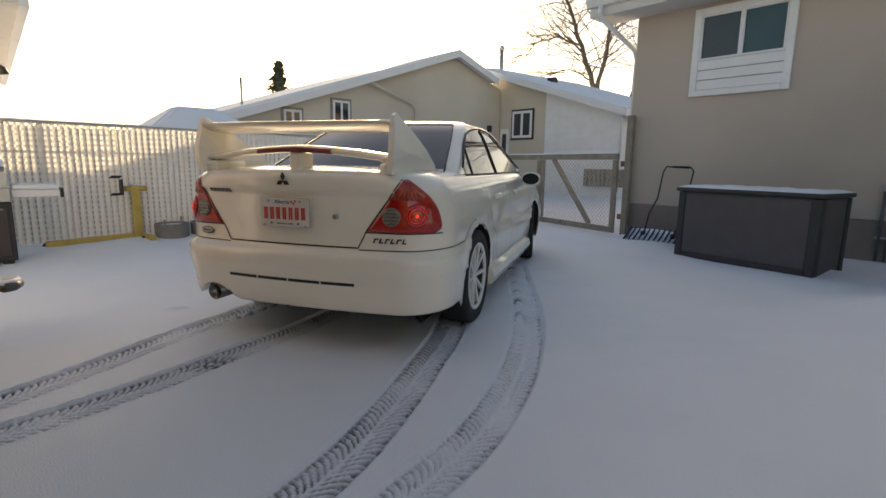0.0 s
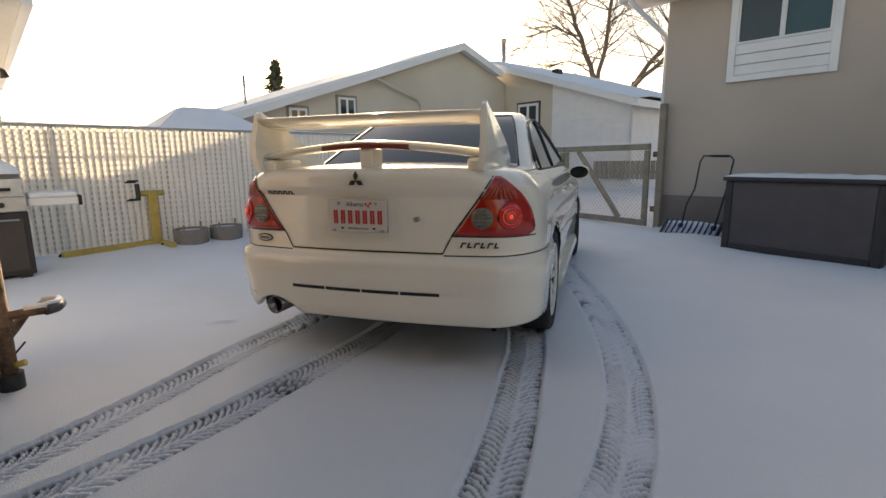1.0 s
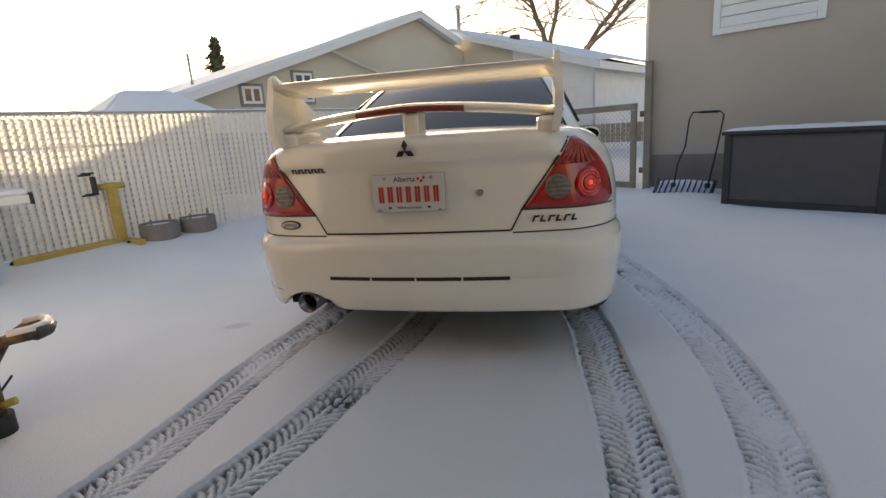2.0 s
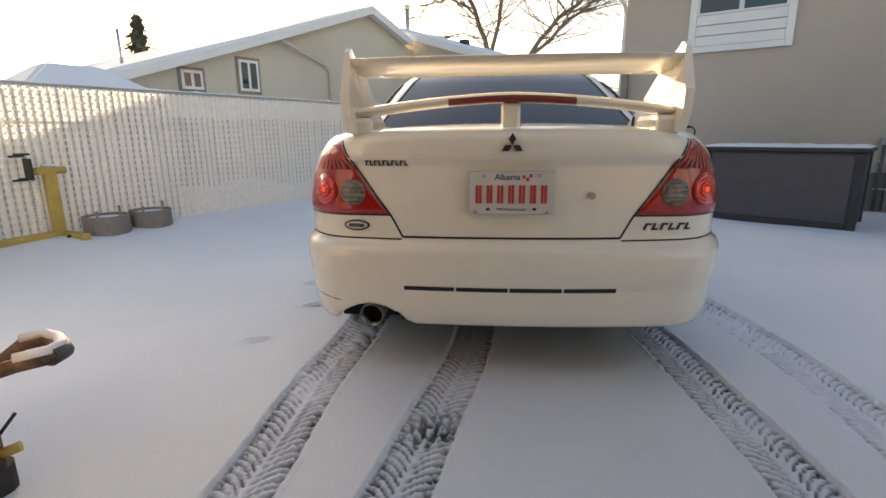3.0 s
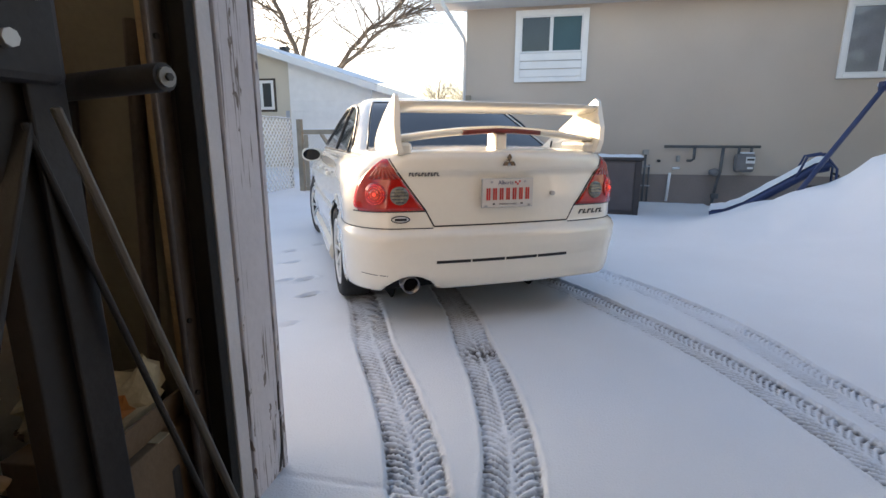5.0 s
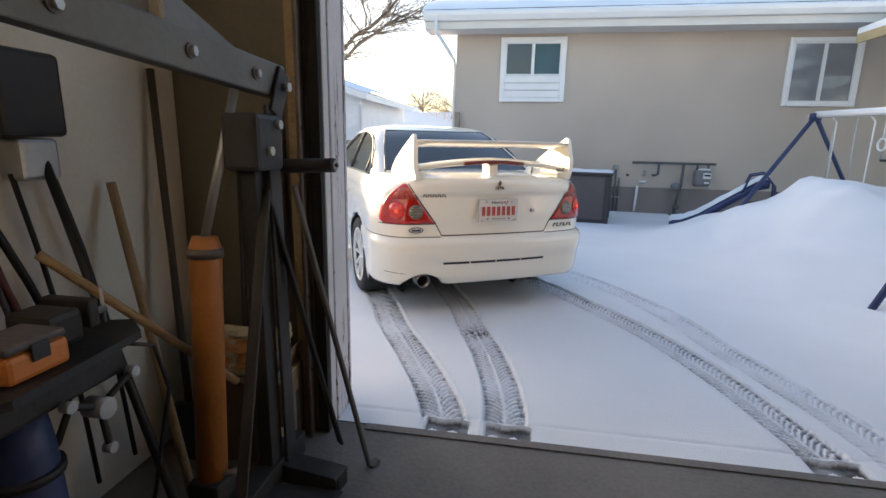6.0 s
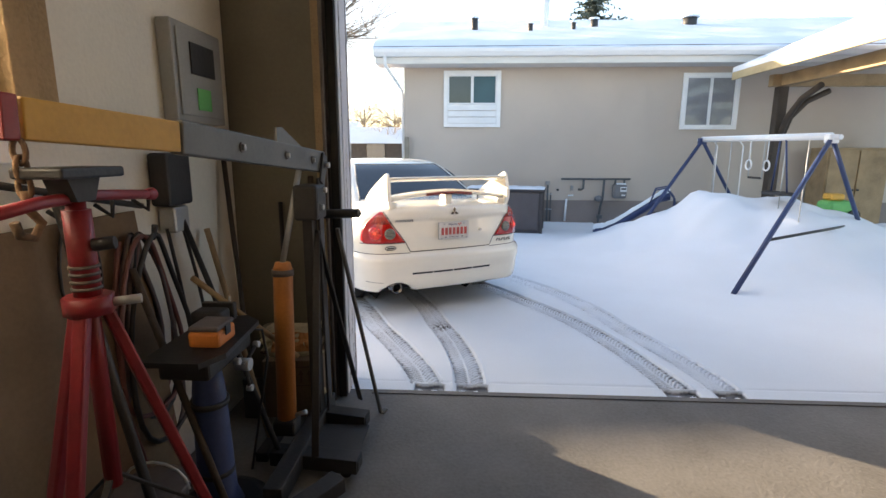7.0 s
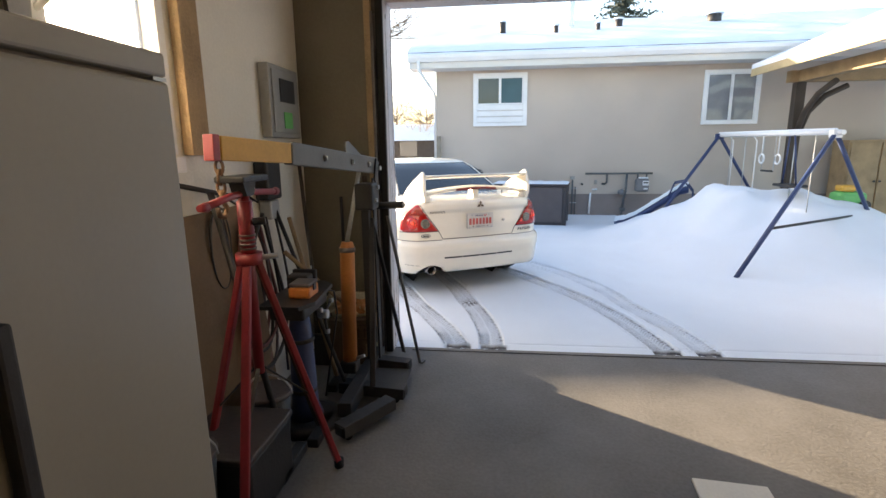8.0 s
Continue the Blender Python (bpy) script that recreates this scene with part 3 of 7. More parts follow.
def window(name, label, x0, x1, z0, z1, y, panes, panel=0.0, trim=0.085):
    """A sliding window on a wall that faces -y, with an optional boarded panel below the glass."""
    w = thing(name, label, "window")
    w["kind"] = "structure"
    zb = z0 + panel
    part("trim", bm_box(x0, x0 + trim, y - 0.045, y - 0.002, z0, z1, bevel=0.005), "white_wood", w)
    part("trim", bm_box(x1 - trim, x1, y - 0.045, y - 0.002, z0, z1, bevel=0.005), "white_wood", w)
    part("trim", bm_box(x0 + trim, x1 - trim, y - 0.045, y - 0.002, z1 - trim, z1, bevel=0.005), "white_wood", w)
    part("sill", bm_box(x0 + trim, x1 - trim, y - 0.055, y - 0.002, z0, z0 + trim * 0.9, bevel=0.006), "white_wood", w)
    if panel:
        n, a, b = 3, z0 + trim * 0.9, zb
        for i in range(n):
            h = (b - a) / n
            part("board", bm_box(x0 + trim, x1 - trim, y - 0.032, y - 0.002, a + h * i + 0.006, a + h * (i + 1) - 0.003, bevel=0.006), "white_wood", w)
    gz0, gz1 = zb + (0.0 if panel else trim * 0.9), z1 - trim
    mid = (x0 + x1) / 2
    f = 0.028
    for (a, b, gm) in ((x0 + trim, mid, panes[0]), (mid, x1 - trim, panes[1])):
        p = part("pane", bm_box(a + f, b - f, y - 0.012, y - 0.006, gz0 + f, gz1 - f), gm, w)
        fr = bm_box(a, b, y - 0.034, y - 0.003, gz0, gz0 + f)
        bm_box(a, b, y - 0.034, y - 0.003, gz1 - f, gz1, fr), bm_box(a, a + f, y - 0.034, y - 0.003, gz0 + f, gz1 - f, fr)
        bm_box(b - f, b, y - 0.034, y - 0.003, gz0 + f, gz1 - f, fr)
        part("sash", fr, "white_metal", w)
    return w


def build_house():
    house = thing("house", "beige stucco bungalow with snow-covered roof", "house")
    x1, yb, slope, ov = 9.5, 15.4, 0.33, 0.5
    ez = 3.18
    ridge_y = (HY + yb) / 2
    rz = ez + 0.28 + slope * (ridge_y - HY + ov)
    part("wall", bm_prism([(HY, 0.5), (yb, 0.5), (yb, ez + 0.3), (ridge_y, rz - 0.08), (HY, ez + 0.1)], "x", HX0, x1), "stucco", house, "beige stucco walls")
    part("foundation", bm_box(HX0 + 0.012, x1 - 0.01, HY + 0.012, yb, -0.1, 0.5), "foundation", house, "bare concrete foundation")
    # soffit, gutter, roof deck and snow
    part("soffit", bm_box(HX0 - 0.5, x1 + 0.4, HY - ov, HY + 0.02, ez, ez + 0.025), "soffit", house)
    bm = bmesh.new()
    prof = [(HY - ov - 0.11, ez + 0.26), (HY - ov - 0.105, ez + 0.20), (HY - ov - 0.07, ez + 0.125), (HY - ov - 0.004, ez + 0.12), (HY - ov - 0.004, ez + 0.25)]
    bm_prism(prof, "x", HX0 - 0.52, x1 + 0.4, bm)
    part("gutter", bm, "white_metal", house, "white eavestrough")
    part("fascia", bm_box(HX0 - 0.5, x1 + 0.4, HY - ov, HY - ov + 0.03, ez + 0.027, ez + 0.27), "soffit", house)
    y0, z0 = HY - ov - 0.02, ez + 0.275
    yr, zr = ridge_y, z0 + slope * (ridge_y - y0)
    part("roof", bm_prism([(y0, z0), (yr, zr), (2 * yr - y0, z0), (2 * yr - y0, z0 + 0.04), (yr, zr + 0.04), (y0, z0 + 0.04)], "x", HX0 - 0.52, x1 + 0.4), "shingle", house)

    def snow_pt(i, j):
        x = lerp(HX0 - 0.54, x1 + 0.42, i / 120)
        if j == 0:
            return (x, y0 - 0.06, z0 - 0.012 + 0.008 * noise.noise((x * 2.1, 0, 9)))
        y = lerp(y0 - 0.035, yr, j / 24)
        edge = min(1.0, j / 1.6)
        z = z0 + 0.045 + slope * (y - y0) + (0.065 + 0.018 * noise.noise((x * 0.9, y * 0.9, 1))) * edge
        return (x, y + 0.012 * noise.noise((x * 3, y, 4)), z)
    part("roof_snow", bm_grid(snow_pt, 120, 24), "snow", house, "layer of snow on the roof")
    # gable rake at the near corner
    part("rake", bm_prism([(y0, z0 - 0.12), (yr, zr - 0.12), (yr, zr - 0.003), (y0, z0 - 0.003)], "x", HX0 - 0.53, HX0 - 0.50), "white_metal", house)
    part("rake_soffit", bm_prism([(HY, ez + 0.12), (yr, ez + 0.12 + slope * (yr - HY)), (yr, ez + 0.14 + slope * (yr - HY)), (HY, ez + 0.14)], "x", HX0 - 0.5, HX0 - 0.002), "soffit", house)
    part("downspout", bm_tube([(HX0 - 0.3, HY - ov - 0.06, ez + 0.14), (HX0 - 0.3, HY - ov - 0.05, ez - 0.03), (HX0 - 0.06, HY + 0.06, ez - 0.42), (HX0 - 0.04, HY + 0.09, ez - 0.55), (HX0 - 0.04, HY + 0.09, 0.3)], 0.035, sides=8), "white_metal", house)
    for x, y, r, h in ((-2.0, 9.3, 0.075, 0.3), (-0.75, 9.1, 0.055, 0.2), (0.25, 9.3, 0.05, 0.2), (0.85, 9.9, 0.09, 0.2), (3.2, 10.2, 0.16, 0.2)):
        z = z0 + 0.05 + slope * (y - y0)
        v = part("vent", bm_tube([(x, y, z - 0.05), (x, y, z + h)], r, sides=12), "dark_steel", house)
        part("cap", bm_tube([(x, y, z + h + 0.003), (x, y, z + h + 0.04)], r * 1.35, sides=12), "snow", house)
    part("chimney", bm_tube([(-0.3, 10.0, z0 + slope * (10.0 - y0) - 0.1), (-0.3, 10.0, z0 + slope * (10 - y0) + 0.75)], 0.09, sides=12), "white_metal", house)
    window("window_2", "white sliding window above a boarded panel", -2.63, -1.46, 2.0, 3.12, HY, ("window_glass", "teal"), panel=0.46)
    window("window_3", "white sliding window of the house", 2.17, 3.29, 1.96, 3.06, HY, ("blind", "blind"), trim=0.07)


build_house()


# ---- neighbour's house ----
def build_neighbour():
    h = thing("neighbour_house", "pale stucco neighbouring house with snowy roof", "house")
    X, Y = -13.65, 16.4                                  # gable wall facing +x, wing wall facing -y
    part("wall", bm_prism([(5.3, -0.3), (16.3, -0.3), (16.3, 4.05), (13.6, 4.96), (9.0, 3.38), (5.3, 2.18)], "x", -24, X), "stucco_pale", h, "pale beige gable wall")
    part("wing_wall", bm_prism([(-14.2, -0.3), (-11.4, -0.3), (-11.4, 3.88), (-13.9, 4.66), (-14.2, 4.75)], "y", Y, 23), "stucco_pale", h)
    wing = part("garage_wall", bm_prism([(-11.398, -0.3), (-8.28, -0.3), (-8.28, 2.89), (-11.398, 3.88)], "y", Y - 0.03, 23), "white_wood", h, "white sided garage end")
    for k in range(16):
        z = 0.15 + 0.19 * k
        if z < 2.4:
            part("siding", bm_prism([(Y - 0.032, z), (Y - 0.055, z), (Y - 0.036, z + 0.188), (Y - 0.032, z + 0.188)], "x", -11.39, -8.29), "white_wood", wing)
    edge = [(4.7, 2.0), (9.0, 3.42), (13.6, 5.0), (15.75, 4.26)]
    low = [(-14.4, 4.87), (-13.95, 4.73), (-11.4, 3.93), (-7.9, 2.82)]

    def slab(line, axis, lo, hi, a, b, name, mat, label=""):
        poly = [(p, q + lo[min(i, len(lo) - 1)]) for i, (p, q) in enumerate(line)] + [(p, q + hi[min(i, len(hi) - 1)]) for i, (p, q) in reversed(list(enumerate(line)))]
        part(name, bm_prism(poly, axis, a, b), mat, h, label)
    slab(edge, "x", [-0.11], [0.081], X + 0.361, X + 0.395, "bargeboard", "white_metal")
    slab(edge, "x", [0.0], [0.08], -24.2, X + 0.36, "roof", "shingle")
    slab(edge, "x", [0.083], [0.19, 0.19, 0.15, 0.13], -24.2, X + 0.40, "roof_snow", "snow", "snow on the roof")
    slab(edge, "x", [-0.024], [-0.004], X + 0.002, X + 0.358, "soffit", "white_metal")
    slab(low, "y", [-0.024], [-0.004], Y - 0.5, Y - 0.035, "soffit", "white_metal")
    slab(low, "y", [-0.15], [0.083], Y - 0.535, Y - 0.502, "bargeboard", "white_metal")
    slab(low, "y", [0.0], [0.08], Y - 0.5, 23.2, "wing_roof", "shingle")
    part("end_fascia", bm_box(-7.898, -7.865, Y - 0.5, 23.2, 2.67, 2.91), "white_metal", h)
    part("downspout", bm_tube([(-8.08, Y - 0.45, 2.74), (-8.22, Y - 0.12, 2.56), (-8.24, Y - 0.09, 0.2)], 0.04, sides=8), "white_metal", h)
    bm = bmesh.new()
    bm_grid(lambda i, j: (lerp(-14.4, -7.85, i / 26), lerp(Y - 0.545, 23.2, j / 8),
                          table(low, lerp(-14.4, -7.85, i / 26), 1) + 0.085 + 0.09 * min(1, j) + 0.014 * j + 0.02 * noise.noise((i * 0.7, j, 0))), 26, 8, bm)
    part("wing_snow", bm, "snow", h, "snow on the lower roof")

    def gable_win(y0, y1, z0, z1):
        w = part("window", bm_box(X - 0.02, X + 0.03, y0 - 0.07, y1 + 0.07, z0 - 0.07, z1 + 0.07, bevel=0.01), "grey_wood", h, "dark-trimmed white window")
        part("frame", bm_box(X + 0.031, X + 0.05, y0, y1, z0, z1), "white_wood", w)
        m = (y0 + y1) / 2
        for a, b in ((y0 + 0.07, m - 0.04), (m + 0.04, y1 - 0.07)):
            part("pane", bm_box(X + 0.051, X + 0.056, a, b, z0 + 0.07, z1 - 0.07), "window_glass", w)
    gable_win(8.55, 9.15, 2.15, 2.95), gable_win(6.95, 7.5, 2.1, 2.55)
    x0, x1, z0, z1 = -13.0, -12.02, 2.12, 3.16
    w = part("window", bm_box(x0 - 0.07, x1 + 0.07, Y - 0.04, Y + 0.02, z0 - 0.07, z1 + 0.07, bevel=0.01), "dark_wood", h, "dark-trimmed white window")
    part("frame", bm_box(x0, x1, Y - 0.06, Y - 0.041, z0, z1), "white_wood", w)
    m = (x0 + x1) / 2
    for a, b in ((x0 + 0.1, m - 0.06), (m + 0.06, x1 - 0.1)):
        part("pane", bm_box(a, b, Y - 0.066, Y - 0.061, z0 + 0.1, z1 - 0.1), "window_glass", w)
    d = part("door", bm_box(-13.62, -13.2, Y - 0.05, Y + 0.02, 0.3, 2.5, bevel=0.01), "white_wood", h, "white door with a small window")
    part("pane", bm_box(-13.52, -13.3, Y - 0.056, Y - 0.051, 1.6, 2.3), "window_glass", d)
    part("lamp", bm_box(X + 0.002, X + 0.15, 15.55, 15.7, 2.35, 2.6, bevel=0.02), "dark_steel", h)
    part("downspout", bm_tube([(X + 0.3, 9.7, 3.6), (X + 0.1, 11.6, 3.1), (X + 0.06, 11.8, 2.9), (X + 0.06, 11.8, 1.2)], 0.045, sides=8), "stucco_pale", h)
    part("chimney", bm_tube([(-15.5, 18.4, 4.3), (-15.5, 18.4, 6.2)], 0.1, sides=12), "steel", h, "metal flue pipe")
    part("cap", bm_tube([(-15.5, 18.4, 6.203), (-15.5, 18.4, 6.36)], 0.13, sides=12), "steel", h)
    part("vent", bm_box(-12.6, -12.3, 18.0, 18.3, 4.25, 4.62), "dark_steel", h)
    part("chimney", bm_tube([(-15.0, 6.3, 2.6), (-15.0, 6.3, 3.5)], 0.04, sides=8), "steel", h)


build_neighbour()


def build_neighbour_garage():
    g = thing("neighbour_garage", "sided neighbouring garage with a white eave", "garage")
    part("wall", bm_box(-18.6, -9.1, -6.0, 0.62, -0.2, 3.15), "stucco_pale", g)
    for k in range(26):
        z = 0.1 + k * 0.118
        part("siding", bm_prism([(0.622, z), (0.642, z), (0.625, z + 0.117), (0.622, z + 0.117)], "x", -18.5, -9.1), "white_wood", g)
    part("soffit", bm_box(-18.9, -8.85, 0.2, 1.02, 3.12, 3.15), "soffit", g)
    part("eave", bm_box(-18.9, -8.8, 1.02, 1.14, 3.08, 3.24, bevel=0.01), "white_metal", g, "white eavestrough")
    part("roof", bm_prism([(-6.5, 4.3), (1.1, 3.26), (1.1, 3.36), (-6.5, 4.45)], "x", -18.9, -8.8), "snow", g)
    d = part("door", bm_box(-12.6, -11.2, 0.646, 0.69, 0.2, 2.35, bevel=0.01), "white_wood", g, "pale overhead door")
    part("trim", bm_box(-11.196, -11.05, 0.646, 0.72, 0.2, 2.5, bevel=0.01), "dark_wood", g)
    for x, z in ((-11.6, 2.62), (-16.5, 1.95)):
        lamp = part("lamp", bm_tube([(x, 0.65, z), (x, 0.78, z + 0.05), (x, 0.86, z - 0.02), (x, 0.88, z - 0.12)], 0.03, sides=8, radii=[0.05, 0.02, 0.05, 0.07]), "dark_steel", g)


build_neighbour_garage()


def build_far_roofs():
    for name, cx, cy, half, z0, z1, lab in (("garden_shed", -12.6, 4.25, 1.2, 1.72, 2.28, "snow-covered hipped garden shed roof beyond the fence"),):
        s = thing(name, lab, "shed")
        part("wall", bm_box(cx - 0.7, cx + 0.7, cy - 0.7, cy + 0.7, 0, z0), "grey_wood", s)
        bm = bmesh.new()
        lo = [bm.verts.new((cx + a * half, cy + b * half, z0)) for a, b in ((-1, -1), (1, -1), (1, 1), (-1, 1))]
        hi = [bm.verts.new((cx + a * 0.2, cy + b * 0.45, z1)) for a, b in ((-1, -1), (1, -1), (1, 1), (-1, 1))]
        for k in range(4):
            bm.faces.new((lo[k], lo[(k + 1) % 4], hi[(k + 1) % 4], hi[k]))
        bm.faces.new(hi), bm.faces.new(lo[::-1])
        bmesh.ops.bevel(bm, geom=list(bm.edges), offset=0.06, segments=2, affect="EDGES")
        part("roof", bm, "snow", s, "smooth snow cover")
    # low houses far behind the gate
    for cx, cy, w, d, e in ((-15.7, 38, 9, 7, 2.5), (-6.6, 33.5, 6.6, 6, 2.05), (-40, 26, 12, 9, 3.0), (14, 40, 14, 9, 3.0)):
        s = thing("far_house", "low house with a snowy roof in the distance", "house", group="far houses")
        part("wall", bm_box(cx - w / 2, cx + w / 2, cy - d / 2, cy + d / 2, 0, e), "dark_wood" if e < 2.1 else "stucco_pale", s)
        part("roof", bm_prism([(cy - d / 2 - 0.4, e), (cy, e + d * 0.2), (cy + d / 2 + 0.4, e)], "x", cx - w / 2 - 0.3, cx + w / 2 + 0.3), "snow", s, "snowy roof")
        for k in range(2):
            wd = part("window", bm_box(cx - w / 4 + k * w / 2 - 0.6, cx - w / 4 + k * w / 2 + 0.6, cy - d / 2 - 0.05, cy - d / 2 - 0.005, 1.0, 2.0), "window_glass", s)


build_far_roofs()


# ---- fence with privacy slats ----
def build_fence():
    FX, top, y0, y1 = -7.4, 1.47, -0.6, 8.95
    f = thing("chain_link_fence", "chain-link fence woven with white slats, frosted", "fence")

    def fx(y):
        return FX - 0.012 * max(0, y - 4.5)
    rng = random.Random(5)
    n = int((y1 - y0) / 0.070)
    sl = bm_grid(lambda i, j: (0.014 * math.cos(math.pi * (i / 6 - 0.5)), lerp(-0.027, 0.027, i / 6), lerp(0, top - 0.03, j / 2)), 6, 2)
    me = bpy.data.meshes.new("slat")
    sl.to_mesh(me), sl.free()
    me.materials.append(M["slat"])
    for i in range(n):
        y = y0 + (i + 0.5) * 0.070
        if y > 6.5:
            break
        s = new("slat", me)
        s.parent = f
        s.matrix_local = pose(fx(y) + 0.002 * (-1) ** i, y, 0.02 + rng.uniform(-0.01, 0.01), rng.uniform(-0.35, 0.35), 0, rng.uniform(-6, 6))
    # grey strips that paint the shade in the gaps between the slats
    fr = bmesh.new()
    for i in range(n - 1):
        y = y0 + (i + 1) * 0.070
        z0 = 0.36 + 0.16 * noise.noise((y * 1.1, 3.0, 0)) if y > 3.2 else 0.03
        if y < 6.2:
            bm_box(fx(y) - 0.006, fx(y) - 0.003, y - 0.0135, y + 0.0135, max(0.03, z0), top - 0.04 if y < 3.2 else top - 0.27, fr)
    part("fringe", fr, "slat_fringe", f, "grey strips painted as shade between the slats")["kind"] = "stuff"
    # frosted lengths, where rime closes the gaps near the ground and under the rail
    rime = bmesh.new()
    for i in range(n - 1):
        y = y0 + (i + 1) * 0.070
        if 3.2 < y < 6.5:
            z0 = 0.36 + 0.16 * noise.noise((y * 1.1, 3.0, 0))
            bm_box(fx(y) - 0.004, fx(y) - 0.001, y - 0.0135, y + 0.0135, 0.02, z0 - 0.002, rime)
            bm_box(fx(y) - 0.004, fx(y) - 0.001, y - 0.0135, y + 0.0135, top - 0.268, top - 0.02, rime)
    part("rime", rime, "frost", f, "white rime between the slats")["kind"] = "stuff"
    # woven wire, one mesh: thin over the slats, furred with rime along the open length
    bm = bmesh.new()
    step, w = 0.066, 0.0066
    for sgn in (1, -1):
        for k in range(int((y1 - y0 + 2 * top) / step)):
            ya = y0 - top + k * step
            yb = ya + sgn * top
            lo, hi = max(min(ya, yb), y0), min(max(ya, yb), y1)
            if hi <= lo:
                continue
            cuts = [lo] + ([6.5] if lo < 6.5 < hi else []) + [hi]
            if k % 2 and cuts[-1] > 6.5:
                cuts = [c for c in cuts if c <= 6.5]
            for p, q in zip(cuts, cuts[1:]):
                za, zb = (lerp(0.02, top, (v - ya) / (yb - ya)) for v in (p, q))
                if p >= 6.5:
                    bm_tube([(fx(p) + 0.01 + 0.004 * sgn, p, za), (fx(q) + 0.01 + 0.004 * sgn, q, zb)], 0.0125, bm, sides=5)
                else:
                    bm.faces.new([bm.verts.new((fx(v) + 0.021, v, z + dz)) for v, z, dz in ((p, za, -w), (q, zb, -w), (q, zb, w), (p, za, w))])
    part("wire_mesh", bm, "frost", f, "frosted chain-link wire")["kind"] = "stuff"
    part("top_rail", bm_tube([(fx(y), y, top + 0.01) for y in np.linspace(y0, y1, 8)], 0.02, sides=8), "steel", f)

    def top_snow(i, j):
        y = lerp(y0, y1, i / 160)
        a = math.pi * j / 6
        return (fx(y) + 0.028 * math.cos(a), y, top + 0.022 + (0.012 + 0.02 * abs(noise.noise((y * 6, 0, 0)))) * math.sin(a))
    part("top_snow", bm_grid(top_snow, 160, 6), "snow", f)
    part("mid_rail", bm_tube([(fx(y) - 0.03, y, top - 0.33) for y in (y0, 4, y1)], 0.014, sides=8), "steel", f)
    for y in (y0, 1.0, 3.35, 5.6, 7.3, 8.98):
        part("post", bm_tube([(fx(y) - 0.06, y, -0.05), (fx(y) - 0.06, y, top + (0.0 if y < 8.9 else 0.18))], 0.024 if y < 8.9 else 0.04, sides=10), "steel", f)
    return f


build_fence()


# ---- gate beside the house ----
def build_gate():
    g = thing("gate", "grey wooden double gate with chain-link mesh, shut", "gate")
    a, b = Vector((-3.55, 7.62, 0)), Vector((-6.85, 8.35, 0))
    d = (b - a).normalized()

    def P(s, z, off=0.0):
        q = a + d * s + Vector((-d.y, d.x, 0)) * off
        return (q.x, q.y, z)
    L = (b - a).length
    mid = L * 0.52
    for s0, s1 in ((0.0, mid - 0.01), (mid + 0.01, L)):
        leaf = part("leaf", bm_beam(P(s0, 1.20), P(s1, 1.20), 0.04, 0.09), "grey_wood", g)
        part("rail", bm_beam(P(s0, 0.07), P(s1, 0.07), 0.04, 0.09), "grey_wood", leaf)
        for s in (s0 + 0.045, s1 - 0.045):
            part("stile", bm_beam(P(s, 0.12), P(s, 1.15), 0.09, 0.035, roll=math.atan2(d.y, d.x)), "grey_wood", leaf)
        part("brace", bm_beam(P(s0 + 0.55 if s0 == 0 else s0 + 0.35, 0.12, -0.03), P(s0 + 1.45 if s0 == 0 else s0 + 1.2, 1.15, -0.03), 0.09, 0.03, roll=math.atan2(d.y, d.x)), "grey_wood", leaf)
        bm = bmesh.new()
        step, w = 0.07, 0.0042
        for sg in (1, -1):
            s = s0 - 1.1
            while s < s1 + 1.1:
                A, B = (s, 0.1), (s + sg * 1.08, 1.18)
                lo_, hi_ = max(min(A[0], B[0]), s0), min(max(A[0], B[0]), s1)
                if hi_ > lo_:
                    f = [(q, A[1] + (q - A[0]) / (B[0] - A[0]) * (B[1] - A[1])) for q in (lo_, hi_)]
                    bm.faces.new([bm.verts.new(P(q, z + dz, 0.012)) for (q, z), dz in ((f[0], -w), (f[1], -w), (f[1], w), (f[0], w))])
                s += step
        part("wire_mesh", bm, "steel", leaf)["kind"] = "stuff"
    part("top_snow", bm_beam(P(0, 1.255), P(L, 1.255), 0.035, 0.02), "snow", g)
    post = thing("gate_post", "tall weathered wooden gate post at the house corner", "post")
    part("shaft", bm_box(-3.44, -3.35, 7.60, 7.69, -0.05, 1.80, bevel=0.008), "grey_wood", post)
    for z in (0.25, 1.05):
        part("hinge", bm_box(-3.5, -3.44, 7.6, 7.63, z, z + 0.08, bevel=0.004), "rust", post)
    post2 = thing("gate_post", "weathered wooden gate post by the fence end", "post")
    part("shaft", bm_box(-7.0, -6.9, 8.33, 8.43, -0.05, 1.45, bevel=0.008), "grey_wood", post2)
    fence = thing("board_fence", "low weathered board fence beyond the gate", "fence")
    for k in range(40):
        x = -9.5 + k * 0.17
        part("board", bm_box(x, x + 0.15, 16.2, 16.23, 0.35, 0.95, bevel=0.006), "grey_wood", fence)
    part("rail", bm_box(-9.5, -2.7, 16.235, 16.28, 0.55, 0.63), "grey_wood", fence)


build_gate()


# ---- the car ----
CAR = pose(-2.247, 1.668, 0.0, 0, 0, 29.2)
car = thing("car", "white sports sedan with a large rear wing, tail lamps lit", "car", CAR)
R_AX, F_AX, WHEEL_R = 0.87, 3.38, 0.315
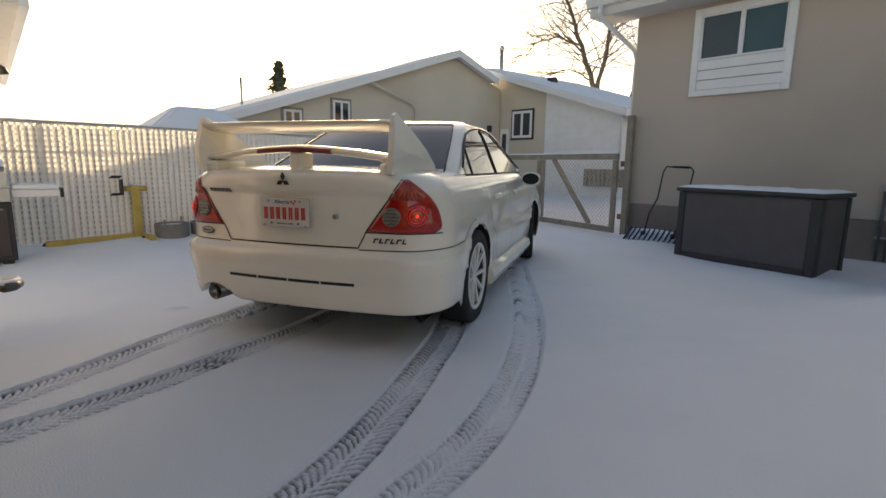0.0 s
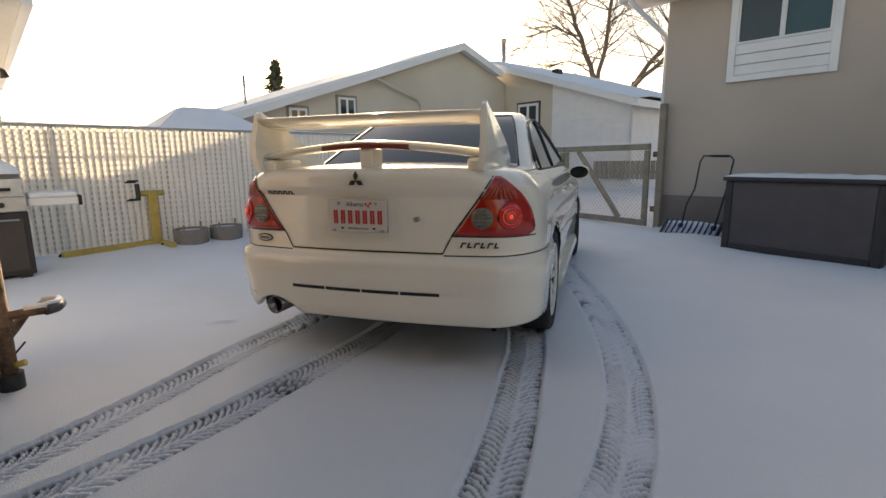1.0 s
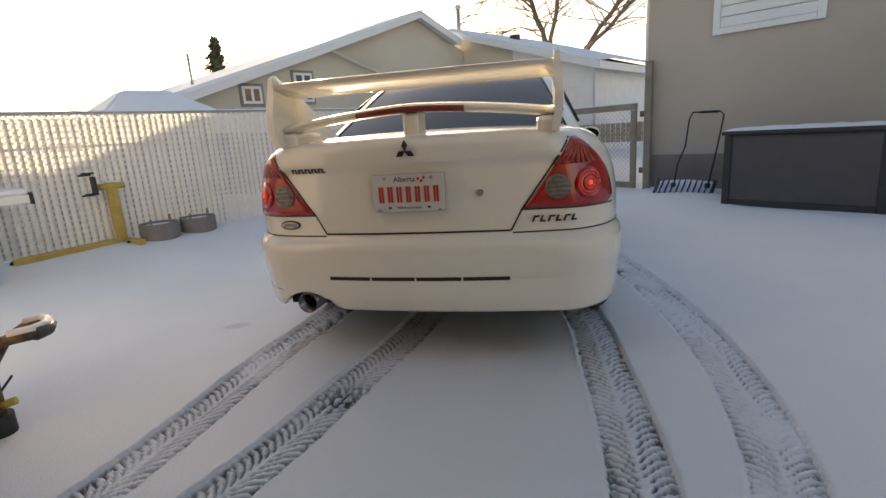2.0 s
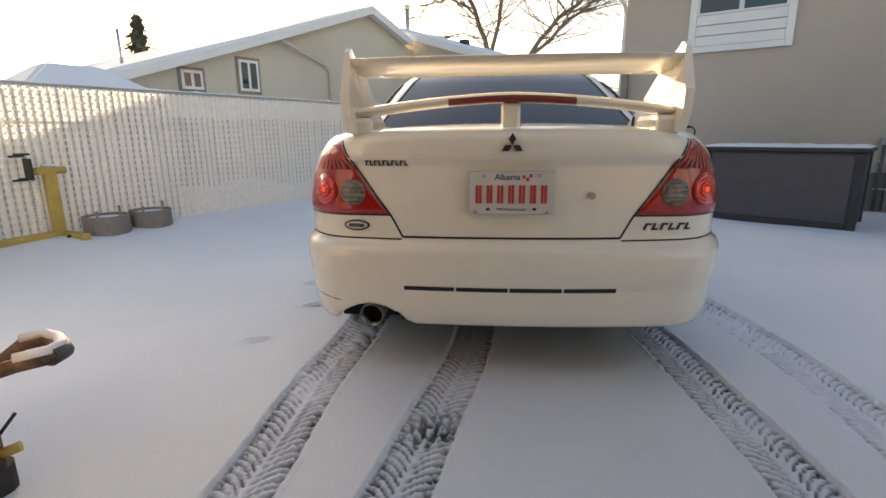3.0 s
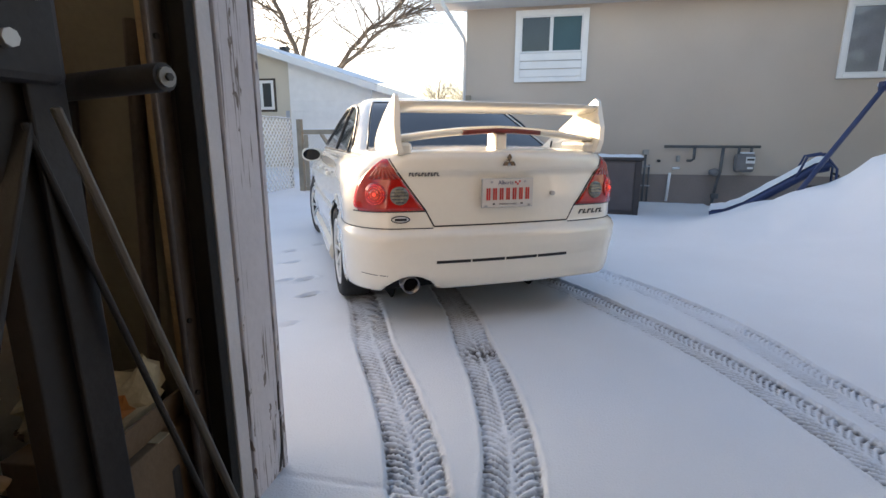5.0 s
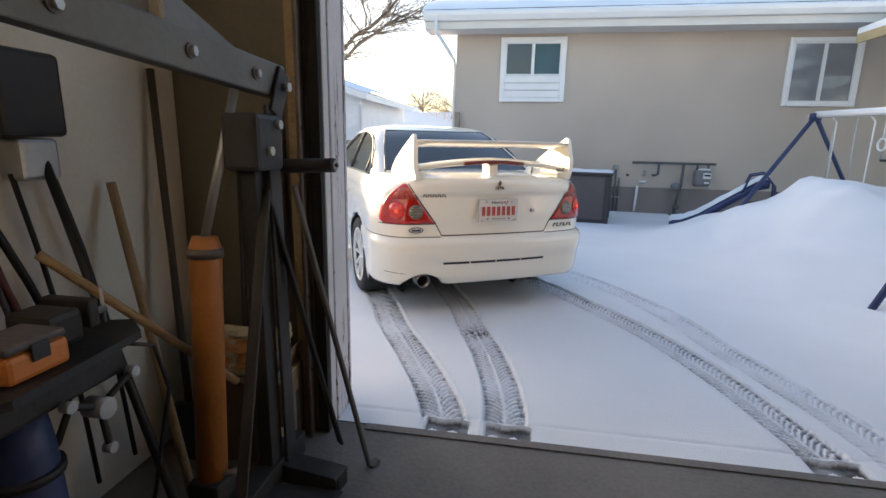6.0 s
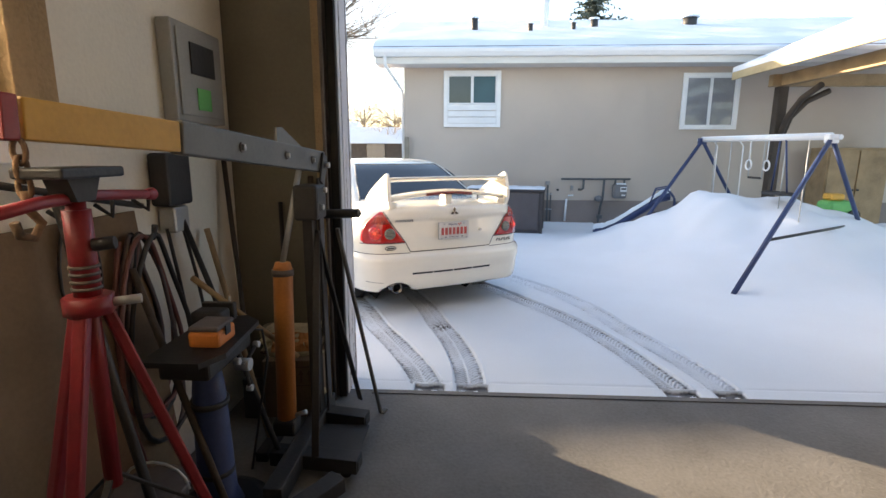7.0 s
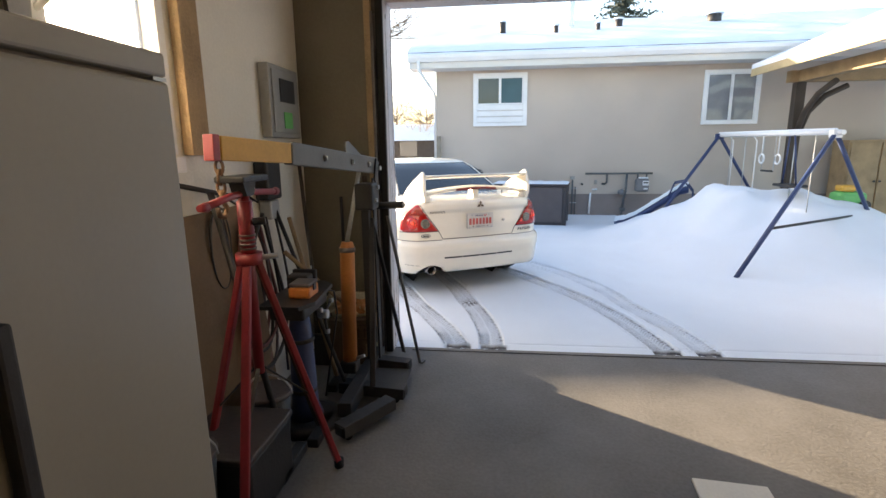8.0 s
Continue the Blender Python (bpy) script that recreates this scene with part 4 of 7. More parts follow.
#  z, rear v, half width, front v, rear bow
LEVELS = [(0.20, 0.05, 0.845, 4.18, 0.07), (0.235, 0.01, 0.858, 4.24, 0.07), (0.30, -0.012, 0.868, 4.30, 0.08), (0.40, -0.02, 0.876, 4.33, 0.08),
          (0.48, -0.035, 0.884, 4.33, 0.08), (0.545, -0.035, 0.884, 4.32, 0.08), (0.572, -0.018, 0.878, 4.31, 0.08), (0.588, 0.012, 0.868, 4.30, 0.08),
          (0.66, 0.012, 0.868, 4.24, 0.08), (0.74, 0.006, 0.864, 4.12, 0.08), (0.82, 0.008, 0.852, 3.92, 0.085), (0.885, 0.006, 0.830, 3.66, 0.09),
          (0.902, -0.010, 0.820, 3.58, 0.09), (0.925, -0.016, 0.805, 3.45, 0.095), (0.96, -0.022, 0.775, 3.28, 0.10), (0.985, -0.020, 0.742, 3.15, 0.105), (1.000, -0.004, 0.705, 3.05, 0.11),
          (1.012, 0.05, 0.64, 2.95, 0.11)]
RC_U, RC_V, FC = 0.27, 0.34, 0.5


def plan_loop(z, levels=LEVELS, rc=(RC_U, RC_V), fc=FC, n_rear=16):
    """Closed plan outline at height z, from the rear centre round the +u side, and back by the -u side."""
    vr, w, vf, bow = (table(levels, z, c) for c in (1, 2, 3, 4))
    half = []
    cu = w - rc[0]
    for k in range(n_rear + 1):
        u = cu * k / n_rear
        half.append((u, vr + bow * (u / w) ** 2))
    v0 = vr + bow * (cu / w) ** 2
    for k in range(1, 11):
        a = math.pi / 2 * k / 10
        half.append((cu + rc[0] * math.sin(a), v0 + rc[1] * (1 - math.cos(a))))
    v1 = v0 + rc[1]
    n_side = 56
    for k in range(1, n_side + 1):
        t = k / n_side
        half.append((w - 0.012 * math.sin(math.pi * t) * (1 if z < 0.9 else 0.3), lerp(v1, vf - fc, t)))
    for k in range(1, 11):
        a = math.pi / 2 * k / 10
        half.append((w - fc + fc * math.cos(a) if w > fc else w * math.cos(a), vf - fc + fc * math.sin(a) * 0.9))
    for k in range(1, 5):
        half.append((max(w - fc, 0.0) * (1 - k / 4), vf - fc * 0.1 + 0.05 * k / 4))
    return half


def arch(u, v, z):
    """Push body points out of the wheel openings."""
    if abs(u) > 0.6:
        for ax in (R_AX, F_AX):
            dv, dz = v - ax, z - 0.31
            d = math.hypot(dv, dz)
            r = 0.352
            if d < r:
                if d < 1e-5:
                    dv, dz, d = 0, 1, 1
                return u, ax + dv / d * r, 0.31 + dz / d * r
            if d < r + 0.05:                      # flared lip
                return u + math.copysign(0.012 * (1 - (d - r) / 0.05), u), v, z
    return u, v, z


def exhaust_notch(u, v, z):
    if v < 0.5:
        z = max(z, 0.245)
    if v < 0.4 and -0.70 < u < -0.40 and z < 0.33:
        t = math.cos((u + 0.55) / 0.15 * math.pi / 2) if abs(u + 0.55) < 0.15 else 0
        return u, v, max(z, 0.245 + 0.085 * max(0, t) ** 0.6)
    return u, v, z


def body_point(z, s, out=0.0, levels=LEVELS, **kw):
    """Point on the body skin at height z, s metres round from the rear centre (positive to the right), pushed out by out."""
    half = plan_loop(z, levels, **kw)
    side = -1 if s < 0 else 1
    rest = abs(s)
    for (u0, v0), (u1, v1) in zip(half, half[1:]):
        L = math.hypot(u1 - u0, v1 - v0)
        if rest <= L or L == 0:
            if L == 0:
                continue
            t = rest / L
            nu, nv = (v1 - v0) / L, -(u1 - u0) / L
            return Vector((side * (lerp(u0, u1, t) + nu * out), lerp(v0, v1, t) + nv * out, z))
        rest -= L
    return Vector((side * half[-1][0], half[-1][1], z))


def build_car_body():
    zs = []
    for (a, *_), (b, *_) in zip(LEVELS, LEVELS[1:]):
        n = max(1, round((b - a) / 0.022))
        zs += [lerp(a, b, k / n) for k in range(n)]
    zs.append(LEVELS[-1][0])

    def shell(zlist):
        bm = bmesh.new()
        rows, gone = [], set()
        for z in zlist:
            half = plan_loop(z)
            loop = [(u, v) for u, v in half] + [(-u, v) for u, v in reversed(half[1:-1])]
            rows.append([bm.verts.new(exhaust_notch(*arch(u, v, z))) for u, v in loop])
            for (u, v), vert in zip(loop, rows[-1]):
                if abs(u) > 0.6 and any(math.hypot(v - ax, z - 0.31) < 0.352 for ax in (R_AX, F_AX)):
                    gone.add(vert)
        for r0, r1 in zip(rows, rows[1:]):
            for k in range(len(r0)):
                q = (r0[k], r0[(k + 1) % len(r0)], r1[(k + 1) % len(r0)], r1[k])
                if len({tuple(round(c, 5) for c in v.co) for v in q}) < 3 or all(v in gone for v in q):
                    continue
                f = bm.faces.new(q)
                f.smooth = True
        return bm, rows
    bm, rows = shell(zs)
    # trunk deck and bonnet: close the top towards the centre line
    top = rows[-1]
    n = len(top)
    prev = top
    for k in range(1, 7):
        t = k / 6
        ring = []
        for v in top:
            tgt_v = min(max(v.co.y, 0.35), 2.75)
            ring.append(bm.verts.new((v.co.x * (1 - t), lerp(v.co.y, tgt_v, t), v.co.z + 0.022 * (1 - (1 - t) ** 2))))
        for i in range(n):
            f = bm.faces.new((prev[i], prev[(i + 1) % n], ring[(i + 1) % n], ring[i]))
            f.smooth = True
        prev = ring
    bmesh.ops.remove_doubles(bm, verts=bm.verts, dist=0.0004)
    bmesh.ops.dissolve_degenerate(bm, edges=bm.edges, dist=0.0002)
    bmesh.ops.recalc_face_normals(bm, faces=bm.faces)
    body = part("body", bm, "car_paint", car, "white painted body shell")
    # floor pan and wheel wells
    bm = bm_box(-0.70, 0.70, 0.14, 4.1, 0.235, 0.30)
    part("floor_pan", bm, "under", car, "dark underbody")
    for ax in (R_AX, F_AX):
        for sg in (-1, 1):
            bm = bm_tube([(sg * 0.52, ax, 0.32), (sg * 0.535, ax, 0.32)], 0.37, sides=24)
            bm_grid(lambda i, j, sg=sg, ax=ax: (sg * lerp(0.53, 0.872, j), ax + 0.358 * math.cos(math.pi * i / 16), 0.31 + 0.358 * math.sin(math.pi * i / 16)), 16, 1, bm)
            part("wheel_well", bm, "under", car)
    part("rear_valance", bm_box(-0.40, 0.66, 0.10, 0.14, 0.24, 0.40), "under", car)
    part("silencer", bm_tube([(-0.62, 0.35, 0.28), (-0.05, 0.35, 0.28)], 0.09, sides=12), "under", car)
    return body


def skin_strip(points, width, out, mat, name, levels=LEVELS, label="", **kw):
    """A thin line laid on the body skin through (s, z) points."""
    bm = bmesh.new()
    prev = None
    dense = []
    for (s0, z0), (s1, z1) in zip(points, points[1:]):
        m = max(2, int(math.hypot(s1 - s0, z1 - z0) / 0.03))
        dense += [(lerp(s0, s1, k / m), lerp(z0, z1, k / m), math.atan2(z1 - z0, s1 - s0)) for k in range(m + 1)]
    for s, z, a in dense:
        ds, dz = -math.sin(a) * width / 2, math.cos(a) * width / 2
        pair = [bm.verts.new(body_point(z + k * dz, s + k * ds, out, levels, **kw)) for k in (-1, 1)]
        if prev:
            bm.faces.new((prev[0], pair[0], pair[1], prev[1]))
        prev = pair
    return part(name, bm, mat, car, label)


def skin_patch(fs, fz, nu, nv, out, mat, name, parent=None, label="", thick=0.004, levels=LEVELS, **kw):
    """A shaped panel on the skin: fs(i/nu, j/nv), fz(...) give s and z."""
    bm = bm_grid(lambda i, j: body_point(fz(i / nu, j / nv), fs(i / nu, j / nv), out, levels, **kw), nu, nv)
    ob = part(name, bm, mat, parent or car, label)
    mod = ob.modifiers.new("thickness", "SOLIDIFY")
    mod.thickness, mod.offset = thick, 0
    return ob


build_car_body()

# tail lamps
for sg in (-1, 1):
    def s_of(a, b, sg=sg):
        q = b
        inner = lerp(0.468, 0.672, q ** 0.95)
        outer = lerp(0.892, 0.70, q ** 2.3)
        if q < 0.12:
            outer -= 0.05 * (1 - q / 0.12) ** 2
        return sg * lerp(inner, outer, a)

    def z_of(a, b):
        return lerp(0.693 - 0.004 * a, 0.968, b)
    lamp = skin_patch(s_of, z_of, 16, 14, 0.006, "red_lens", "tail_lamp", label="red tail lamp cluster")
    for s0, z0, r, mat, nm in ((0.605, 0.775, 0.050, "clear_lens", "reverse_lens"), (0.735, 0.782, 0.062, "red_lens", "lamp_ring"), (0.735, 0.782, 0.03, "lamp_orange", "lamp_cup"), (0.735, 0.782, 0.009, "red_glow", "bulb")):
        off = {"reverse_lens": 0.012, "lamp_ring": 0.011, "lamp_cup": 0.0155, "bulb": 0.02}[nm]
        skin_patch(lambda a, b, sg=sg, s0=s0, r=r: sg * s0 + r * b * math.cos(2 * math.pi * a),
                   lambda a, b, z0=z0, r=r: z0 + r * b * math.sin(2 * math.pi * a), 20, 2, off, mat, nm, lamp, thick=0.004)
    # cross bars of the reversing lens, dotted lit rings, pleated indicator above
    for k in range(5):
        skin_patch(lambda a, b, sg=sg, k=k: sg * 0.605 + lerp(-1, 1, a) * 0.046 * math.cos((k - 2) * 0.55),
                   lambda a, b, k=k: 0.775 + (k - 2) * 0.018 + lerp(-0.0022, 0.0022, b), 6, 1, 0.0155, "chrome", "lens_bar", lamp, thick=0.002)
    for rr, cnt in ((0.022, 20), (0.036, 30), (0.050, 40)):
        bm = bmesh.new()
        for k in range(cnt):
            a0, a1 = 2 * math.pi * k / cnt, 2 * math.pi * (k + 0.45) / cnt
            bm.faces.new([bm.verts.new(body_point(0.782 + q * math.sin(a), sg * 0.735 + q * math.cos(a), 0.0185)) for q, a in ((rr, a0), (rr + 0.002, a0), (rr + 0.002, a1), (rr, a1))])
        part("lit_ring", bm, "red_glow", lamp)
    for k in range(7):
        def ps(a, b, sg=sg, k=k):
            return sg * lerp(lerp(0.585, 0.682, b), lerp(0.78, 0.715, b), (k + 0.12 + 0.76 * a) / 7)
        skin_patch(ps, lambda a, b: lerp(0.862, 0.948, b), 2, 3, 0.010, "lamp_orange", "indicator_rib", lamp, thick=0.004)
    # dark gap round the lamp
    skin_strip([(sg * 0.462, 0.69), (sg * 0.664, 0.97)], 0.007, 0.003, "car_plastic", "lamp_gap")
    skin_strip([(sg * 0.46, 0.688), (sg * 0.90, 0.686)], 0.007, 0.003, "car_plastic", "lamp_gap")

# boot lid shut lines, bumper seam
for sg in (-1, 1):
    skin_strip([(sg * 0.462, 0.69), (sg * 0.415, 0.602)], 0.007, 0.002, "car_plastic", "shut_line")
    skin_strip([(sg * 0.42, 0.592), (sg * 1.22, 0.60)], 0.006, 0.0015, "car_plastic", "bumper_seam")
    skin_strip([(sg * 1.22, 0.60), (sg * 1.30, 0.66), (sg * 1.42, 0.70), (sg * 1.55, 0.70)], 0.005, 0.0015, "car_plastic", "flare_line")
skin_strip([(-0.415, 0.602), (0.415, 0.602)], 0.008, 0.002, "car_plastic", "shut_line")
skin_strip([(-0.44, 0.905), (0.44, 0.905)], 0.004, 0.001, "car_paint", "crease")
for k in range(4):
    a = -0.41 + k * 0.206
    skin_strip([(a, 0.404), (a + 0.198, 0.404)], 0.017, 0.002, "car_plastic", "bumper_slot")
skin_strip([(0.42, 0.404), (0.60, 0.407)], 0.006, 0.002, "car_paint", "bumper_crease")
skin_strip([(-0.85, 0.345), (-0.68, 0.335)], 0.004, 0.001, "car_plastic", "bumper_line")

# number plate: blank white with bars for its writing
plate = part("number_plate", bm_box(-0.153, 0.153, -0.026, -0.020, 0.703, 0.857, bevel=0.0), "plate_white", car, "white number plate with red characters")
fr = bm_box(-0.156, 0.156, -0.022, -0.012, 0.700, 0.860, bevel=0.003)
part("holder", fr, "steel", plate, "worn plate holder")
for k in range(7):
    x = -0.130 + k * 0.0395
    part("character_bar", bm_box(x, x + 0.009, -0.0295, -0.0262, 0.742, 0.808), "plate_red", plate)
    part("character_bar", bm_box(x + 0.013, x + 0.022, -0.0295, -0.0262, 0.742, 0.808), "plate_red", plate)


def lettering(words, size, x, z, mat, parent):
    """Raised flat lettering in the built-in font, on the plate's face."""
    cu = bpy.data.curves.new("lettering", "FONT")
    cu.body, cu.size, cu.extrude, cu.align_x, cu.resolution_u = words, size, 0.0006, "CENTER", 3
    tmp = bpy.data.objects.new("lettering", cu)
    me = bpy.data.meshes.new_from_object(tmp)
    bpy.data.objects.remove(tmp), bpy.data.curves.remove(cu)
    me.materials.clear()
    me.materials.append(M[mat])
    ob = new("lettering", me)
    ob.parent = parent
    ob.matrix_local = pose(x, -0.0272, z, 90, 0, 0)
    return ob


lettering("Alberta", 0.031, -0.015, 0.8275, "plate_navy", plate)
lettering("Wild Rose Country", 0.0135, 0.0, 0.7155, "car_plastic", plate)
for x in (-0.085, 0.085):
    part("sticker", bm_box(x - 0.007, x + 0.007, -0.0275, -0.0262, 0.716, 0.724), "car_plastic", plate)
for x, z in ((-0.1, 0.842), (0.1, 0.842), (-0.13, 0.709), (0.13, 0.709)):
    part("bolt", bm_tube([(x, -0.026, z), (x, -0.034, z)], 0.007, sides=10), "steel", plate)
for x, z in ((0.045, 0.838), (0.058, 0.829), (0.069, 0.842)):
    part("emblem", bm_box(x - 0.005, x + 0.005, -0.0275, -0.0262, z - 0.006, z + 0.006), "plate_red", plate)

# badges: plain shapes
badge = part("badge", bm_box(-0.004, 0.004, -0.033, -0.026, 0.955, 0.963), "chrome", car, "three-pointed dark badge")
for a in (90, 210, 330):
    c, s = math.cos(radians(a)), math.sin(radians(a))
    L, w = 0.044, 0.0127
    bm = bmesh.new()
    quad = [(0, 0), (L / 2, w), (L, 0), (L / 2, -w)]
    bm_prism([(p * c - q * s, 0.952 + p * s + q * c) for p, q in quad], "y", -0.036, -0.027, bm)
    part("lozenge", bm, "chrome", badge)
def letter_bars(s0, s1, z, h, n, slant, label):
    """A row of slim raised bars, one for each letter of a badge."""
    badge_ob = None
    step = (s1 - s0) / n
    for k in range(n):
        bm = bmesh.new()
        a = s0 + step * (k + 0.14)
        shape = [(0.0, 0.0), (0.72, 0.0), (0.72, 0.26), (0.26, 0.26), (0.26, 1.0), (0.0, 1.0)] if k % 2 else [(0.0, 0.0), (0.26, 0.0), (0.26, 0.72), (0.72, 0.72), (0.72, 1.0), (0.0, 1.0)]
        back, front = [[bm.verts.new(body_point(z - h / 2 + h * t, a + step * p + slant * t, o)) for p, t in shape] for o in (0.001, 0.005)]
        bm.faces.new(front)
        for i in range(6):
            bm.faces.new((back[i], back[(i + 1) % 6], front[(i + 1) % 6], front[i]))
        if badge_ob is None:
            badge_ob = part("name_badge", bm, "letter", car, label)
        else:
            part("letter_bar", bm, "letter", badge_ob)
    return badge_ob


letter_bars(-0.555, -0.385, 0.887, 0.020, 10, 0.0, "small dark name badge")
letter_bars(0.495, 0.685, 0.646, 0.026, 6, 0.010, "slanted dark name badge under the lamp")
skin_patch(lambda a, b: -0.60 + 0.052 * b * math.cos(2 * math.pi * a), lambda a, b: 0.645 + 0.021 * b * math.sin(2 * math.pi * a), 20, 1, 0.004, "car_plastic", "oval_sticker", label="oval dark sticker")
skin_patch(lambda a, b: -0.60 + 0.045 * b * math.cos(2 * math.pi * a), lambda a, b: 0.645 + 0.015 * b * math.sin(2 * math.pi * a), 20, 1, 0.0065, "plate_white", "oval_sticker")
skin_strip([(-0.632, 0.645), (-0.568, 0.645)], 0.014, 0.0095, "chrome", "sticker_bar")
part("boot_lock", bm_tube([(0.295, 0.02, 0.767), (0.295, -0.006, 0.767)], 0.013, sides=14), "steel", car, "chrome boot lock")

# exhaust
bm = bm_grid(lambda i, j: (-0.55 + (0.050, 0.050, 0.044, 0.044)[j] * math.cos(2 * math.pi * i / 20), (0.4, 0.02, 0.02, 0.3)[j], 0.275 + (0.050, 0.050, 0.044, 0.044)[j] * math.sin(2 * math.pi * i / 20)), 20, 3, close_u=True)
part("exhaust_pipe", bm, "chrome", car, "wide steel exhaust tip")
part("exhaust_inside", bm_tube([(-0.55, 0.08, 0.275), (-0.55, 0.09, 0.275)], 0.043, sides=20), "under", car)

# cabin: painted shell, then glass a little proud of it
CABIN = [(0.985, 0.66, 0.735, 3.22, 0.06), (1.03, 0.74, 0.715, 3.12, 0.06), (1.12, 0.91, 0.678, 2.95, 0.07), (1.22, 1.10, 0.636, 2.76, 0.08), (1.31, 1.28, 0.592, 2.58, 0.08),
         (1.35, 1.38, 0.562, 2.48, 0.09), (1.378, 1.48, 0.525, 2.38, 0.09), (1.395, 1.58, 0.475, 2.30, 0.09), (1.408, 1.72, 0.38, 2.2, 0.07), (1.414, 1.85, 0.22, 2.1, 0.04)]
CKW = dict(levels=CABIN, rc=(0.11, 0.10), fc=0.16)


def build_cabin():
    bm = bmesh.new()
    rows = []
    zs = []
    for (a, *_), (b, *_) in zip(CABIN, CABIN[1:]):
        n = max(1, round((b - a) / 0.025))
        zs += [lerp(a, b, k / n) for k in range(n)]
    zs.append(CABIN[-1][0])
    for z in zs:
        half = plan_loop(z, CABIN, (min(0.11, table(CABIN, z, 2) * 0.4), 0.10), 0.16)
        loop = half + [(-u, v) for u, v in reversed(half[1:-1])]
        rows.append([bm.verts.new((u, v, z)) for u, v in loop])
    for r0, r1 in zip(rows, rows[1:]):
        for k in range(len(r0)):
            f = bm.faces.new((r0[k], r0[(k + 1) % len(r0)], r1[(k + 1) % len(r0)], r1[k]))
            f.smooth = True
    f = bm.faces.new(rows[-1])
    f.smooth = True
    bmesh.ops.recalc_face_normals(bm, faces=bm.faces)
    part("cabin", bm, "car_paint", car, "white roof and pillars")
    # rear screen
    def rs(i, j):
        z = lerp(1.02, 1.345, j / 10)
        w = table(CABIN, z, 2) - 0.075
        u = lerp(-w, w, i / 20)
        p = body_point(z, u, 0.004, **CKW)
        return p
    ob = part("rear_window", bm_grid(rs, 20, 10), "glass_dark", car, "dark rear window, lightly frosted")
    for sg in (-1, 1):
        skin = [body_point(z, sg * (table(CABIN, z, 2) - 0.068), 0.005, **CKW) for z in np.linspace(1.0, 1.35, 8)]
        part("window_seal", bm_tube(skin, 0.006, sides=6), "car_plastic", car)
    part("window_seal", bm_tube([body_point(1.35, u, 0.004, **CKW) for u in np.linspace(-0.49, 0.49, 12)], 0.006, sides=6), "car_plastic", car)
    # windscreen
    def ws(i, j):
        z = lerp(1.02, 1.33, j / 8)
        w = table(CABIN, z, 2) - 0.08
        return Vector((lerp(-w, w, i / 14), table(CABIN, z, 3) + 0.05, z))
    part("windscreen", bm_grid(ws, 14, 8), "glass_dark", car)
    # side glass: lower edge on the belt, upper edge under the roof
    def top_z(v):
        return table([(0.95, 1.02), (1.15, 1.17), (1.35, 1.265), (1.6, 1.315), (1.9, 1.335), (2.2, 1.315), (2.45, 1.22), (2.75, 1.10), (3.02, 1.0)], v, 1)
    for sg in (-1, 1):
        for v0, v1, nm in ((0.98, 1.12, "quarter_glass"), (1.15, 1.86, "rear_door_glass"), (1.93, 2.90, "front_door_glass")):
            def pt(i, j, v0=v0, v1=v1, sg=sg):
                v = lerp(v0, v1, i / 10)
                z = lerp(0.985, max(top_z(v) - 0.0, 0.99), j / 6)
                return Vector((sg * (table(CABIN, max(z, 0.985), 2) + 0.004), v, z))
            part(nm, bm_grid(pt, 10, 6), "glass_dark", car)
        rim_pts = [Vector((sg * (table(CABIN, max(top_z(v), 0.985), 2) + 0.006), v, top_z(v) + 0.012)) for v in np.linspace(0.93, 3.0, 24)]
        part("window_seal", bm_tube(rim_pts, 0.008, sides=6), "car_plastic", car)
        part("belt_seal", bm_tube([Vector((sg * 0.744, v, 0.978)) for v in np.linspace(0.93, 3.0, 8)], 0.010, sides=6), "car_plastic", car)
        for v in (1.135, 1.895):
            part("window_post", bm_tube([Vector((sg * (table(CABIN, z, 2) + 0.006), v + (0 if v > 1.5 else (z - 1) * 0.2), z)) for z in np.linspace(0.98, top_z(v), 5)], 0.013 if v > 1.5 else 0.008, sides=6), "car_plastic", car)


build_cabin()


# doors, handles, skirts, mirrors
def side_strip(points, sg, width, name, mat="car_plastic", out=0.002):
    def on(v, z):
        w = table(LEVELS, z, 2)
        return Vector((sg * (w + out), v, z))
    bm = bmesh.new()
    prev = None
    for (v0, z0), (v1, z1) in zip(points, points[1:]):
        m = max(2, int(math.hypot(v1 - v0, z1 - z0) / 0.05))
        for k in range(m + 1):
            v, z = lerp(v0, v1, k / m), lerp(z0, z1, k / m)
            a = math.atan2(z1 - z0, v1 - v0)
            pair = [bm.verts.new(on(v - q * math.sin(a) * width / 2, z + q * math.cos(a) * width / 2)) for q in (-1, 1)]
            if prev:
                bm.faces.new((prev[0], pair[0], pair[1], prev[1]))
            prev = pair
    return part(name, bm, mat, car)


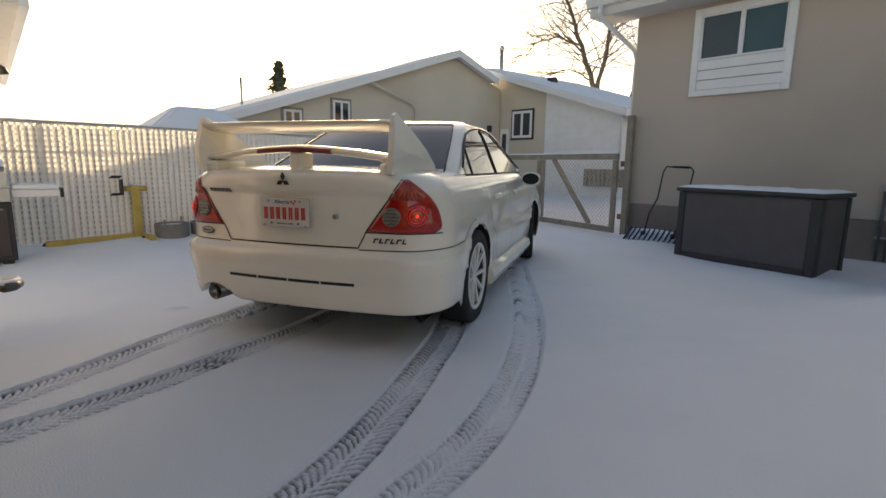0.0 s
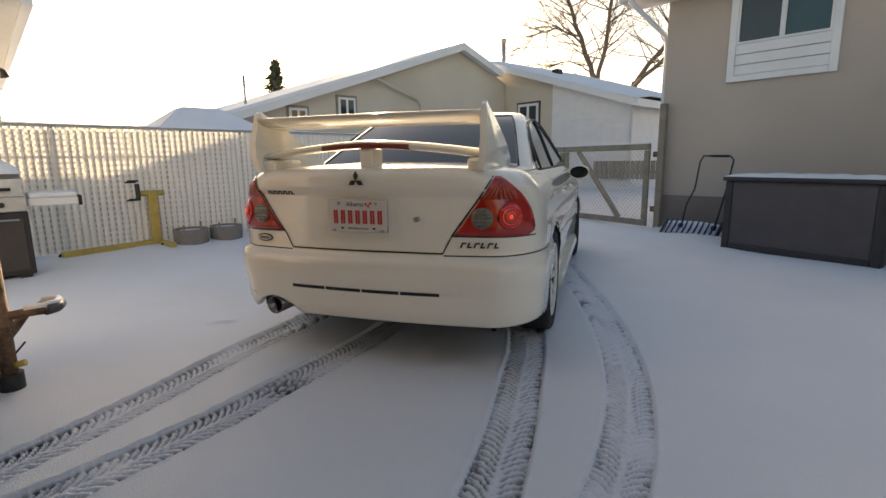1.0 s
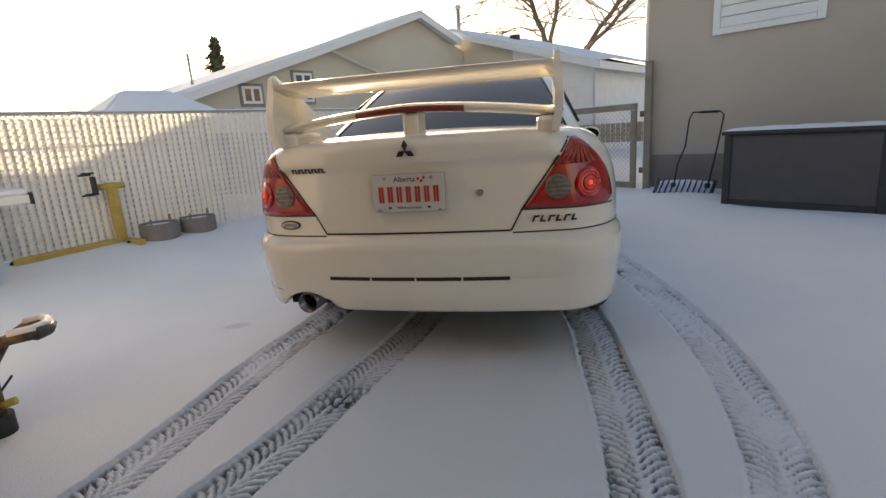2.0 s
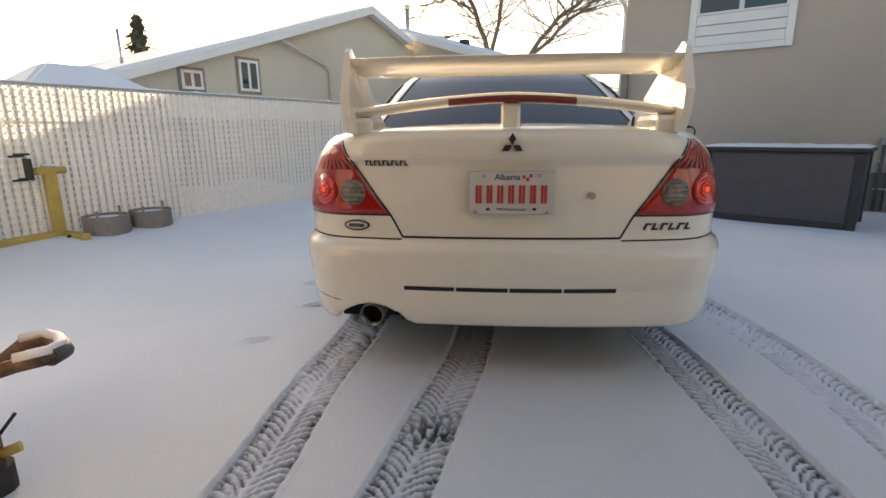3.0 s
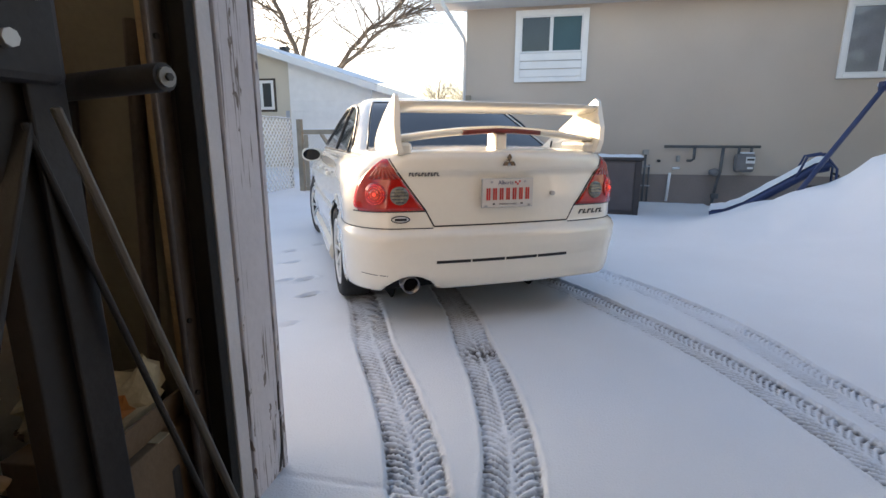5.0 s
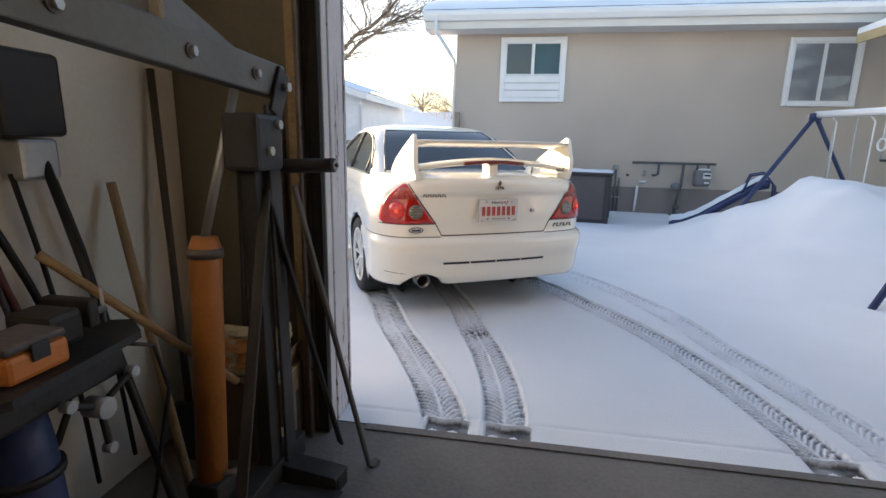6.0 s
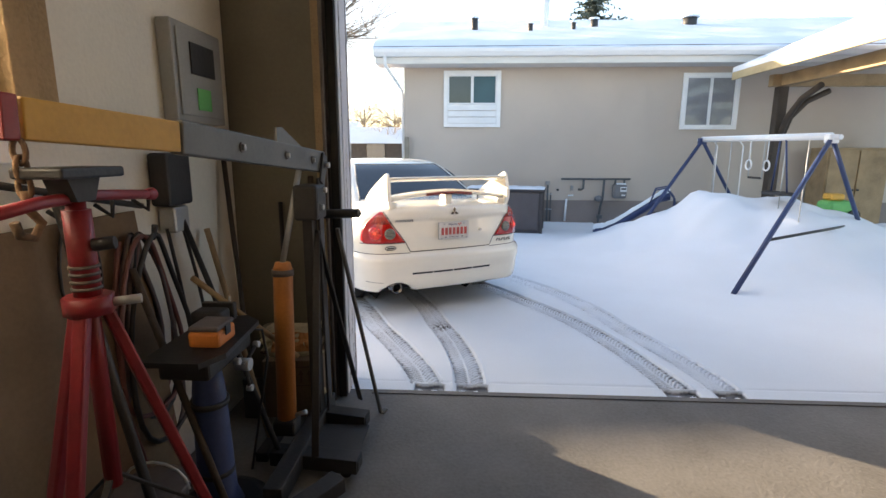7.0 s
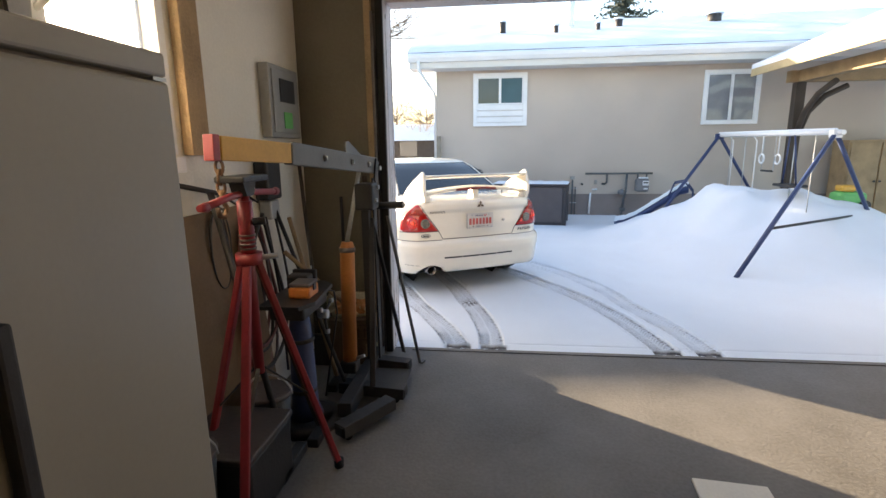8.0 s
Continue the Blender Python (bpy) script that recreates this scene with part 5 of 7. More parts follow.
for sg in (-1, 1):
    side_strip([(1.12, 0.94), (1.20, 0.72), (1.32, 0.55), (1.40, 0.34)], sg, 0.006, "door_gap")
    side_strip([(1.93, 0.95), (1.95, 0.34)], sg, 0.006, "door_gap")
    side_strip([(2.98, 0.90), (2.93, 0.34)], sg, 0.006, "door_gap")
    side_strip([(1.40, 0.34), (2.93, 0.34)], sg, 0.006, "door_gap")
    bm = bm_prism([(0.80, 0.16), (0.875, 0.17), (0.895, 0.22), (0.885, 0.27), (0.86, 0.30), (0.80, 0.30)] if sg > 0 else [(-0.80, 0.16), (-0.80, 0.30), (-0.86, 0.30), (-0.885, 0.27), (-0.895, 0.22), (-0.875, 0.17)], "y", 1.24, 3.0)
    part("side_skirt", bm, "car_paint", car)
    for v in (1.34, 2.12):
        hd = bm_box(0.852, 0.884, v, v + 0.19, 0.80, 0.835, bevel=0.012)
        for vv in hd.verts:
            vv.co.x *= sg
        bmesh.ops.recalc_face_normals(hd, faces=hd.faces)
        part("door_handle", hd, "car_paint", car)
    mr = bmesh.new()
    bmesh.ops.create_uvsphere(mr, u_segments=16, v_segments=10, radius=0.5)
    for vv in mr.verts:
        x, y, z = vv.co
        sq = lambda q: math.copysign(abs(2 * q) ** 0.7 / 2, q)
        vv.co = Vector((sg * 0.90 + sq(x) * 0.20, 2.80 + (sq(y) * 0.12 if y > 0 else sq(y) * 0.05), 0.915 + sq(z) * 0.135))
    for fc_ in mr.faces:
        fc_.smooth = True
    mir = part("mirror", mr, "car_paint", car, "white door mirror")
    bmm = bmesh.new()
    bmesh.ops.create_circle(bmm, cap_ends=True, radius=1, segments=20)
    for vv in bmm.verts:
        vv.co = Vector((sg * 0.905 + 0.085 * vv.co.x, 2.7725, 0.915 + 0.056 * vv.co.y))
    part("mirror_glass", bmm, "glass_dark", mir)
    part("mirror_foot", bm_beam((sg * 0.74, 2.82, 0.92), (sg * 0.84, 2.82, 0.915), 0.07, 0.05), "car_paint", mir)

# rear wing
WING_V = 0.07
for sg in (-1, 1):
    PROFILE = [(-0.045, 0.995), (-0.055, 1.06), (-0.05, 1.14), (-0.03, 1.22), (-0.015, 1.29), (0.012, 1.305), (0.06, 1.285), (0.16, 1.245), (0.28, 1.195), (0.44, 1.12), (0.58, 1.045), (0.64, 1.0), (0.3, 0.995)]

    def u_mid(z):
        return table([(0.99, 0.588), (1.04, 0.600), (1.09, 0.607), (1.14, 0.607), (1.22, 0.601), (1.31, 0.592)], z, 1)
    bm = bmesh.new()
    rings = []
    for off in (-0.016, 0.016):
        rings.append([bm.verts.new((sg * (u_mid(z) + 0.008 + off + (0.012 if off < 0 else 0) * (z > 1.25)), v + WING_V, z)) for v, z in PROFILE])
    n = len(PROFILE)
    ctr = []
    for r, off in zip(rings, (-0.018, 0.018)):
        c = bm.verts.new((sg * (u_mid(1.10) + 0.008 + off * 1.4), 0.15 + WING_V, 1.10))
        for k in range(n):
            bm.faces.new((r[k], r[(k + 1) % n], c))
    for k in range(n):
        bm.faces.new((rings[0][k], rings[0][(k + 1) % n], rings[1][(k + 1) % n], rings[1][k]))
    bmesh.ops.recalc_face_normals(bm, faces=bm.faces)
    for f in bm.faces:
        f.smooth = False
    wing_end = part("wing_end_plate", bm, "car_paint", car, "curved wing end plate")
    part("wing_foot", bm_box(*sorted((sg * 0.525, sg * 0.612)), -0.012 + WING_V, 0.26 + WING_V, 0.985, 1.055, bevel=0.018), "car_paint", wing_end)


def wing_section(c0, z0, chord, tilt, thick):
    """Aerofoil outline in (v, z), trailing edge first."""
    out = []
    for k in range(9):
        t = k / 8
        out.append((t, thick * 0.5 * math.sin(math.pi * t ** 0.6) + 0.1 * thick))
    for k in range(7, 0, -1):
        t = k / 8
        out.append((t, -thick * 0.5 * math.sin(math.pi * t ** 0.7)))
    ct, st = math.cos(tilt), math.sin(tilt)
    return [(c0 + chord * p * ct - q * st, z0 + chord * p * st + q * ct) for p, q in out]


def swept(sections, mat, name, label=""):
    bm = bmesh.new()
    rings = [[bm.verts.new((u, v, z)) for v, z in sec] for u, sec in sections]
    n = len(rings[0])
    for a, b in zip(rings, rings[1:]):
        for k in range(n):
            f = bm.faces.new((a[k], a[(k + 1) % n], b[(k + 1) % n], b[k]))
            f.smooth = True
    bm.faces.new(rings[0][::-1]), bm.faces.new(rings[-1])
    bmesh.ops.recalc_face_normals(bm, faces=bm.faces)
    return part(name, bm, mat, car, label)


swept([(u, wing_section(-0.035 + WING_V, 1.262 - 0.004 * (u / 0.64) ** 2, 0.25, radians(-10.5), 0.032)) for u in np.linspace(-0.595, 0.595, 13)], "car_paint", "wing", "white upper wing blade")
swept([(u, wing_section(WING_V, 1.117 - 0.058 * abs(u / 0.62) ** 1.6, 0.20, radians(6), 0.038)) for u in np.linspace(-0.62, 0.62, 17)], "car_paint", "lower_wing", "arched lower wing blade")
swept([(u, [(WING_V - 0.006, 1.102 - 0.058 * abs(u / 0.62) ** 1.6 + d) if s else (WING_V + 0.03, 1.102 - 0.058 * abs(u / 0.62) ** 1.6 + d) for s, d in ((1, 0.006), (1, 0.028), (0, 0.032), (0, 0.002))]) for u in np.linspace(-0.235, 0.235, 9)], "brake_lens", "high_brake_light", "dull red high-level brake light")
part("wing_support", bm_box(-0.034, 0.034, 0.01 + WING_V, 0.15 + WING_V, 1.0, 1.105, bevel=0.012), "car_paint", car)
part("aerial", bm_tube([(0.575, 0.55, 1.0), (0.575, 0.53, 1.06)], 0.006, sides=6), "car_plastic", car)


# wheels
def build_wheel(sg, ax, steer=0.0):
    w = thing("wheel", "", "")
    for k in ("label", "category"):
        if k in w:
            del w[k]
    bm = bmesh.new()
    prof = [(-0.095, 0.22), (-0.105, 0.26), (-0.104, 0.29), (-0.088, 0.31), (-0.06, 0.315), (0.06, 0.315), (0.088, 0.31), (0.104, 0.29), (0.105, 0.26), (0.095, 0.222)]
    bm_grid(lambda i, j: (prof[j][0], prof[j][1] * math.cos(2 * math.pi * i / 40), prof[j][1] * math.sin(2 * math.pi * i / 40)), 40, len(prof) - 1, bm, close_u=True)
    tyre = finish("tyre", bm, "rubber")
    bm = bmesh.new()
    prof2 = [(0.098, 0.224), (0.09, 0.217), (0.06, 0.205), (-0.08, 0.2), (-0.095, 0.222)]
    bm_grid(lambda i, j: (prof2[j][0], prof2[j][1] * math.cos(2 * math.pi * i / 40), prof2[j][1] * math.sin(2 * math.pi * i / 40)), 40, len(prof2) - 1, bm, close_u=True)
    barrel = finish("barrel", bm, "dark_steel")
    bm = bmesh.new()
    prof3 = [(0.094, 0.228), (0.101, 0.224), (0.099, 0.213), (0.086, 0.207), (0.080, 0.209)]
    bm_grid(lambda i, j: (prof3[j][0], prof3[j][1] * math.cos(2 * math.pi * i / 40), prof3[j][1] * math.sin(2 * math.pi * i / 40)), 40, len(prof3) - 1, bm, close_u=True)
    bm_tube([(0.02, 0, 0), (0.078, 0, 0)], 0.052, bm, sides=16)
    rim = finish("rim", bm, "rim")
    disc = finish("brake_disc", bm_tube([(-0.01, 0, 0), (0.012, 0, 0)], 0.14, sides=20), "dark_steel")
    sp = bmesh.new()
    for k in range(10):
        a = 2 * math.pi * k / 10
        bm_beam((0.07, 0.045 * math.cos(a), 0.045 * math.sin(a)), (0.082, 0.212 * math.cos(a), 0.212 * math.sin(a)), 0.026, 0.022, sp, bevel=0.005, roll=0)
    spokes = finish("spokes", sp, "rim")
    for o in (tyre, barrel, rim, disc, spokes):
        o.parent = w
    w.parent = car
    w.matrix_local = pose(sg * 0.765, ax, 0.31, 0, 0, (0 if sg > 0 else 180) + steer)
    return w


for sg in (-1, 1):
    build_wheel(sg, R_AX), build_wheel(sg, F_AX, 8.0)


# ---- along the house wall ----
def build_deck_box():
    b = thing("deck_box", "charcoal resin deck box with snow on its lid", "storage box", pose(-2.18, 6.56, 0, 0, 0, -10.5))
    w, d, h = 1.49, 0.72, 0.775
    part("body", bm_box(0.03, w - 0.03, 0.03, d - 0.02, -0.04, h, bevel=0.015), "resin", b, "plain charcoal panels")
    part("front_panel", bm_box(0.10, w - 0.10, 0.022, 0.029, 0.07, h - 0.03, bevel=0.003), "resin", b)
    for x in (0.01, w - 0.09):
        part("corner_post", bm_box(x, x + 0.08, 0.012, 0.06, -0.04, h - 0.005, bevel=0.012), "resin_dark", b)
    part("base_rail", bm_box(0.092, w - 0.092, 0.016, 0.05, -0.04, 0.06, bevel=0.01), "resin_dark", b)
    for y in (0.062, d - 0.09):
        part("side_post", bm_box(w - 0.035, w - 0.012, y, y + 0.07, -0.04, h - 0.005, bevel=0.006), "resin_dark", b)
    lid = part("lid", bm_box(-0.015, w + 0.015, -0.015, d, h, h + 0.045, bevel=0.015), "resin_dark", b, "dark overhanging lid")
    part("lid_snow", bm_grid(lambda i, j: (lerp(-0.005, w + 0.005, i / 30), lerp(-0.008, d - 0.01, j / 10),
                                           h + 0.046 + (0.024 + 0.014 * noise.noise((i * 0.4, j * 0.4, 2))) * min(1, i, j, 30 - i, 10 - j)), 30, 10), "snow", lid)


def build_scoop():
    s = thing("snow_scoop", "black-handled snow scoop leaning on the wall", "snow scoop")
    s.matrix_world = pose(0.12, 0, 0)
    part("handle", bm_tube([(-3.03, 7.30, 0.10), (-3.02, 7.40, 0.40), (-2.96, 7.50, 0.62), (-2.94, 7.56, 0.98), (-2.90, 7.57, 1.06), (-2.82, 7.57, 1.055), (-2.57, 7.57, 1.05),
                            (-2.53, 7.57, 1.0), (-2.57, 7.50, 0.6), (-2.61, 7.30, 0.10)], 0.011, sides=8), "black", s, "bent steel tube handle")
    part("grip", bm_tube([(-2.81, 7.57, 1.055), (-2.59, 7.57, 1.05)], 0.016, sides=8), "rubber", s)
    pan = part("pan", bm_grid(lambda i, j: (lerp(-3.26, -2.52, i / 12), 7.12 + 0.26 * (j / 8) ** 1.2, 0.0 + 0.17 * (j / 8) ** 1.8 + 0.006), 12, 8), "resin_dark", s, "ribbed dark plastic pan")
    md = pan.modifiers.new("thickness", "SOLIDIFY")
    md.thickness = 0.012
    for k in range(11):
        x = -3.24 + k * 0.07
        part("rib", bm_beam((x, 7.13, 0.03), (x, 7.36, 0.19), 0.014, 0.03), "blue", pan)
    for x in (-3.03, -2.61):
        part("clamp", bm_box(x - 0.03, x + 0.03, 7.26, 7.32, 0.09, 0.15, bevel=0.008), "dark_steel", s)
    part("snow", bm_grid(lambda i, j: (lerp(-3.22, -2.56, i / 10), lerp(7.16, 7.34, j / 5), 0.03 + 0.14 * (j / 5) ** 1.8 + 0.02 * math.sin(math.pi * i / 10)), 10, 5), "snow", s)


def build_meter():
    y = HY - 0.12
    g = thing("gas_meter", "dark gas meter with pipes on the house wall", "gas meter")
    part("header_pipe", bm_tube([(-0.17, y, 0.955), (1.24, y, 0.955)], 0.022), "pipe_grey", g)
    part("riser", bm_tube([(0.71, y, 0.95), (0.70, y, 0.55), (0.67, y + 0.02, 0.4), (0.64, y + 0.03, 0.05)], 0.024), "pipe_grey", g)
    part("drop", bm_tube([(0.29, y, 0.95), (0.29, y, 0.76), (0.26, y + 0.05, 0.73), (0.22, y + 0.1, 0.73)], 0.022), "pipe_grey", g)
    for x in (0.94, 1.12):
        part("spud", bm_tube([(x, y, 0.95), (x, y, 0.83)], 0.02), "pipe_grey", g)
    body = part("meter_body", bm_box(0.89, 1.17, y - 0.10, y + 0.07, 0.56, 0.85, bevel=0.05), "meter_grey", g, "rounded dark grey meter case")
    part("snow_cap", bm_box(0.95, 1.14, y - 0.09, y + 0.03, 0.848, 0.872, bevel=0.01), "snow", body)
    part("dial", bm_box(1.02, 1.15, y - 0.112, y - 0.102, 0.70, 0.80, bevel=0.004), "white_metal", body)
    part("dial_window", bm_box(1.035, 1.135, y - 0.117, y - 0.113, 0.745, 0.775), "black", body)
    part("tag", bm_box(1.05, 1.13, y - 0.108, y - 0.102, 0.615, 0.645, bevel=0.002), "white_metal", body)
    part("regulator", bm_tube([(0.54, y, 0.55), (0.62, y, 0.55), (0.67, y, 0.55)], 0.05, sides=14, radii=[0.035, 0.07, 0.05]), "meter_grey", g)
    part("valve", bm_box(0.60, 0.71, y - 0.03, y + 0.03, 0.13, 0.21, bevel=0.01), "pipe_grey", g)
    c = thing("electric_conduit", "pale conduit and tap on the house wall", "conduit")
    part("pipe", bm_tube([(-0.03, y + 0.08, 0.53), (-0.05, y + 0.08, 0.06)], 0.022), "white_metal", c)
    part("elbow", bm_tube([(0.0, y + 0.08, 0.60), (0.11, y + 0.08, 0.61)], 0.018), "white_metal", c)
    part("box", bm_box(0.05, 0.10, y + 0.05, y + 0.11, 0.71, 0.81, bevel=0.01), "grey_box", c)
    part("tap", bm_tube([(-0.22, y + 0.12, 0.72), (-0.22, y + 0.04, 0.72)], 0.022), "dark_steel", c)
    r = thing("wall_conduit", "thin grey conduit clipped to the house wall", "conduit")
    part("pipe", bm_tube([(-0.43, y + 0.08, 0.82), (-0.43, y + 0.08, 0.05)], 0.018), "pipe_grey", r)
    part("pipe", bm_tube([(-0.36, y + 0.09, 0.66), (-0.36, y + 0.09, 0.05)], 0.013), "pipe_grey", r)
    for z in (0.30, 0.62):
        part("clip", bm_box(-0.47, -0.33, y + 0.068, y + 0.11, z, z + 0.02, bevel=0.003), "steel", r)
    part("box", bm_box(-0.475, -0.385, y + 0.06, y + 0.115, 0.82, 0.90, bevel=0.008), "grey_box", r)


build_deck_box(), build_scoop(), build_meter()


# ---- swing set, slide, garden shelter ----
def build_swing():
    s = thing("swing_set", "navy A-frame swing set half buried in snow", "swing set")
    A, B = Vector((1.82, 5.85, 1.70)), Vector((2.26, 3.45, 1.68))
    sp = Vector((1.52, 1.07, 0))
    part("top_bar", bm_tube([A + (A - B) * 0.04, B + (B - A) * 0.05], 0.032, sides=12), "white_metal", s, "pale top bar capped with snow")
    part("bar_snow", bm_tube([A + Vector((0, 0, 0.03)), B + Vector((0, 0, 0.03))], 0.028, sides=8), "snow", s)
    for P in (A, B):
        for k, sg in enumerate((-1, 1)):
            foot = P + sg * sp
            foot.z = 0.0
            part("leg", bm_tube([P, lerp(P, foot, 0.5), foot], 0.028, sides=10), "blue", s)
        part("bracket", bm_box(P.x - 0.06, P.x + 0.06, P.y - 0.05, P.y + 0.05, P.z - 0.07, P.z + 0.035, bevel=0.012), "white_metal" if P is B else "blue", s)
        q = 0.68
        a, b = lerp(P, Vector((P.x - sp.x, P.y - sp.y, 0)), q), lerp(P, Vector((P.x + sp.x, P.y + sp.y, 0)), q)
        part("cross_bar", bm_tube([a, b], 0.018, sides=8), "dark_steel", s)
    for t, drop, wd in ((0.22, 1.05, 0.36), (0.52, 0.55, 0.26), (0.80, 1.15, 0.36)):
        c = lerp(A, B, t)
        d = (B - A).normalized() * wd / 2
        low = [c + sg * d - Vector((0, 0, drop)) for sg in (-1, 1)]
        for sg, lo in zip((-1, 1), low):
            part("chain", bm_tube([c + sg * d, lo], 0.007, sides=6), "steel", s)
        part("seat", bm_beam(low[0], low[1], 0.16 if drop > 1 else 0.03, 0.03, bevel=0.01), "blue" if drop > 1 else "dark_steel", s)
    for t in (0.10, 0.34):
        c = lerp(A, B, t)
        part("hanger", bm_tube([c + Vector((0.02, 0, 0)), c + Vector((0.06, -0.08, -0.1)), c + Vector((0.06, -0.08, -1.0))], 0.009, sides=6), "white_metal", s)
    for t in (0.46, 0.60):
        c = lerp(A, B, t)
        tr = part("trapeze_strap", bm_tube([c, c + Vector((0, 0, -0.30))], 0.008, sides=6), "white_metal", s)
        part("ring", bm_tube([c + Vector((0, 0.075 * math.sin(q), -0.37 + 0.07 * math.cos(q))) for q in np.linspace(0, 2 * math.pi, 17)], 0.012, sides=8), "white_metal", tr, "white plastic hand ring")
    gl = lerp(A, B, 0.70)
    part("glider_seat", bm_box(gl.x - 0.10, gl.x + 0.16, gl.y - 0.25, gl.y + 0.2, 0.93, 0.97, bevel=0.015), "black", s, "dark plastic glider seat")
    for sg in (-1, 1):
        part("glider_bar", bm_tube([gl + Vector((0, sg * 0.06, 0)), (gl.x + 0.03, gl.y + sg * 0.18, 0.95)], 0.012, sides=8), "blue", s)
    sl = thing("slide", "navy plastic slide heaped with snow", "slide")
    prof = [(0.26, 6.42, 0.06), (0.42, 6.36, 0.09), (0.62, 6.28, 0.20), (0.85, 6.2, 0.38), (1.08, 6.12, 0.56), (1.28, 6.05, 0.72), (1.42, 6.0, 0.76)]
    side = Vector((0.35, 0.94, 0)) * 0.24

    def bed(i, j):
        k = i / 24 * (len(prof) - 1)
        a = Vector(prof[int(min(k, len(prof) - 2))])
        b = Vector(prof[int(min(k, len(prof) - 2)) + 1])
        p = lerp(a, b, k - int(min(k, len(prof) - 2)))
        w = lerp(-1, 1, j / 6)
        return p + side * w + Vector((0, 0, 0.07 * abs(w) ** 6 - 0.02))
    bd = part("bed", bm_grid(bed, 24, 6), "blue", sl)
    mod = bd.modifiers.new("thickness", "SOLIDIFY")
    mod.thickness = 0.06
    part("snow", bm_grid(lambda i, j: bed(i, j) * 1.0 + Vector((0, 0, 0.014 + (0.13 + 0.02 * noise.noise((i * 0.5, j * 0.5, 6))) * math.sin(math.pi * j / 6) ** 0.5)), 24, 6), "snow", sl, "snow lying in the slide")
    for w in (-1, 1):
        part("hand_rail", bm_tube([Vector((1.12, 6.1, 0.60)) + side * w, Vector((1.2, 6.07, 0.86)) + side * w, Vector((1.36, 6.02, 0.9)) + side * w, Vector((1.5, 5.98, 0.72)) + side * w, Vector((1.52, 5.97, 0.1)) + side * w], 0.015, sides=8), "blue", sl)
    for z in (0.2, 0.42, 0.64):
        part("rung", bm_tube([Vector((1.52, 5.97, z)) + side, Vector((1.52, 5.97, z)) - side], 0.014, sides=8), "dark_steel", sl)
    toy = thing("toy_car", "small green and yellow ride-on toy in the snow", "toy")
    part("body", bm_box(3.05, 3.45, 4.45, 4.75, 0.62, 0.82, bevel=0.06), "green", toy)
    part("seat", bm_box(3.1, 3.3, 4.5, 4.7, 0.823, 0.92, bevel=0.03), "amber", toy)
    part("wheel", bm_tube([(3.1, 4.42, 0.62), (3.1, 4.46, 0.62)], 0.08, sides=14), "black", toy)
    part("wheel", bm_tube([(3.4, 4.42, 0.62), (3.4, 4.46, 0.62)], 0.08, sides=14), "black", toy)


def build_shelter():
    g = thing("garden_shelter", "timber garden shelter with snow on its roof", "shelter")
    for x, y in ((3.30, 6.35), (3.30, 2.2), (6.6, 6.35), (6.6, 2.2)):
        p = part("post", bm_box(x - 0.08, x + 0.08, y - 0.08, y + 0.08, -0.05, 2.62, bevel=0.01), "dark_wood", g)
        if (x, y) == (3.30, 6.35):
            part("brace", bm_tube([(3.30, 6.26, 1.75), (3.32, 6.12, 2.1), (3.36, 5.86, 2.38), (3.40, 5.5, 2.55)], 0.05, sides=8), "dark_wood", p)
            part("brace", bm_tube([(3.39, 6.35, 1.75), (3.5, 6.35, 2.1), (3.75, 6.35, 2.38), (4.1, 6.35, 2.55)], 0.05, sides=8), "dark_wood", p)
    for y in (2.2, 6.35):
        part("beam", bm_box(3.1, 6.8, y - 0.07, y + 0.07, 2.623, 2.82, bevel=0.008), "brown_wood", g)
    part("beam", bm_box(3.23, 3.37, 2.28, 6.27, 2.623, 2.82, bevel=0.008), "brown_wood", g)
    part("roof", bm_prism([(2.72, 2.84), (4.95, 3.75), (7.2, 2.84), (7.2, 2.90), (4.95, 3.82), (2.72, 2.90)], "y", 1.7, 6.85), "brown_wood", g, "boarded pitched roof")
    part("fascia", bm_box(2.68, 2.715, 1.7, 6.85, 2.80, 2.93, bevel=0.004), "amber_wood", g, "pale timber fascia")
    part("roof_snow", bm_prism([(2.69, 2.935), (2.70, 3.02), (4.95, 3.95), (7.2, 3.02), (7.2, 2.905), (4.95, 3.825)], "y", 1.68, 6.87), "snow", g, "snow on the roof")
    c = thing("garden_cabinet", "brown wooden cabinet against the house", "cabinet")
    part("body", bm_box(4.75, 5.9, 7.1, 7.6, 0, 1.6, bevel=0.01), "brown_wood", c)
    for k in range(2):
        d = part("door", bm_box(4.78 + k * 0.56, 5.31 + k * 0.56, 7.075, 7.097, 0.06, 1.55, bevel=0.006), "brown_wood", c)
        part("knob", bm_tube([(5.27 + k * 0.1, 7.074, 0.8), (5.27 + k * 0.1, 7.05, 0.8)], 0.02, sides=8), "dark_steel", d)


M["amber_wood"] = material("pale_fascia_wood", (0.42, 0.34, 0.20), 0.75, vary=0.2, scale=5, bump=0.3)
build_swing(), build_shelter()


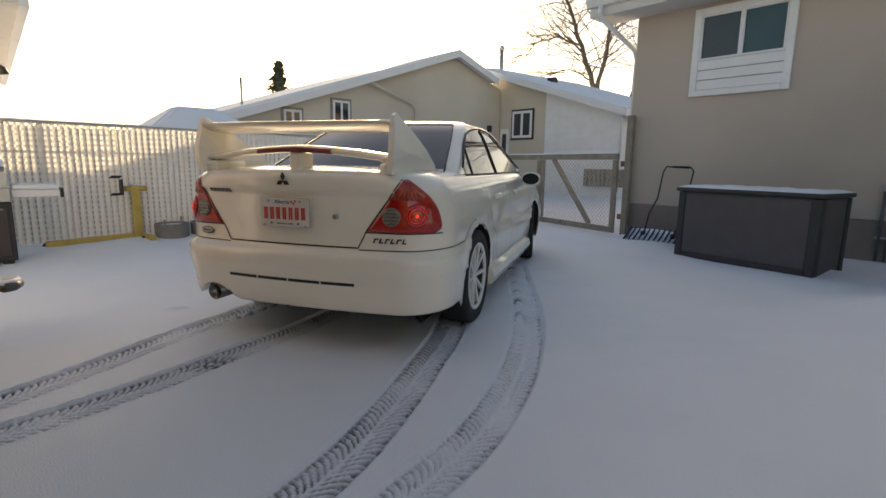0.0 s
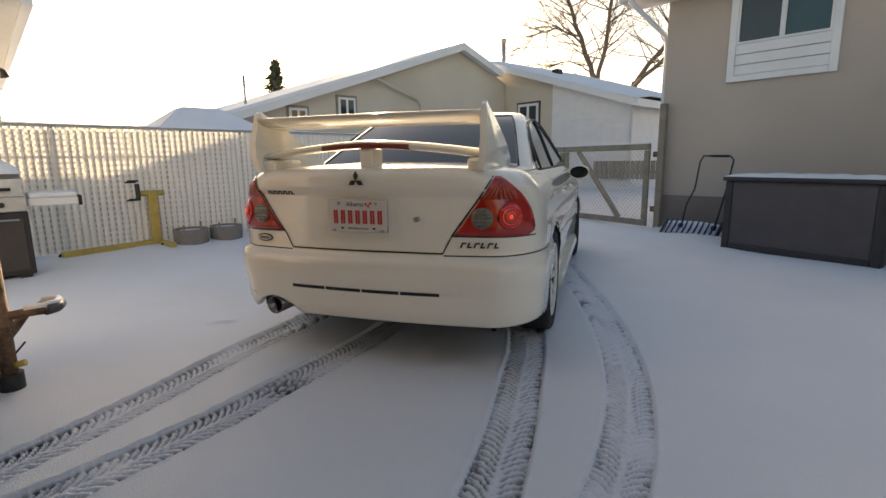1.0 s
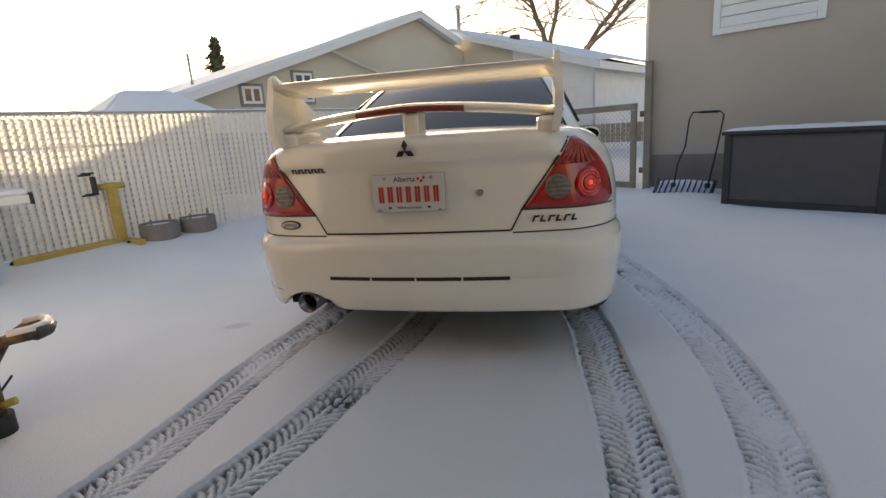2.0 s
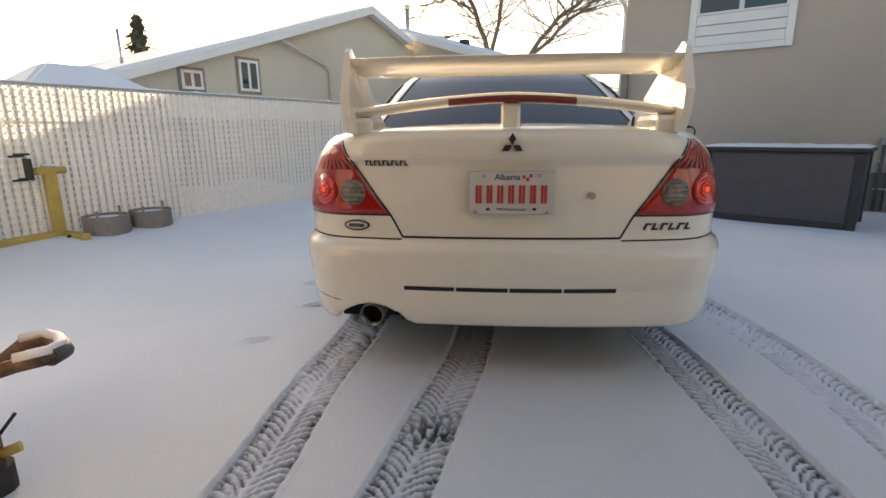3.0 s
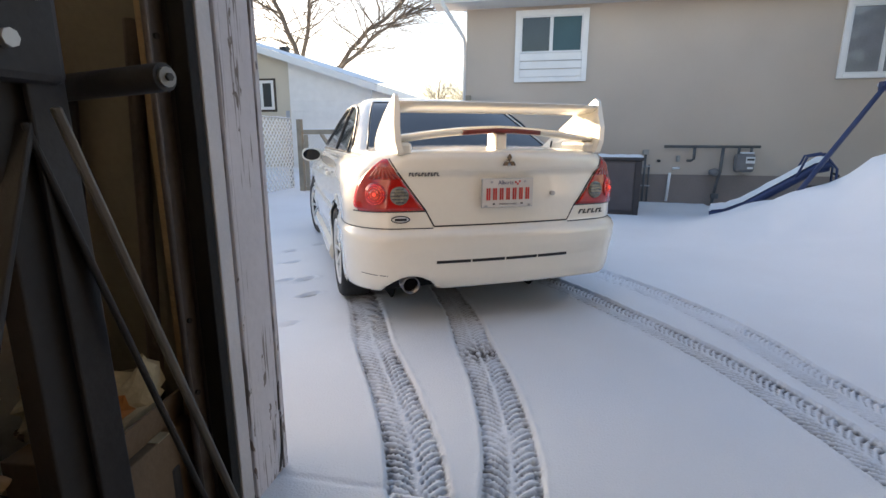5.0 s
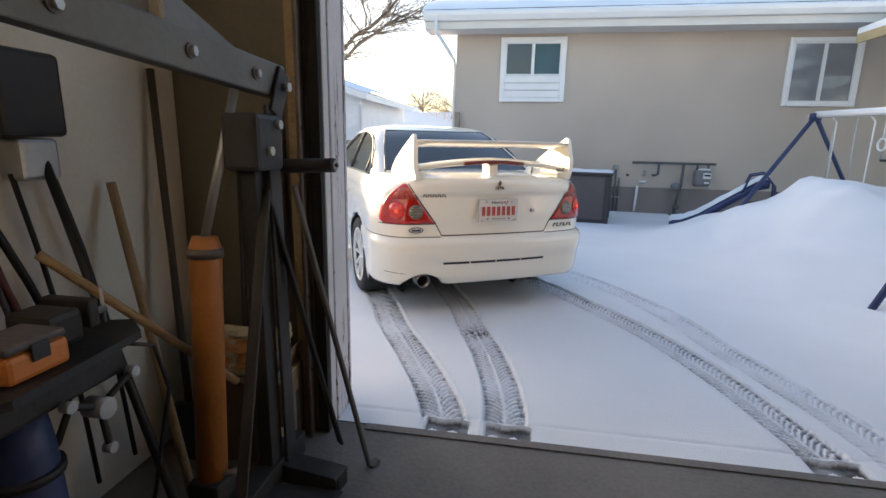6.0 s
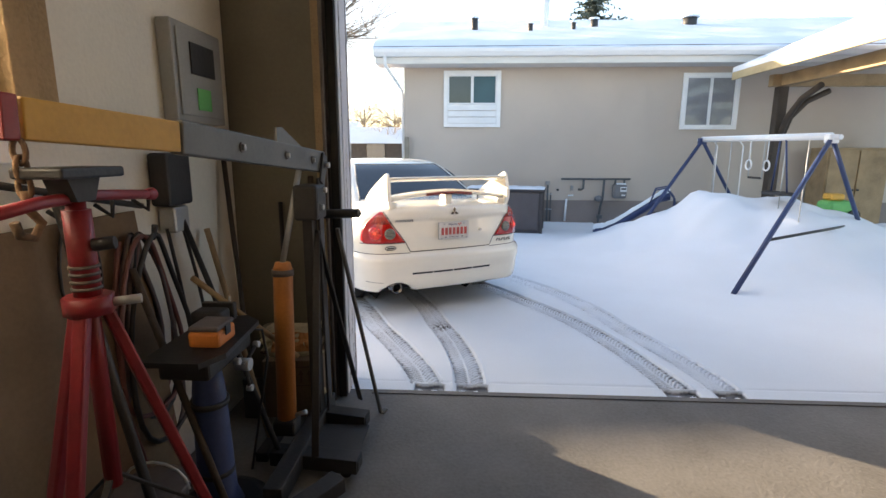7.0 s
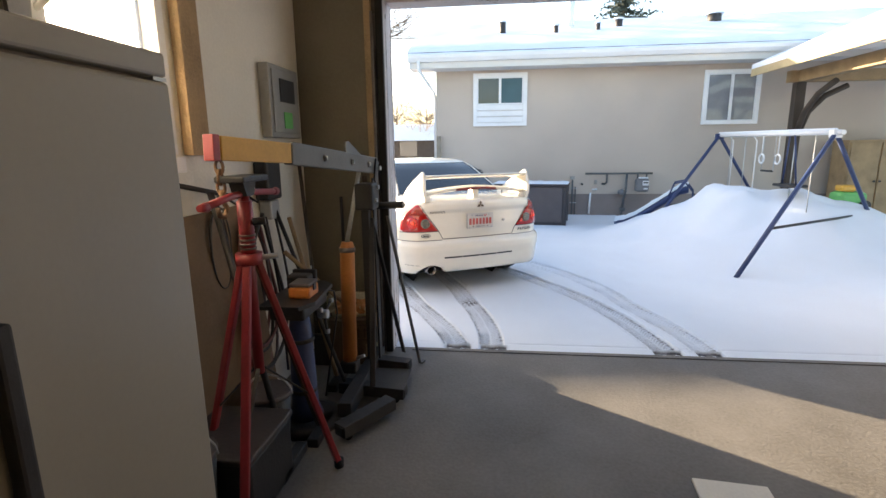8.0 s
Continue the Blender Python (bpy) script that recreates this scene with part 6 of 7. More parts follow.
# ---- by the fence ----
def build_engine_stand():
    e = thing("engine_stand", "yellow steel engine stand dusted with snow", "engine stand")
    x, y = -7.24, 1.89
    part("upright", bm_box(x - 0.045, x + 0.045, y - 0.05, y + 0.05, 0.05, 0.72, bevel=0.006), "yellow", e)
    part("leg", bm_beam((x, y - 0.05, 0.06), (x + 0.2, 0.9, 0.05), 0.08, 0.07), "yellow", e)
    part("cross_leg", bm_beam((x - 0.25, y + 0.0, 0.05), (x + 0.35, y + 0.1, 0.05), 0.07, 0.06), "yellow", e)
    hd = part("head", bm_tube([(x + 0.02, y - 0.14, 0.68), (x + 0.02, y + 0.13, 0.68)], 0.035, sides=12), "yellow", e)
    part("plate", bm_box(x - 0.08, x + 0.1, y - 0.165, y - 0.145, 0.60, 0.80, bevel=0.006), "dark_steel", hd)
    for dx, dz in ((-0.06, 0.82), (0.08, 0.84), (-0.06, 0.60), (0.08, 0.62)):
        part("arm", bm_beam((x + dx, y - 0.15, dz), (x + dx + 0.02, y - 0.27, dz), 0.03, 0.02), "dark_steel", hd)
    part("snow", bm_box(x - 0.04, x + 0.05, y - 0.05, y + 0.06, 0.721, 0.74, bevel=0.008), "snow", e)
    for d in (0.9, 1.93):
        part("castor", bm_tube([(x + 0.12, d, 0.03), (x + 0.16, d, 0.03)], 0.035, sides=10), "dark_steel", e)


def build_planters():
    for x, y, r in ((-7.10, 2.26, 0.21), (-7.12, 2.71, 0.205)):
        p = thing("planter", "grey concrete ring planter filled with snow", "planter", group="planters by the fence")
        bm = bm_grid(lambda i, j: (x + (r, r, r - 0.03, r - 0.03)[j] * math.cos(2 * math.pi * i / 28), y + (r, r, r - 0.03, r - 0.03)[j] * math.sin(2 * math.pi * i / 28), (-0.02, 0.21, 0.21, 0.1)[j]), 28, 3, close_u=True, smooth=False)
        part("ring", bm, "concrete_ring", p)
        part("snow", bm_tube([(x, y, 0.1), (x, y, 0.185)], r - 0.031, sides=28), "snow", p)
        part("stake", bm_tube([(x + 0.08, y + 0.1, 0.12), (x + 0.08, y + 0.1, 0.30)], 0.014, sides=6), "grey_wood", p)
        part("stake", bm_tube([(x + 0.05, y - 0.1, 0.12), (x + 0.05, y - 0.1, 0.26)], 0.014, sides=6), "grey_wood", p)


def build_barbecue():
    b = thing("barbecue", "gas barbecue with a snow-covered hood and side shelf", "barbecue")
    x0, x1, y0, y1 = -6.75, -6.2, -0.15, 0.62
    part("cabinet", bm_box(x0, x1, y0, y1, 0.03, 0.62, bevel=0.012), "dark_steel", b)
    part("door_panel", bm_box(x1 + 0.002, x1 + 0.014, y0 + 0.04, y1 - 0.04, 0.08, 0.56, bevel=0.005), "resin_dark", b)
    part("door_handle", bm_tube([(x1 + 0.035, 0.1, 0.55), (x1 + 0.035, 0.55, 0.55)], 0.01, sides=8), "steel", b)
    part("control_panel", bm_box(x1 - 0.06, x1 + 0.03, y0, y1, 0.623, 0.76, bevel=0.01), "steel", b)
    for k in range(3):
        part("knob", bm_tube([(x1 + 0.03, 0.0 + 0.22 * k, 0.69), (x1 + 0.06, 0.0 + 0.22 * k, 0.69)], 0.025, sides=10), "black", b)
    bm = bm_prism([(x0, 0.765), (x1, 0.765), (x1 - 0.03, 0.92), (x1 - 0.14, 1.02), (x0 + 0.1, 1.02), (x0, 0.92)], "y", y0 + 0.02, y1 - 0.02)
    hood = part("hood", bm, "steel", b, "closed steel hood")
    part("handle", bm_tube([(x1 + 0.04, y0 + 0.1, 0.83), (x1 + 0.04, y1 - 0.1, 0.83)], 0.014, sides=8), "black", hood)
    part("hood_snow", bm_grid(lambda i, j: (lerp(x0 + 0.05, x1 - 0.02, i / 12), lerp(y0 + 0.02, y1 - 0.02, j / 12), 1.022 - 0.2 * max(0, (i / 12 - 0.72)) + 0.09 * (math.sin(math.pi * i / 12) * math.sin(math.pi * j / 12)) ** 0.4), 12, 12), "snow", b, "thick snow on the hood")
    part("side_shelf", bm_box(x0 + 0.1, x1 - 0.04, y1 + 0.01, y1 + 0.40, 0.66, 0.735, bevel=0.01), "white_metal", b)
    part("shelf_edge", bm_box(x0 + 0.1, x1 - 0.04, y1 + 0.402, y1 + 0.43, 0.65, 0.75, bevel=0.008), "black", b)
    part("shelf_snow", bm_box(x0 + 0.11, x1 - 0.05, y1 + 0.02, y1 + 0.40, 0.736, 0.785, bevel=0.018), "snow", b)
    for y in (y0 + 0.08, y1 - 0.08):
        part("wheel", bm_tube([(x1 - 0.05, y, 0.03), (x1 - 0.01, y, 0.03)], 0.05, sides=12), "black", b)


def build_standpipe():
    s = thing("standpipe", "rusty standpipe with a snow-capped bent pipe loop", "pipe")
    x, y = -3.20, 0.31
    part("post", bm_tube([(x, y, -0.02), (x + 0.01, y, 0.25), (x - 0.02, y, 0.62)], 0.032, sides=12), "rust", s)
    part("collar", bm_tube([(x, y, 0.30), (x, y, 0.37)], 0.042, sides=12), "rust", s)
    part("foot", bm_tube([(x, y, -0.02), (x, y, 0.08)], 0.05, sides=12), "dark_steel", s)
    ring = [(x, y, 0.35), (x + 0.03, y + 0.09, 0.362), (x + 0.07, y + 0.16, 0.37), (x + 0.04, y + 0.205, 0.37), (x - 0.05, y + 0.225, 0.362), (x - 0.16, y + 0.225, 0.35), (x - 0.2, y + 0.17, 0.34), (x - 0.16, y + 0.09, 0.31), (x - 0.10, y + 0.04, 0.26), (x, y, 0.24)]
    loop = part("loop", bm_tube(ring, 0.021, sides=10), "rust", s, "rusty bent pipe")
    part("elbow", bm_tube(ring[2:5], 0.028, sides=10), "pipe_grey", loop)
    part("snow", bm_tube([(a, b, c + 0.02) for a, b, c in ring[1:7]], 0.017, sides=8), "snow", loop)
    part("valve", bm_tube([(x + 0.03, y + 0.02, 0.12), (x + 0.05, y + 0.06, 0.13)], 0.016, sides=8), "yellow", s)
    part("wire", bm_tube([(x + 0.01, y + 0.02, 0.16), (x + 0.02, y + 0.07, 0.22)], 0.005, sides=6), "dark_steel", s)
    c = thing("meter_box", "weathered dark box on the garage front wall", "utility box")
    part("case", bm_box(-3.52, -3.30, 0.125, 0.33, 0.60, 0.83, bevel=0.02), "grey_wood", c)
    part("cover", bm_box(-3.298, -3.285, 0.14, 0.32, 0.62, 0.81, bevel=0.006), "dark_steel", c)
    part("conduit", bm_tube([(-3.42, 0.17, -0.02), (-3.42, 0.17, 0.60)], 0.03, sides=10), "rust", c)
    t = thing("scrap_timber", "weathered offcuts leaning against the garage front", "timber")
    part("board", bm_beam((-3.36, 0.3, 0.0), (-3.34, 0.14, 0.52), 0.1, 0.025), "brown_wood", t)
    part("board", bm_beam((-3.26, 0.26, 0.0), (-3.24, 0.15, 0.4), 0.08, 0.025), "grey_wood", t)


build_engine_stand(), build_planters(), build_barbecue(), build_standpipe()


# ---- trees ----
def grow(bm, rng, p, d, length, r, level, wander, droop):
    """One tapering limb with side twigs."""
    n = 5 if level < 3 else 3
    pts, radii = [Vector(p)], [r]
    for k in range(n):
        d = (d + Vector((rng.gauss(0, wander), rng.gauss(0, wander), rng.gauss(0, wander * 0.6) - droop))).normalized()
        pts.append(pts[-1] + d * length / n)
        radii.append(r * (1 - 0.55 * (k + 1) / n))
    bm_tube(pts, r, bm, sides=(8, 6, 5, 4, 3, 3, 3)[min(level, 6)], radii=radii)
    if level >= 6 or r < 0.006:
        return
    kids = 3 if level == 0 else rng.choice((3, 4)) if level < 5 else 3
    for k in range(kids):
        i = rng.randint(max(1, n - 3) if level == 0 else 1, n)
        ax = d.orthogonal().normalized()
        ax.rotate(Matrix.Rotation(rng.uniform(0, 2 * math.pi), 3, d))
        nd = d.copy()
        nd.rotate(Matrix.Rotation(radians(rng.uniform(22, 55)), 3, ax))
        grow(bm, rng, pts[i], nd, length * rng.uniform(0.58, 0.8), radii[i] * rng.uniform(0.5, 0.68), level + 1, wander * 1.12, droop + 0.006)
    grow(bm, rng, pts[-1], d, length * 0.72, radii[-1] * 0.92, level + 1, wander, droop + 0.004)


def bare_tree(name_label, trunk, limbs, seed):
    """A bare tree from its trunk and main limbs, each a list of (x, y, z, radius); twigs grow from them."""
    t = thing("bare_tree", name_label, "tree")
    rng = random.Random(seed)
    part("trunk", bm_tube([p[:3] for p in trunk], 0.2, sides=10, radii=[p[3] * 0.55 for p in trunk]), "bark", t)
    limbs = [[(*p[:3], p[3] * 0.55) for p in limb] for limb in limbs]
    cr = bmesh.new()
    for limb in limbs:
        pts = [Vector(p[:3]) for p in limb]
        fine_pts, rad = [], []
        for (a, b), (ra, rb) in zip(zip(pts, pts[1:]), zip([p[3] for p in limb], [p[3] for p in limb][1:])):
            for k in range(4):
                j = Vector((rng.gauss(0, 0.05), rng.gauss(0, 0.05), rng.gauss(0, 0.05)))
                fine_pts.append(lerp(a, b, k / 4) + j * (k > 0)), rad.append(lerp(ra, rb, k / 4))
        fine_pts.append(pts[-1]), rad.append(limb[-1][3])
        bm_tube(fine_pts, 0.1, cr, sides=8, radii=rad)
        for i in range(2, len(fine_pts)):
            d = (fine_pts[i] - fine_pts[i - 1]).normalized()
            for _ in range(3 if i < len(fine_pts) - 1 else 4):
                a = rng.uniform(0, 2 * math.pi)
                nd = (d * 0.6 + Vector((math.cos(a), math.sin(a) * 0.6, rng.uniform(-0.2, 0.5)))).normalized()
                grow(cr, rng, fine_pts[i], nd, rng.uniform(1.5, 2.6), min(max(rad[i] * 0.6, 0.02), 0.032), 3, 0.17, 0.02)
    part("crown", cr, "bark", t, "fine drooping bare twigs")
    # scaled about the early camera position, so it keeps its place in view
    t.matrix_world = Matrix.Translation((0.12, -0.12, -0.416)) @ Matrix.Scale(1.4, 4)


# trunks and limbs placed to fit the camera's view
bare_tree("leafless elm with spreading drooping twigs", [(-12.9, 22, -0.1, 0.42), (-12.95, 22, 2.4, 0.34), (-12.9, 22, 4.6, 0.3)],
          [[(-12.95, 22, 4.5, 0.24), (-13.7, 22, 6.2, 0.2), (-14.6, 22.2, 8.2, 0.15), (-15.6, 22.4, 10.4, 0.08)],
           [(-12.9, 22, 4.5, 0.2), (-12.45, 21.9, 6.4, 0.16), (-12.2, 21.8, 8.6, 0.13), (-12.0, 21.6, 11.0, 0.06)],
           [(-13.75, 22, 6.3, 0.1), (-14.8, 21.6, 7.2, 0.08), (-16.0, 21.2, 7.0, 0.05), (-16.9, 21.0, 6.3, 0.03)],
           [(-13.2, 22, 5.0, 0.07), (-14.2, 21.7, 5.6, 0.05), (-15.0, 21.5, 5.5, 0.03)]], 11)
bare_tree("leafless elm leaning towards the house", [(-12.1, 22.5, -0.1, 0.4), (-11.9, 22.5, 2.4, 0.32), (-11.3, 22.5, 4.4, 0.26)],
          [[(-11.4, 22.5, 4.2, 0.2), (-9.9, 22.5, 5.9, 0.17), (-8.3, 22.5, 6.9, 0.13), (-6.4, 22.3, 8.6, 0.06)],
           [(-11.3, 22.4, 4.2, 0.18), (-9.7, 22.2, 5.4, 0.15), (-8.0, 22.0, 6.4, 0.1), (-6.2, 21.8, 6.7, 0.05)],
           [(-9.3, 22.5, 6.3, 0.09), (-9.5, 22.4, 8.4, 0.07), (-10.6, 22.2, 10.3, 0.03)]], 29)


def round_tree(x, y, h, w, seed):
    """A small far tree with a rounded crown of fine bare twigs."""
    t = thing("bare_tree", "small leafless tree with dense reddish-brown twigs", "tree")
    rng = random.Random(seed)
    part("trunk", bm_tube([(x, y, -0.1), (x + 0.05, y, h * 0.3), (x, y, h * 0.62)], 0.12, sides=8, radii=[0.14, 0.11, 0.06]), "bark", t)
    cr = bmesh.new()
    for k in range(30):
        a, up = rng.uniform(0, 2 * math.pi), rng.uniform(0.25, 1.5)
        d = Vector((math.cos(a), math.sin(a), up)).normalized()
        grow(cr, rng, Vector((x, y, h * rng.uniform(0.42, 0.62))), d, w * rng.uniform(0.4, 0.6), 0.044, 3, 0.16, 0.0)
    part("crown", cr, "bark", t, "dense fine bare twigs")


round_tree(-12.0, 45, 7.2, 3.4, 5)
round_tree(-9.4, 47, 7.4, 3.4, 9)


def spruce(x, y, h, w, seed, name="spruce_tree"):
    t = thing(name, "dark evergreen spruce tree, needles lightened for haze", "tree")
    rng = random.Random(seed)
    part("trunk", bm_tube([(x, y, -0.1), (x, y, h * 0.93)], 0.16, sides=8, radii=[0.2, 0.03]), "bark", t)
    bm = bmesh.new()
    for k in range(int(h * 34)):
        z = h * rng.uniform(0.12, 1.0)
        L = w * (1 - z / h) * rng.uniform(0.55, 1.1) + 0.08
        a = rng.uniform(0, 2 * math.pi)
        d = Vector((math.cos(a), math.sin(a), rng.uniform(-0.35, 0.1)))
        for q in range(5):
            p = Vector((x, y, z)) + d * L * (q + 0.6) / 5
            s = 0.34 * (1.15 - q / 7)
            for _ in range(3):
                e = Vector((rng.gauss(0, 1), rng.gauss(0, 1), rng.gauss(-0.2, 0.6))).normalized() * s
                f = e.orthogonal().normalized() * s * 0.28
                bm.faces.new([bm.verts.new(p + f), bm.verts.new(p + e), bm.verts.new(p - f)])
    part("crown", bm, "needles", t)


spruce(-31.4, 15.0, 7.3, 4.2, 3)
spruce(4.2, 24.5, 10.4, 8.0, 7)
bush = thing("bare_tree", "small reddish bare tree far behind the gate", "tree")
_bm = bmesh.new()
_rng = random.Random(4)
for _k in range(7):
    grow(_bm, _rng, (-7.6 + _rng.uniform(-0.3, 0.3), 33, 0), Vector((_rng.uniform(-0.4, 0.4), 0, 1)), 2.4, 0.06, 2, 0.2, 0.0)
part("crown", _bm, "brown_wood", bush)


# ---- inside the garage ----
def build_cabinet():
    c = thing("tall_cabinet", "cream enamelled upright freezer against the wall", "freezer")
    part("body", bm_box(GX0 + 0.02, -2.955, -3.35, -2.34, 0.0, 1.80, bevel=0.012), "enamel", c)
    d = part("door", bm_box(-2.95, -2.90, -3.345, -2.345, 0.05, 1.722, bevel=0.012), "enamel", c, "plain cream door")
    part("top_trim", bm_box(-2.95, -2.905, -3.345, -2.345, 1.734, 1.795, bevel=0.008), "enamel", c)
    part("handle", bm_box(-2.899, -2.868, -2.93, -2.895, 0.86, 1.26, bevel=0.008), "dark_steel", d, "dark vertical door grip")
    part("hinge", bm_box(-2.94, -2.905, -2.40, -2.35, 1.7225, 1.732), "steel", d)


def bm_link(c, long, wide, r, turn, bm=None):
    """One oval chain link hanging at c."""
    pts = []
    for k in range(13):
        a = 2 * math.pi * k / 12
        u, z = wide / 2 * math.sin(a), long / 2 * math.cos(a)
        pts.append((c[0] + u * math.cos(turn), c[1] + u * math.sin(turn), c[2] + z))
    return bm_tube(pts, r, bm, sides=6)


def build_freezer_top():
    g = thing("storage_tote", "dull grey plastic tote on top of the freezer", "storage box", pose(-3.22, -2.64, 1.80, 0, 0, 4))
    part("tub", bm_prism([(-0.11, 0.0), (0.11, 0.0), (0.13, 0.24), (-0.13, 0.24)], "y", -0.15, 0.13), "grey_box", g)
    part("lid", bm_box(-0.14, 0.14, -0.16, 0.14, 0.241, 0.27, bevel=0.008), "resin", g)
    for y in (-0.08, 0.06):
        part("rib", bm_box(0.118, 0.128, y - 0.006, y + 0.006, 0.02, 0.2), "grey_box", g)
    j = thing("jug", "white plastic jug with a pink cap on the freezer", "jug", pose(-3.24, -2.415, 1.80))
    part("body", bm_tube([(0, 0, 0), (0, 0, 0.02), (0, 0, 0.16), (0, 0, 0.21), (0, 0, 0.235)], 0.06, sides=18, radii=[0.05, 0.058, 0.058, 0.03, 0.02]), "white_metal", j)
    part("cap", bm_tube([(0, 0, 0.236), (0, 0, 0.26)], 0.022, sides=14), "red_paint", j)
    part("grip", bm_tube([(0.03, 0.0, 0.20), (0.085, 0.0, 0.19), (0.09, 0, 0.12), (0.055, 0, 0.10)], 0.010, sides=8), "white_metal", j)


def build_hoist():
    """Shop crane: boom on a mast, hydraulic ram, folded base with castors."""
    g = thing("engine_hoist", "grey and amber engine hoist parked by the wall", "engine hoist")
    a, m, e = Vector((-3.09, -1.83, 1.555)), Vector((-3.02, -1.36, 1.53)), Vector((-2.87, -0.34, 1.435))
    boom = part("boom", bm_beam(m + (e - m) * 0.003, e, 0.05, 0.105, bevel=0.006), "bar_grey", g, "dark grey box-section boom")
    for t in (0.3, 0.62, 0.86):
        p = lerp(m, e, t)
        part("bolt", bm_tube([p + Vector((0.025, 0, 0)), p + Vector((0.038, 0.002, 0))], 0.013, sides=6), "steel", boom)
        part("washer", bm_tube([p + Vector((0.0245, 0, 0)), p + Vector((0.028, 0.0, 0))], 0.02, sides=12), "dull_track", boom)
    ext = part("boom_extension", bm_beam(a, m, 0.042, 0.092, bevel=0.004), "amber", g, "amber-painted sliding extension")
    part("end_cap", bm_beam(a - (m - a) * 0.02, a - (m - a) * 0.1, 0.046, 0.098), "red_paint", ext)
    part("scuff", bm_box(a.x + 0.022, a.x + 0.025, a.y + 0.10, a.y + 0.20, 1.52, 1.545), "rust", ext, "worn rusty patch")
    hx, hy = a.x + 0.01, a.y - 0.015
    for k in range(3):
        part("chain_link", bm_link((hx, hy, 1.485 - 0.038 * k), 0.055, 0.03, 0.006, k * math.pi / 2), "rust", ext)
    part("hook", bm_tube([(hx, hy, 1.40), (hx, hy, 1.36), (hx, hy + 0.03, 1.325), (hx, hy + 0.005, 1.295), (hx, hy - 0.03, 1.305), (hx, hy - 0.038, 1.335)], 0.010, sides=8), "rust", ext)
    # mast of two plates, head, pivot pins
    mast = part("mast", bm_beam((-2.90, -0.47, 0.05), (-2.90, -0.47, 1.24), 0.05, 0.075), "dark_steel", g, "black steel mast")
    part("mast_plate", bm_beam((-2.855, -0.41, 0.05), (-2.855, -0.43, 1.36), 0.012, 0.07), "dark_steel", mast)
    part("head", bm_box(-2.95, -2.83, -0.56, -0.40, 1.16, 1.33, bevel=0.015), "dark_steel", mast)
    part("gusset", bm_beam((-2.845, -0.42, 1.33), (-2.845, -0.35, 1.47), 0.012, 0.07), "dark_steel", mast)
    part("boom_gusset", bm_prism([(-0.80, 1.53), (-0.80, 1.585), (-0.74, 1.59), (-0.46, 1.50), (-0.46, 1.48)], "x", -2.925, -2.913), "bar_grey", boom)
    for y, z in ((-0.44, 1.30), (-0.50, 1.22), (-0.37, 1.42)):
        part("pin", bm_tube([(-2.835, y, z), (-2.815, y, z)], 0.014, sides=8), "steel", mast)
    for foot in ((-2.80, -0.86, 0.09), (-2.72, -0.26, 0.08)):
        part("strut", bm_beam((-2.87, -0.46, 1.10), foot, 0.035, 0.012), "dark_steel", g)
    ram = part("ram", bm_tube([(-3.0, -0.66, 0.18), (-3.0, -0.60, 0.93), (-3.0, -0.597, 0.965)], 0.047, sides=18, radii=[0.047, 0.047, 0.036]), "orange_wood", g, "worn orange hydraulic ram")
    part("rod", bm_tube([(-3.0, -0.598, 0.96), (-2.93, -0.50, 1.40)], 0.014, sides=10), "steel", ram, "bright steel ram rod")
    part("base_block", bm_box(-3.055, -2.945, -0.715, -0.605, 0.11, 0.19, bevel=0.012), "dark_steel", ram)
    part("gland", bm_tube([(-3.0, -0.602, 0.90), (-3.0, -0.60, 0.93)], 0.052, sides=18), "dull_track", ram)
    part("release_valve", bm_tube([(-2.955, -0.66, 0.20), (-2.90, -0.66, 0.22)], 0.012, sides=8), "steel", ram)
    # pump handle socket, a short open tube towards the door
    tube = part("handle_socket", bm_tube([(-2.96, -0.33, 1.163), (-2.675, -0.365, 1.176)], 0.024, sides=14), "dark_steel", g, "black open steel tube")
    part("plug", bm_tube([(-2.6745, -0.365, 1.176), (-2.668, -0.366, 1.176)], 0.017, sides=12), "grey_box", tube)
    part("set_screw", bm_tube([(-2.667, -0.366, 1.176), (-2.662, -0.367, 1.176)], 0.007, sides=6), "black", tube)
    # base: rear beam, stub legs that stick out over the floor, castors
    part("base_beam", bm_beam((-2.90, -0.28, 0.085), (-2.90, -1.12, 0.085), 0.08, 0.09), "dark_steel", g)
    for (x0, y0), (x1, y1) in (((-2.90, -0.42), (-2.64, -0.46)), ((-3.02, -0.80), (-2.60, -0.84)), ((-2.66, -0.98), (-2.87, -1.30))):
        leg = part("leg", bm_beam((x0, y0, 0.075), (x1, y1, 0.07), 0.085, 0.07), "dark_steel", g)
        part("leg_mouth", bm_beam(Vector((x1, y1, 0.07)), Vector((x1, y1, 0.07)) + (Vector((x1, y1, 0.07)) - Vector((x0, y0, 0.075))).normalized() * 0.004, 0.06, 0.045, bevel=0.0), "black", leg)
        wx, wy = lerp(x0, x1, 0.85), lerp(y0, y1, 0.85)
        part("castor", bm_tube([(wx, wy - 0.014, 0.022), (wx, wy + 0.014, 0.022)], 0.026, sides=14), "rubber", leg)
    part("deck_plate", bm_box(-2.865, -2.62, -0.80, -0.50, 0.055, 0.064, bevel=0.002), "dark_steel", g)


